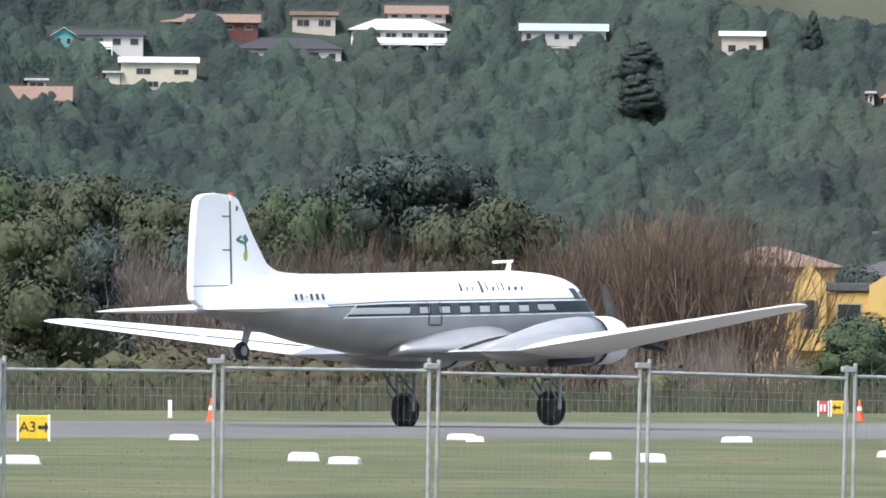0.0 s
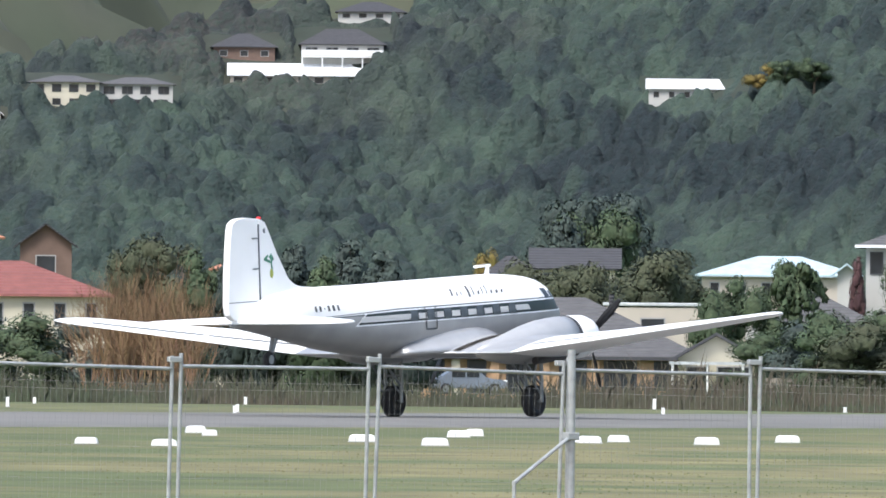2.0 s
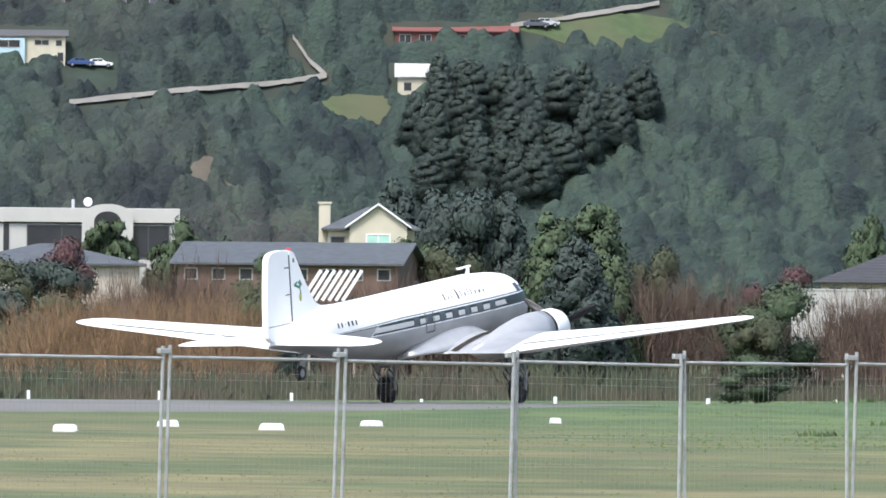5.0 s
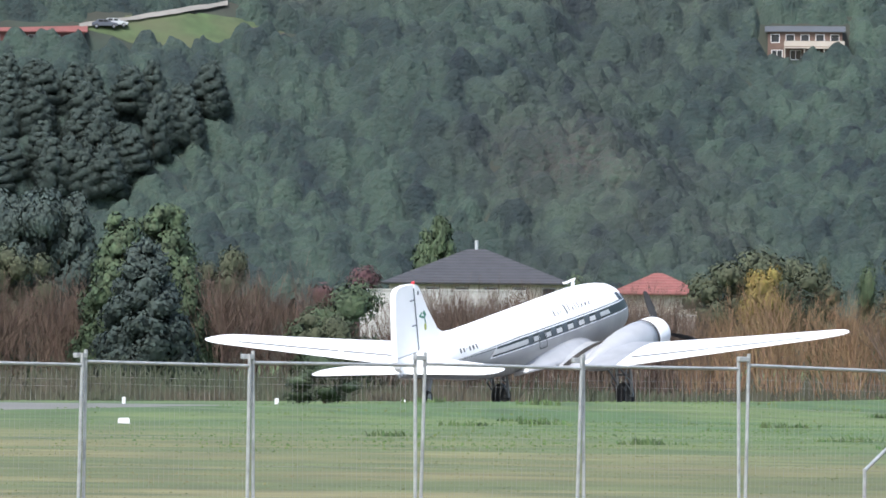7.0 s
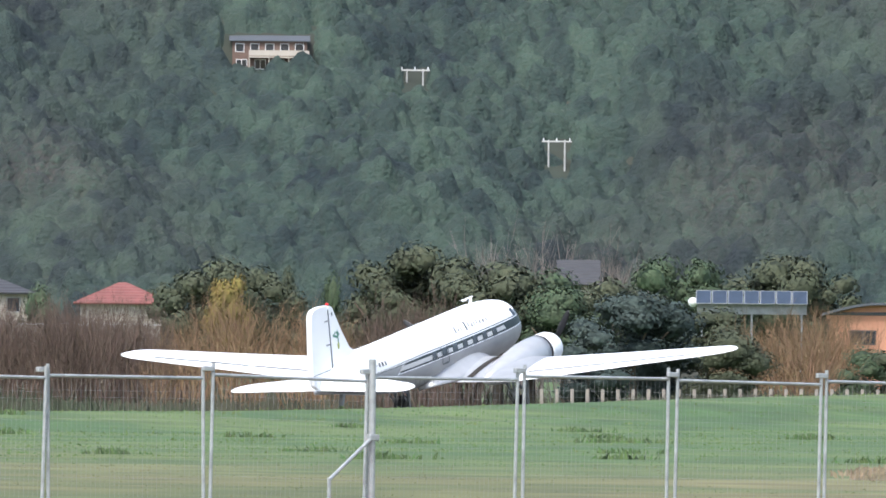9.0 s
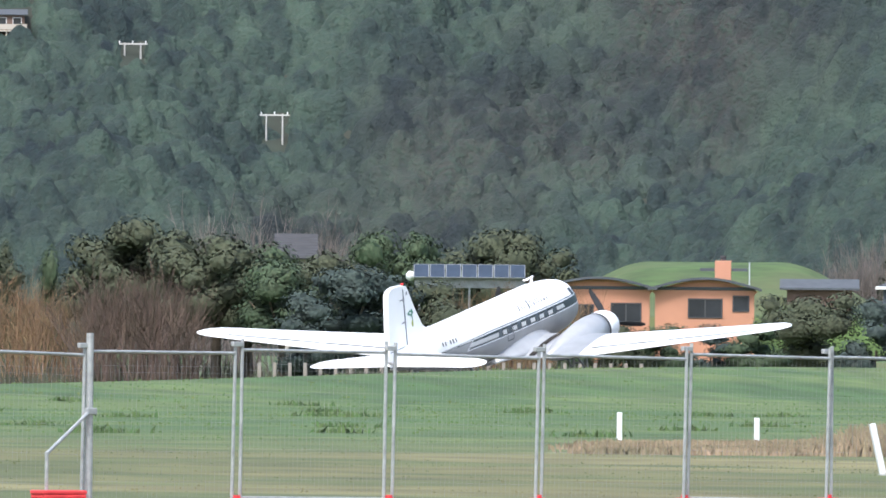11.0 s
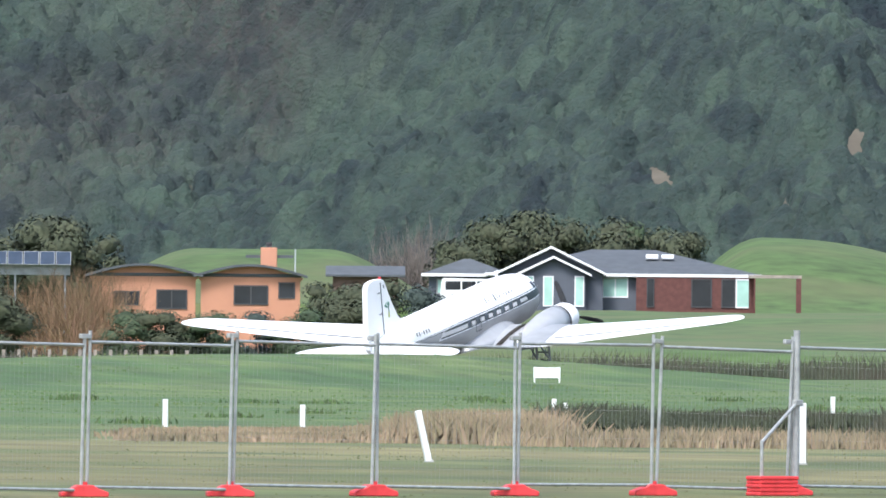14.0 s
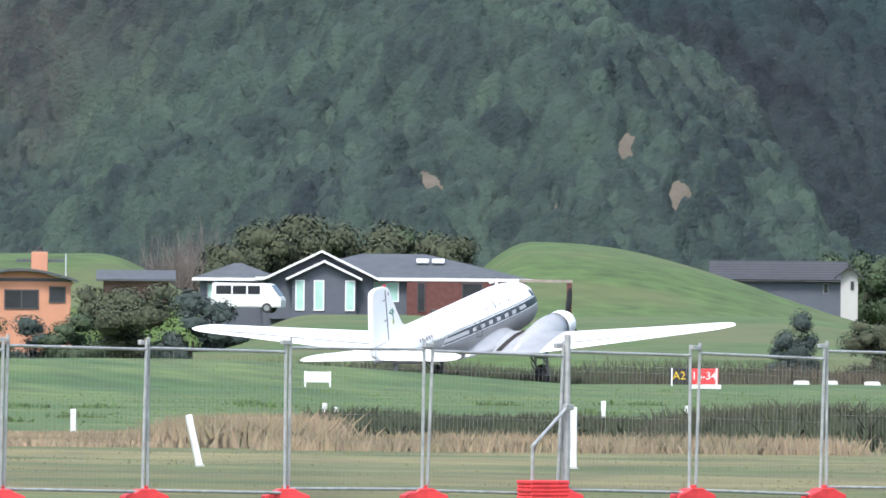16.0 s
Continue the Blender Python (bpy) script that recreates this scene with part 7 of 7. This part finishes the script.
def board(name, label, b, d, w, h, lift, face, turn=0.0, frame=TRIM_WHITE):
    p = on_field(b, d)
    t = thing(name, label, "sign", pose(p.x, p.y, p.z, 0, 0, -math.degrees(b / 1000) + turn))
    bm = bmesh.new()
    box(bm, -w / 2, -0.08, lift, w / 2, 0.08, lift + h, 0.02)
    part("panel", bm, face, t)
    for s in (-1, 1):
        bm = bmesh.new()
        box(bm, s * w * 0.46 - 0.03, -0.1, 0, s * w * 0.46 + 0.03, 0.1, lift + h + 0.02, 0.01)
        part("leg", bm, frame, t)
    return t


def signs():
    d = 365.1
    t = board("taxiway_sign", "yellow taxiway sign with black letters and an arrow", -27.23, d, 60 / 26500 * d, 0.58, 0.06, YELLOW)
    text(t, "A3", 0.36, -0.14, 0.35, -0.09, BLACK)
    arrow(t, 0.24, 0.35, -0.09, 0.13, BLACK)
    d = 557.5
    t = board("red_sign", "small red airfield sign with white marks", 25.49, d, 0.42, 0.46, 0.12, RED_PLASTIC)
    for i in range(2):
        bm = bmesh.new()
        box(bm, -0.12 + 0.13 * i, -0.092, 0.2, -0.04 + 0.13 * i, -0.082, 0.46)
        part("mark_bar", bm, TRIM_WHITE, t)
    t = board("yellow_sign", "small yellow airfield sign with a black arrow", 26.55, d, 0.66, 0.5, 0.1, YELLOW)
    arrow(t, -0.1, 0.35, -0.09, 0.16, BLACK, -1)
    bm = bmesh.new()
    box(bm, 0.14, -0.092, 0.22, 0.24, -0.082, 0.48)
    part("mark_bar", bm, BLACK, t)
    d = 410.9
    t = board("white_board", "white painted board on legs seen from behind", 40.59, d, 76 / 26500 * d, 0.5, 0.12, TRIM_WHITE)
    d = 551.5
    t = board("yellow_sign", "yellow airfield sign with a black arrow and letter", 117.54, d, 44 / 26500 * d, 0.52, 0.06, YELLOW)
    arrow(t, -0.2, 0.34, -0.09, 0.16, BLACK, -1)
    text(t, "H", 0.36, 0.26, 0.34, -0.09, BLACK)
    d = 600
    t = board("white_board", "white board in the grass", 268.96, 520, 48 / 26500 * 520, 0.38, 0.15, TRIM_WHITE)
    t.location.z = 0.51 - 0.15
    d = 560
    t = board("runway_sign", "black and red runway holding sign", 294.1, d, 86 / 26500 * d, 0.58, 0.08, RED_PLASTIC)
    t.location.z = 0.46 - 0.08
    w = 86 / 26500 * d
    bm = bmesh.new()
    box(bm, -w / 2 - 0.02, -0.095, 0.06, -w / 2 + 0.42 * w, 0.085, 0.68, 0.01)
    part("black_panel", bm, BLACK, t)
    text(t, "A2", 0.42, -w * 0.31, 0.38, -0.10, YELLOW)
    text(t, "16-34", 0.40, w * 0.2, 0.38, -0.09, TRIM_WHITE)
    bm = bmesh.new()
    box(bm, -0.1, -0.2, -0.1, w / 2 + 0.1, 0.2, 0.06, 0.02)
    part("plinth", bm, TRIM_WHITE, t)


signs()


def cone_at(b, d, hgt=0.9):
    p = on_field(b, d)
    c = thing("traffic_cone", "orange traffic cone with a white band", "traffic cone", pose(p.x, p.y, p.z), "traffic cones")
    bm = bmesh.new()
    box(bm, -0.2, -0.2, 0, 0.2, 0.2, 0.05, 0.015)
    part("base", bm, ORANGE_PLASTIC, c)
    bm = bmesh.new()
    rod(bm, (0, 0, 0.05), (0, 0, hgt), 0.15, 0.03, 16)
    part("body", bm, ORANGE_PLASTIC, c)
    bm = bmesh.new()
    rod(bm, (0, 0, hgt * 0.5), (0, 0, hgt * 0.68), 0.098, 0.075, 16)
    part("band", bm, TRIM_WHITE, c)


cone_at(-15.38, 494.1, 0.78)
cone_at(27.91, 538.1, 0.78)


def stake(b, d, hgt, lean=0.0, r=0.05, z=None, tee=False, label="white painted marker stake"):
    p = on_field(b, d)
    s = thing("marker_stake", label, "stake", pose(p.x, p.y, p.z if z is None else z, 0, lean, 0), "marker stakes")
    bm = bmesh.new()
    box(bm, -r, -r, -0.05, r, r, hgt, 0.012)
    part("post", bm, TRIM_WHITE, s)
    bm = bmesh.new()
    box(bm, -r * 1.3, -r * 1.3, -0.05, r * 1.3, r * 1.3, 0.03)
    part("foot", bm, CONCRETE, s)
    return s


for bb, dd, hh, ln in ((243.49, 317.6, 0.62, 0), (252.66, 310.8, 0.56, 0), (261.12, 240.9, 0.85, -13), (269.45, 358.8, 0.52, 0), (270.21, 373.7, 0.35, 0),
                       (286.06, 242.6, 1.0, 0), (288.06, 350.2, 0.66, 0), (293.65, 364.7, 0.5, 0)):
    stake(bb, dd, hh, ln)
for tt in ((120.57, 610.6, 0.42), (129.32, 604.4, 0.45), (138.15, 618.3, 0.42), (146.83, 618.7, 0.25), (155.78, 619.4, 0.4), (166.0, 615.4, 0.4), (174.45, 615.3, 0.4),
           (43.04, 557.3, 0.38), (44.85, 589.3, 0.25), (58.21, 528.6, 0.32), (58.93, 610.8, 0.32), (30.21, 580.4, 0.25), (86.24, 597.5, 0.42), (86.81, 550.9, 0.3),
           (98.96, 604.0, 0.22), (110.65, 615.7, 0.45), (58.39, 547.1, 0.3), (86.22, 596.5, 0.36), (86.82, 555.6, 0.25), (120.59, 631.0, 0.4), (138.14, 632.0, 0.45),
           (155.74, 647.2, 0.3), (165.93, 650.2, 0.3), (174.42, 635.4, 0.35)):
    stake(*tt, 0.0, 0.06, label="short white edge post on the grass")
tp = stake(-18.13, 509.2, 0.62, 0, 0.07, label="white T-shaped post on a base")


def timber_fence():
    d = 800
    t = thing("paling_fence", "grey timber paling fence stepping down a bank", "fence", facing(97.46, d, 0))
    w = 5.9
    for i in range(30):
        x = -w / 2 + w * i / 29
        top = 0.95 - max(0, (x - 0.8)) * 0.42
        bm = bmesh.new()
        box(bm, x - 0.09, -0.02, -0.2, x + 0.09, 0.02, max(0.35, top), 0.006)
        part("paling", bm, TIMBER, t)
    bm = bmesh.new()
    box(bm, -w / 2, 0.021, 0.3, w / 2, 0.07, 0.4)
    part("rail", bm, TIMBER, t)
    # post and wire fence along the far paddock
    for i in range(26):
        b, dd = 219.4 + i * 1.02, 760
        p = on_field(b, dd)
        s = thing("fence_post", "grey weathered timber fence post", "fence post", pose(p.x, p.y, p.z, 0, 0, 0), "paddock fence posts")
        bm = bmesh.new()
        box(bm, -0.08, -0.08, 0, 0.08, 0.08, 1.35, 0.015)
        part("post", bm, TIMBER, s)
        bm = bmesh.new()
        box(bm, -0.07, -0.07, 1.35, 0.07, 0.07, 1.38)
        part("cap", bm, TIMBER, s)
    p = thing("garden_wall", "pale concrete garden wall behind the shrubs", "wall", facing(177.06, 930, 0))
    bm = bmesh.new()
    box(bm, -5.2, -0.1, 0, 5.2, 0.1, 5.82)
    part("wall", bm, CONCRETE, p)
    bm = bmesh.new()
    box(bm, -5.3, -0.15, 5.82, 5.3, 0.15, 5.82 + 0.1)
    part("coping", bm, CONCRETE, p)
    p = thing("garden_wall", "long grey board wall behind the thicket", "wall", facing(188.52, 930, 0))
    bm = bmesh.new()
    box(bm, -5, -0.1, 0, 5, 0.1, 4.37)
    part("wall", bm, TIMBER, p)
    bm = bmesh.new()
    box(bm, -5.1, -0.15, 4.37, 5.1, 0.15, 4.37 + 0.12)
    part("coping", bm, CONCRETE, p)


timber_fence()
yb = thing("yellow_box", "flat yellow marker box in the grass", "edge marker", facing(224.72, 600, 0.31))
bm = bmesh.new()
box(bm, -0.48, -0.2, 0, 0.48, 0.2, 0.16, 0.03)
part("body", bm, YELLOW, yb)
bm = bmesh.new()
box(bm, -0.4, -0.15, -0.5, 0.4, 0.15, 0.0)
part("base", bm, CONCRETE, yb)


# ---- grass, reeds and low scrub before the runway ----
def tufts(name, label, category, spots, mat, height, blades, width, seed, spread=0.25):
    """upright bent blades in small tufts"""
    rng = random.Random(seed)
    vs, fs = [], []
    for p, s in spots:
        zg = ground(p.x, p.y)
        for _ in range(blades):
            o = Vector((p.x + rng.gauss(0, spread), p.y + rng.gauss(0, spread), zg - 0.02))
            h = height * s * rng.uniform(0.5, 1.15)
            a = rng.random() * 6.28
            t = Vector((abs(math.cos(a)), math.sin(a), 0)) * width * rng.uniform(0.6, 1.4)
            bend = Vector((rng.gauss(0, 0.42), rng.gauss(0, 0.42), 0)) * h
            k = len(vs)
            vs += [o - t, o + t, o + bend * 0.4 + t * 0.7 + Vector((0, 0, h * 0.6)), o + bend * 0.4 - t * 0.7 + Vector((0, 0, h * 0.6)), o + bend + Vector((0, 0, h))]
            fs += [(k, k + 1, k + 2, k + 3), (k + 3, k + 2, k + 4)]
    me = mesh(name, vs, fs, mat, True)
    me.normals_split_custom_set_from_vertices([(0.0, -0.35, 0.94)] * len(vs))
    tagged(new(name, me), label, category, kind="stuff")


def cover():
    rng = random.Random(4)
    spots = []
    for _ in range(24000):
        b, d = rng.uniform(140, 312), 300 + 265 * rng.random() ** 0.8
        p = at(b, d)
        lush = smooth(135, 175, b) * smooth(-118, -160, p.dot(SIDE) + 20 * noise.noise(p * 0.03)) * (0.65 + 0.6 * noise.noise(p * 0.09))
        u, v = (p - START).dot(HEAD), (p - START).dot(SIDE)
        if v < 36 or rng.random() > lush * 0.16:
            continue
        spots.append((p, 0.5 + 0.8 * lush))
    tufts("rank_grass", "rank bright green tufted grass", "grass", spots, LUSH, 0.06, 7, 0.045, 21, 1.0)
    # short turf towards the fence
    spots = []
    for _ in range(20000):
        b, d = rng.uniform(-32, 312), 150 + 190 * rng.random() ** 0.7
        p = at(b, d)
        if rng.random() < 0.35 + 0.9 * noise.noise(p * 0.12) + 0.5 * noise.noise(p * 0.6):
            spots.append((p, 0.6 + 0.6 * rng.random()))
    tufts("turf", "short mown olive and straw grass blades", "grass", spots, TURF, 0.035, 6, 0.03, 27, 0.8)
    # darker clumps
    lumps = [at(rng.uniform(170, 300), rng.uniform(330, 480)) for _ in range(40)]
    tufts("grass_clumps", "dark green grass clumps", "grass", [(p + Vector((rng.gauss(0, 0.35), rng.gauss(0, 0.35), 0)), rng.uniform(0.5, 1.1)) for p in lumps for _ in range(7)], LUSH_DARK, 0.2, 9, 0.05, 22, 0.25)
    # dry stubble and reeds
    spots = []
    for _ in range(4300):
        b = rng.uniform(242.1, 268.89)
        f = (b - 242.1) / (268.89 - 242.1)
        d = 280.6 + rng.uniform(0, 22)
        p = at(b, d)
        spots.append((p, (0.28 + 0.2 * noise.noise(p * 0.3)) if f < 0.6 else 0.36 + 0.6 * smooth(0.6, 0.72, f) * (0.8 + 0.5 * noise.noise(p * 0.25))))
    tufts("dry_reeds", "dry straw-coloured reeds and cut grass", "reeds", spots, DRY, 0.62, 8, 0.03, 23, 0.35)
    spots = []
    for _ in range(1500):
        b = rng.uniform(266.55, 304.29)
        spots.append((at(b, 277.7 + rng.uniform(-2, 5)), rng.uniform(0.5, 1.0)))
    tufts("dry_grass", "dry straw-coloured grass fringe", "grass", spots, DRY, 0.4, 7, 0.02, 26, 0.3)
    spots = []
    for _ in range(4200):
        b = rng.uniform(269.38, 294.48)
        p = at(b, 298.5 + rng.uniform(0, 14))
        spots.append((p, 0.7 + 0.6 * noise.noise(p * 0.3)))
    tufts("low_scrub", "dark low bramble scrub in the field", "scrub", spots, SCRUB, 0.62, 9, 0.045, 31, 0.4)
    spots = []
    for _ in range(3200):
        b = rng.uniform(292.97, 315.61)
        p = at(b, 284.0 + rng.uniform(0, 16))
        spots.append((p, 0.7 + 0.8 * noise.noise(p * 0.25)))
    tufts("low_scrub", "brown and green bramble scrub in the field", "scrub", spots, SCRUB, 0.72, 9, 0.045, 32, 0.4)
    # rough weeds along the far side of the runway
    for v0, v1, hh, cnt, seed in ((-76, -90, 0.75, 4200, 41), (-92, -122, 1.6, 5000, 42)):
        spots = []
        for _ in range(cnt):
            u = rng.uniform(-70, 420)
            p = field(u, rng.uniform(v1, v0))
            spots.append((p, max(0.2, 0.7 + 1.0 * noise.noise(p * 0.07) + 0.5 * noise.noise(p * 0.4))))
        tufts("roadside_scrub", "dark weedy scrub along the runway's far edge", "scrub", spots, SCRUB, hh, 11, 0.05, seed, 0.9)
    spots = []
    for _ in range(2500):
        p = at(rng.uniform(225, 315), rng.uniform(735, 775))
        spots.append((p, 0.7 + 0.8 * noise.noise(p * 0.1)))
    tufts("roadside_scrub", "brown and green scrub under the houses", "scrub", spots, SCRUB, 1.3, 11, 0.05, 43, 0.9)
    twigs("field_brush", "upright dark brush in the field", 286.93, 306.55, 282.7, 12, -6.3, -3.28, SCRUB, 10, 0.35)

TURF = material("mown_turf", (0.085, 0.1, 0.033), 0.95, vary=0.3, scale=0.4, second=(0.16, 0.14, 0.065), island=0.2, coords="P", big=0.06)
LUSH_DARK = material("dark_tussock", (0.05, 0.09, 0.027), 0.95, vary=0.3, island=True)
cover()


# ---- bare patches, tracks and pines on the hill ----
def hill_patch(name, label, b, e, w, h, mat, lean=0.0):
    """bare or grassy ground on the slope, edged by the crowns round it"""
    n = 12
    vs, fs = [], []
    for i in range(n + 1):
        f = i / n - 0.5
        k = math.sqrt(max(0.05, 1 - (1.9 * f) ** 2)) * (0.85 + 0.5 * noise.noise(Vector((b, f * 5, 1.0))))
        mid = b + lean * f * w + 0.22 * w * noise.noise(Vector((b, f * 4, 9.0)))
        CLEAR.append((mid, max(0.05, w * 0.42 * k - 0.12), e + h * f - h / n * 0.3, e + h * f + h / n * 0.3))
        for j in range(n + 1):
            bb, ee = mid + w * 0.56 * k * (2 * j / n - 1), e + h * f
            d = on_hill(bb, ee)
            vs.append(at(bb, d, hill(bb, d) + 0.12))
    m = n + 1
    fs = [(i * m + j, i * m + j + 1, (i + 1) * m + j + 1, (i + 1) * m + j) for i in range(n) for j in range(n)]
    tagged(new(name, mesh(name, vs, fs, mat, True)), label, "bare ground", kind="structure")


for bb, ee, ww, hh, ln in ((132.04, 11.53, 2.2, 2.0, 0.3), (133.89, 10.41, 1.6, 0.8, -0.6), (276.44, 10.1, 1.5, 1.9, -0.3), (292.97, 9.33, 2.1, 2.6, 0.0), (289.38, 12.69, 1.3, 2.2, 0.2), (281.04, 8.14, 0.9, 1.1, 0), (284.67, 8.39, 0.7, 1.4, 0.2),
                           (245.0, 9.06, 0.9, 0.7, 0), (236.25, 16.64, 0.5, 0.8, 0), (30.7, 8.24, 6.0, 0.9, 0), (68.44, 7.82, 1.8, 0.9, 0), (165.59, 21.07, 3.4, 0.7, -1.0)):
    hill_patch("bare_patch", "pale bare clay slip in the bush", bb, ee, ww, hh, CLAY, ln)


def hill_track(label, pts, half, mat):
    """a road cut into the hill through (bearing, elevation) places"""
    vs, fs = [], []
    for (b0, e0), (b1, e1) in zip(pts, pts[1:]):
        for k in range(8):
            b, e = b0 + (b1 - b0) * k / 8, e0 + (e1 - e0) * k / 8
            CLEAR.append((b, abs(b1 - b0) / 16 + 0.3, e - 0.75, e + half))
            for s in (-half, half):
                d = on_hill(b, e + s)
                vs.append(at(b, d, hill(b, d) + 0.6))
    fs = [(2 * i, 2 * i + 2, 2 * i + 3, 2 * i + 1) for i in range(len(vs) // 2 - 1)]
    tagged(new("hill_road", mesh("hill_road", vs, fs, mat)), label, "road", kind="structure")


hill_track("pale gravel road climbing the hill", [(123.13, 15.87), (131.06, 16.8), (137.1, 17.31), (140.3, 17.83), (139.17, 18.76), (137.85, 20.64)], 0.17, ROAD_PALE)
hill_track("pale road along the upper hill", [(152.57, 21.26), (157.85, 22.06), (163.13, 23.01)], 0.14, ROAD_PALE)
hill_patch("hill_paddock", "rough grass paddock on the hill", 159.36, 21.02, 12.0, 2.6, HILL_GRASS, 0.0)
hill_patch("hill_paddock", "green paddock below the road", 142.76, 15.78, 7.0, 2.0, HILL_GRASS, 0.0)


def pine_block():
    rng = random.Random(9)
    for _ in range(46):
        x, y = rng.uniform(730, 1180), rng.uniform(110, 290)
        if y > 150 + (1180 - x) * 0.6 or (x > 960 and y < 130) or (x < 760 and y < 160):
            continue
        b, e = 118.61 + x / 26.5, 6.6 + (441 - y - 75) / 26.5
        d = on_hill(b, e)
        tree("conifer", b, d, e + rng.uniform(3.0, 4.4), rng.uniform(7, 10), "dark", hill(b, d))
    for x, y, w in ((1130, 70, 11), (1125, 130, 12), (1435, 15, 4)):
        b, e = -29.57 + x / 26.5, 7.31 + (441 - y) / 26.5
        d = on_hill(b, e - 3)
        tree("conifer", b, d, e, w, "dark", hill(b, d))
    for x, y in ((380, 115), (430, 110), (340, 120)):
        b, e = 80.48 + x / 26.5, 7.58 + (441 - y) / 26.5
        d = on_hill(b, e - 2.6)
        tree("round", b, d, e, 7, "gold" if x < 350 else "leaf", hill(b, d))


pine_block()


hill_forest()


# ---- what moves ----
def motions():
    roll_out = [  # seconds, metres run, heading, nose-up angle, lean to its left wing
        (0.0, 0.00, 38.50, 1.10, 1.20), (0.5, 14.22, 38.46, 1.16, 1.02), (1.0, 29.14, 38.42, 1.42, 0.84), (1.5, 42.66, 38.37, 2.29, 0.71), (2.0, 56.98, 38.33, 2.95, 0.73),
        (2.5, 70.00, 38.29, 3.41, 0.74), (3.0, 83.51, 38.15, 4.47, 0.76), (3.5, 95.63, 38.01, 5.23, 0.73), (4.0, 108.45, 38.06, 6.10, 0.65), (4.5, 119.87, 38.12, 6.56, 0.57),
        (5.0, 132.09, 38.08, 6.82, 0.59), (5.2, 136.71, 38.07, 7.10, 0.59), (6.3, 160.72, 38.33, 9.09, 0.74), (7.3, 181.63, 38.50, 10.19, 0.85), (7.5, 185.65, 38.49, 10.27, 0.85),
        (8.0, 195.70, 38.58, 10.52, 0.80), (8.5, 205.05, 38.66, 10.67, 0.80), (9.0, 214.80, 38.64, 10.72, 0.80), (9.2, 218.50, 38.64, 10.72, 0.79), (10.3, 237.92, 38.54, 10.74, 0.84),
        (11.3, 254.33, 38.45, 10.76, 0.90), (11.5, 257.74, 38.45, 10.76, 0.89), (12.0, 266.14, 38.35, 10.77, 0.87), (12.5, 273.65, 38.25, 10.78, 0.85), (13.0, 281.74, 38.51, 10.75, 0.86),
        (13.5, 288.94, 38.86, 10.73, 0.82), (14.0, 296.43, 39.12, 10.70, 0.78), (14.5, 303.42, 39.28, 10.68, 0.74), (15.0, 310.81, 39.44, 10.65, 0.70), (15.5, 317.41, 39.69, 10.63, 0.66),
        (16.0, 324.80, 39.85, 10.60, 0.67)]
    rows = []
    for t, s, head, up, lean in roll_out:
        p = START + HEAD * (s - OFF)
        rows.append((t, pose(p.x, p.y, -0.01 - 0.23 * smooth(125, 190, s), -lean, -up, 90 - head)))
    walk(PLANE, rows)
    for kind, ob, size in MOVERS:
        rest, angle, turns = ob.matrix_basis.copy(), 0.0, []
        for k in range(0, 481):
            t = k / 30
            if kind == "prop":
                step = 78.0 - 0.9 * t
                turns.append((t, rest @ Matrix.Rotation(radians(angle + 20 * size), 4, "X")))
            else:
                step = min(86.0, math.degrees((29.0 - 0.95 * t) / 30 / size))
                turns.append((t, rest @ Matrix.Rotation(radians(angle), 4, "Y")))
            angle += step
        walk(ob, turns)


motions()
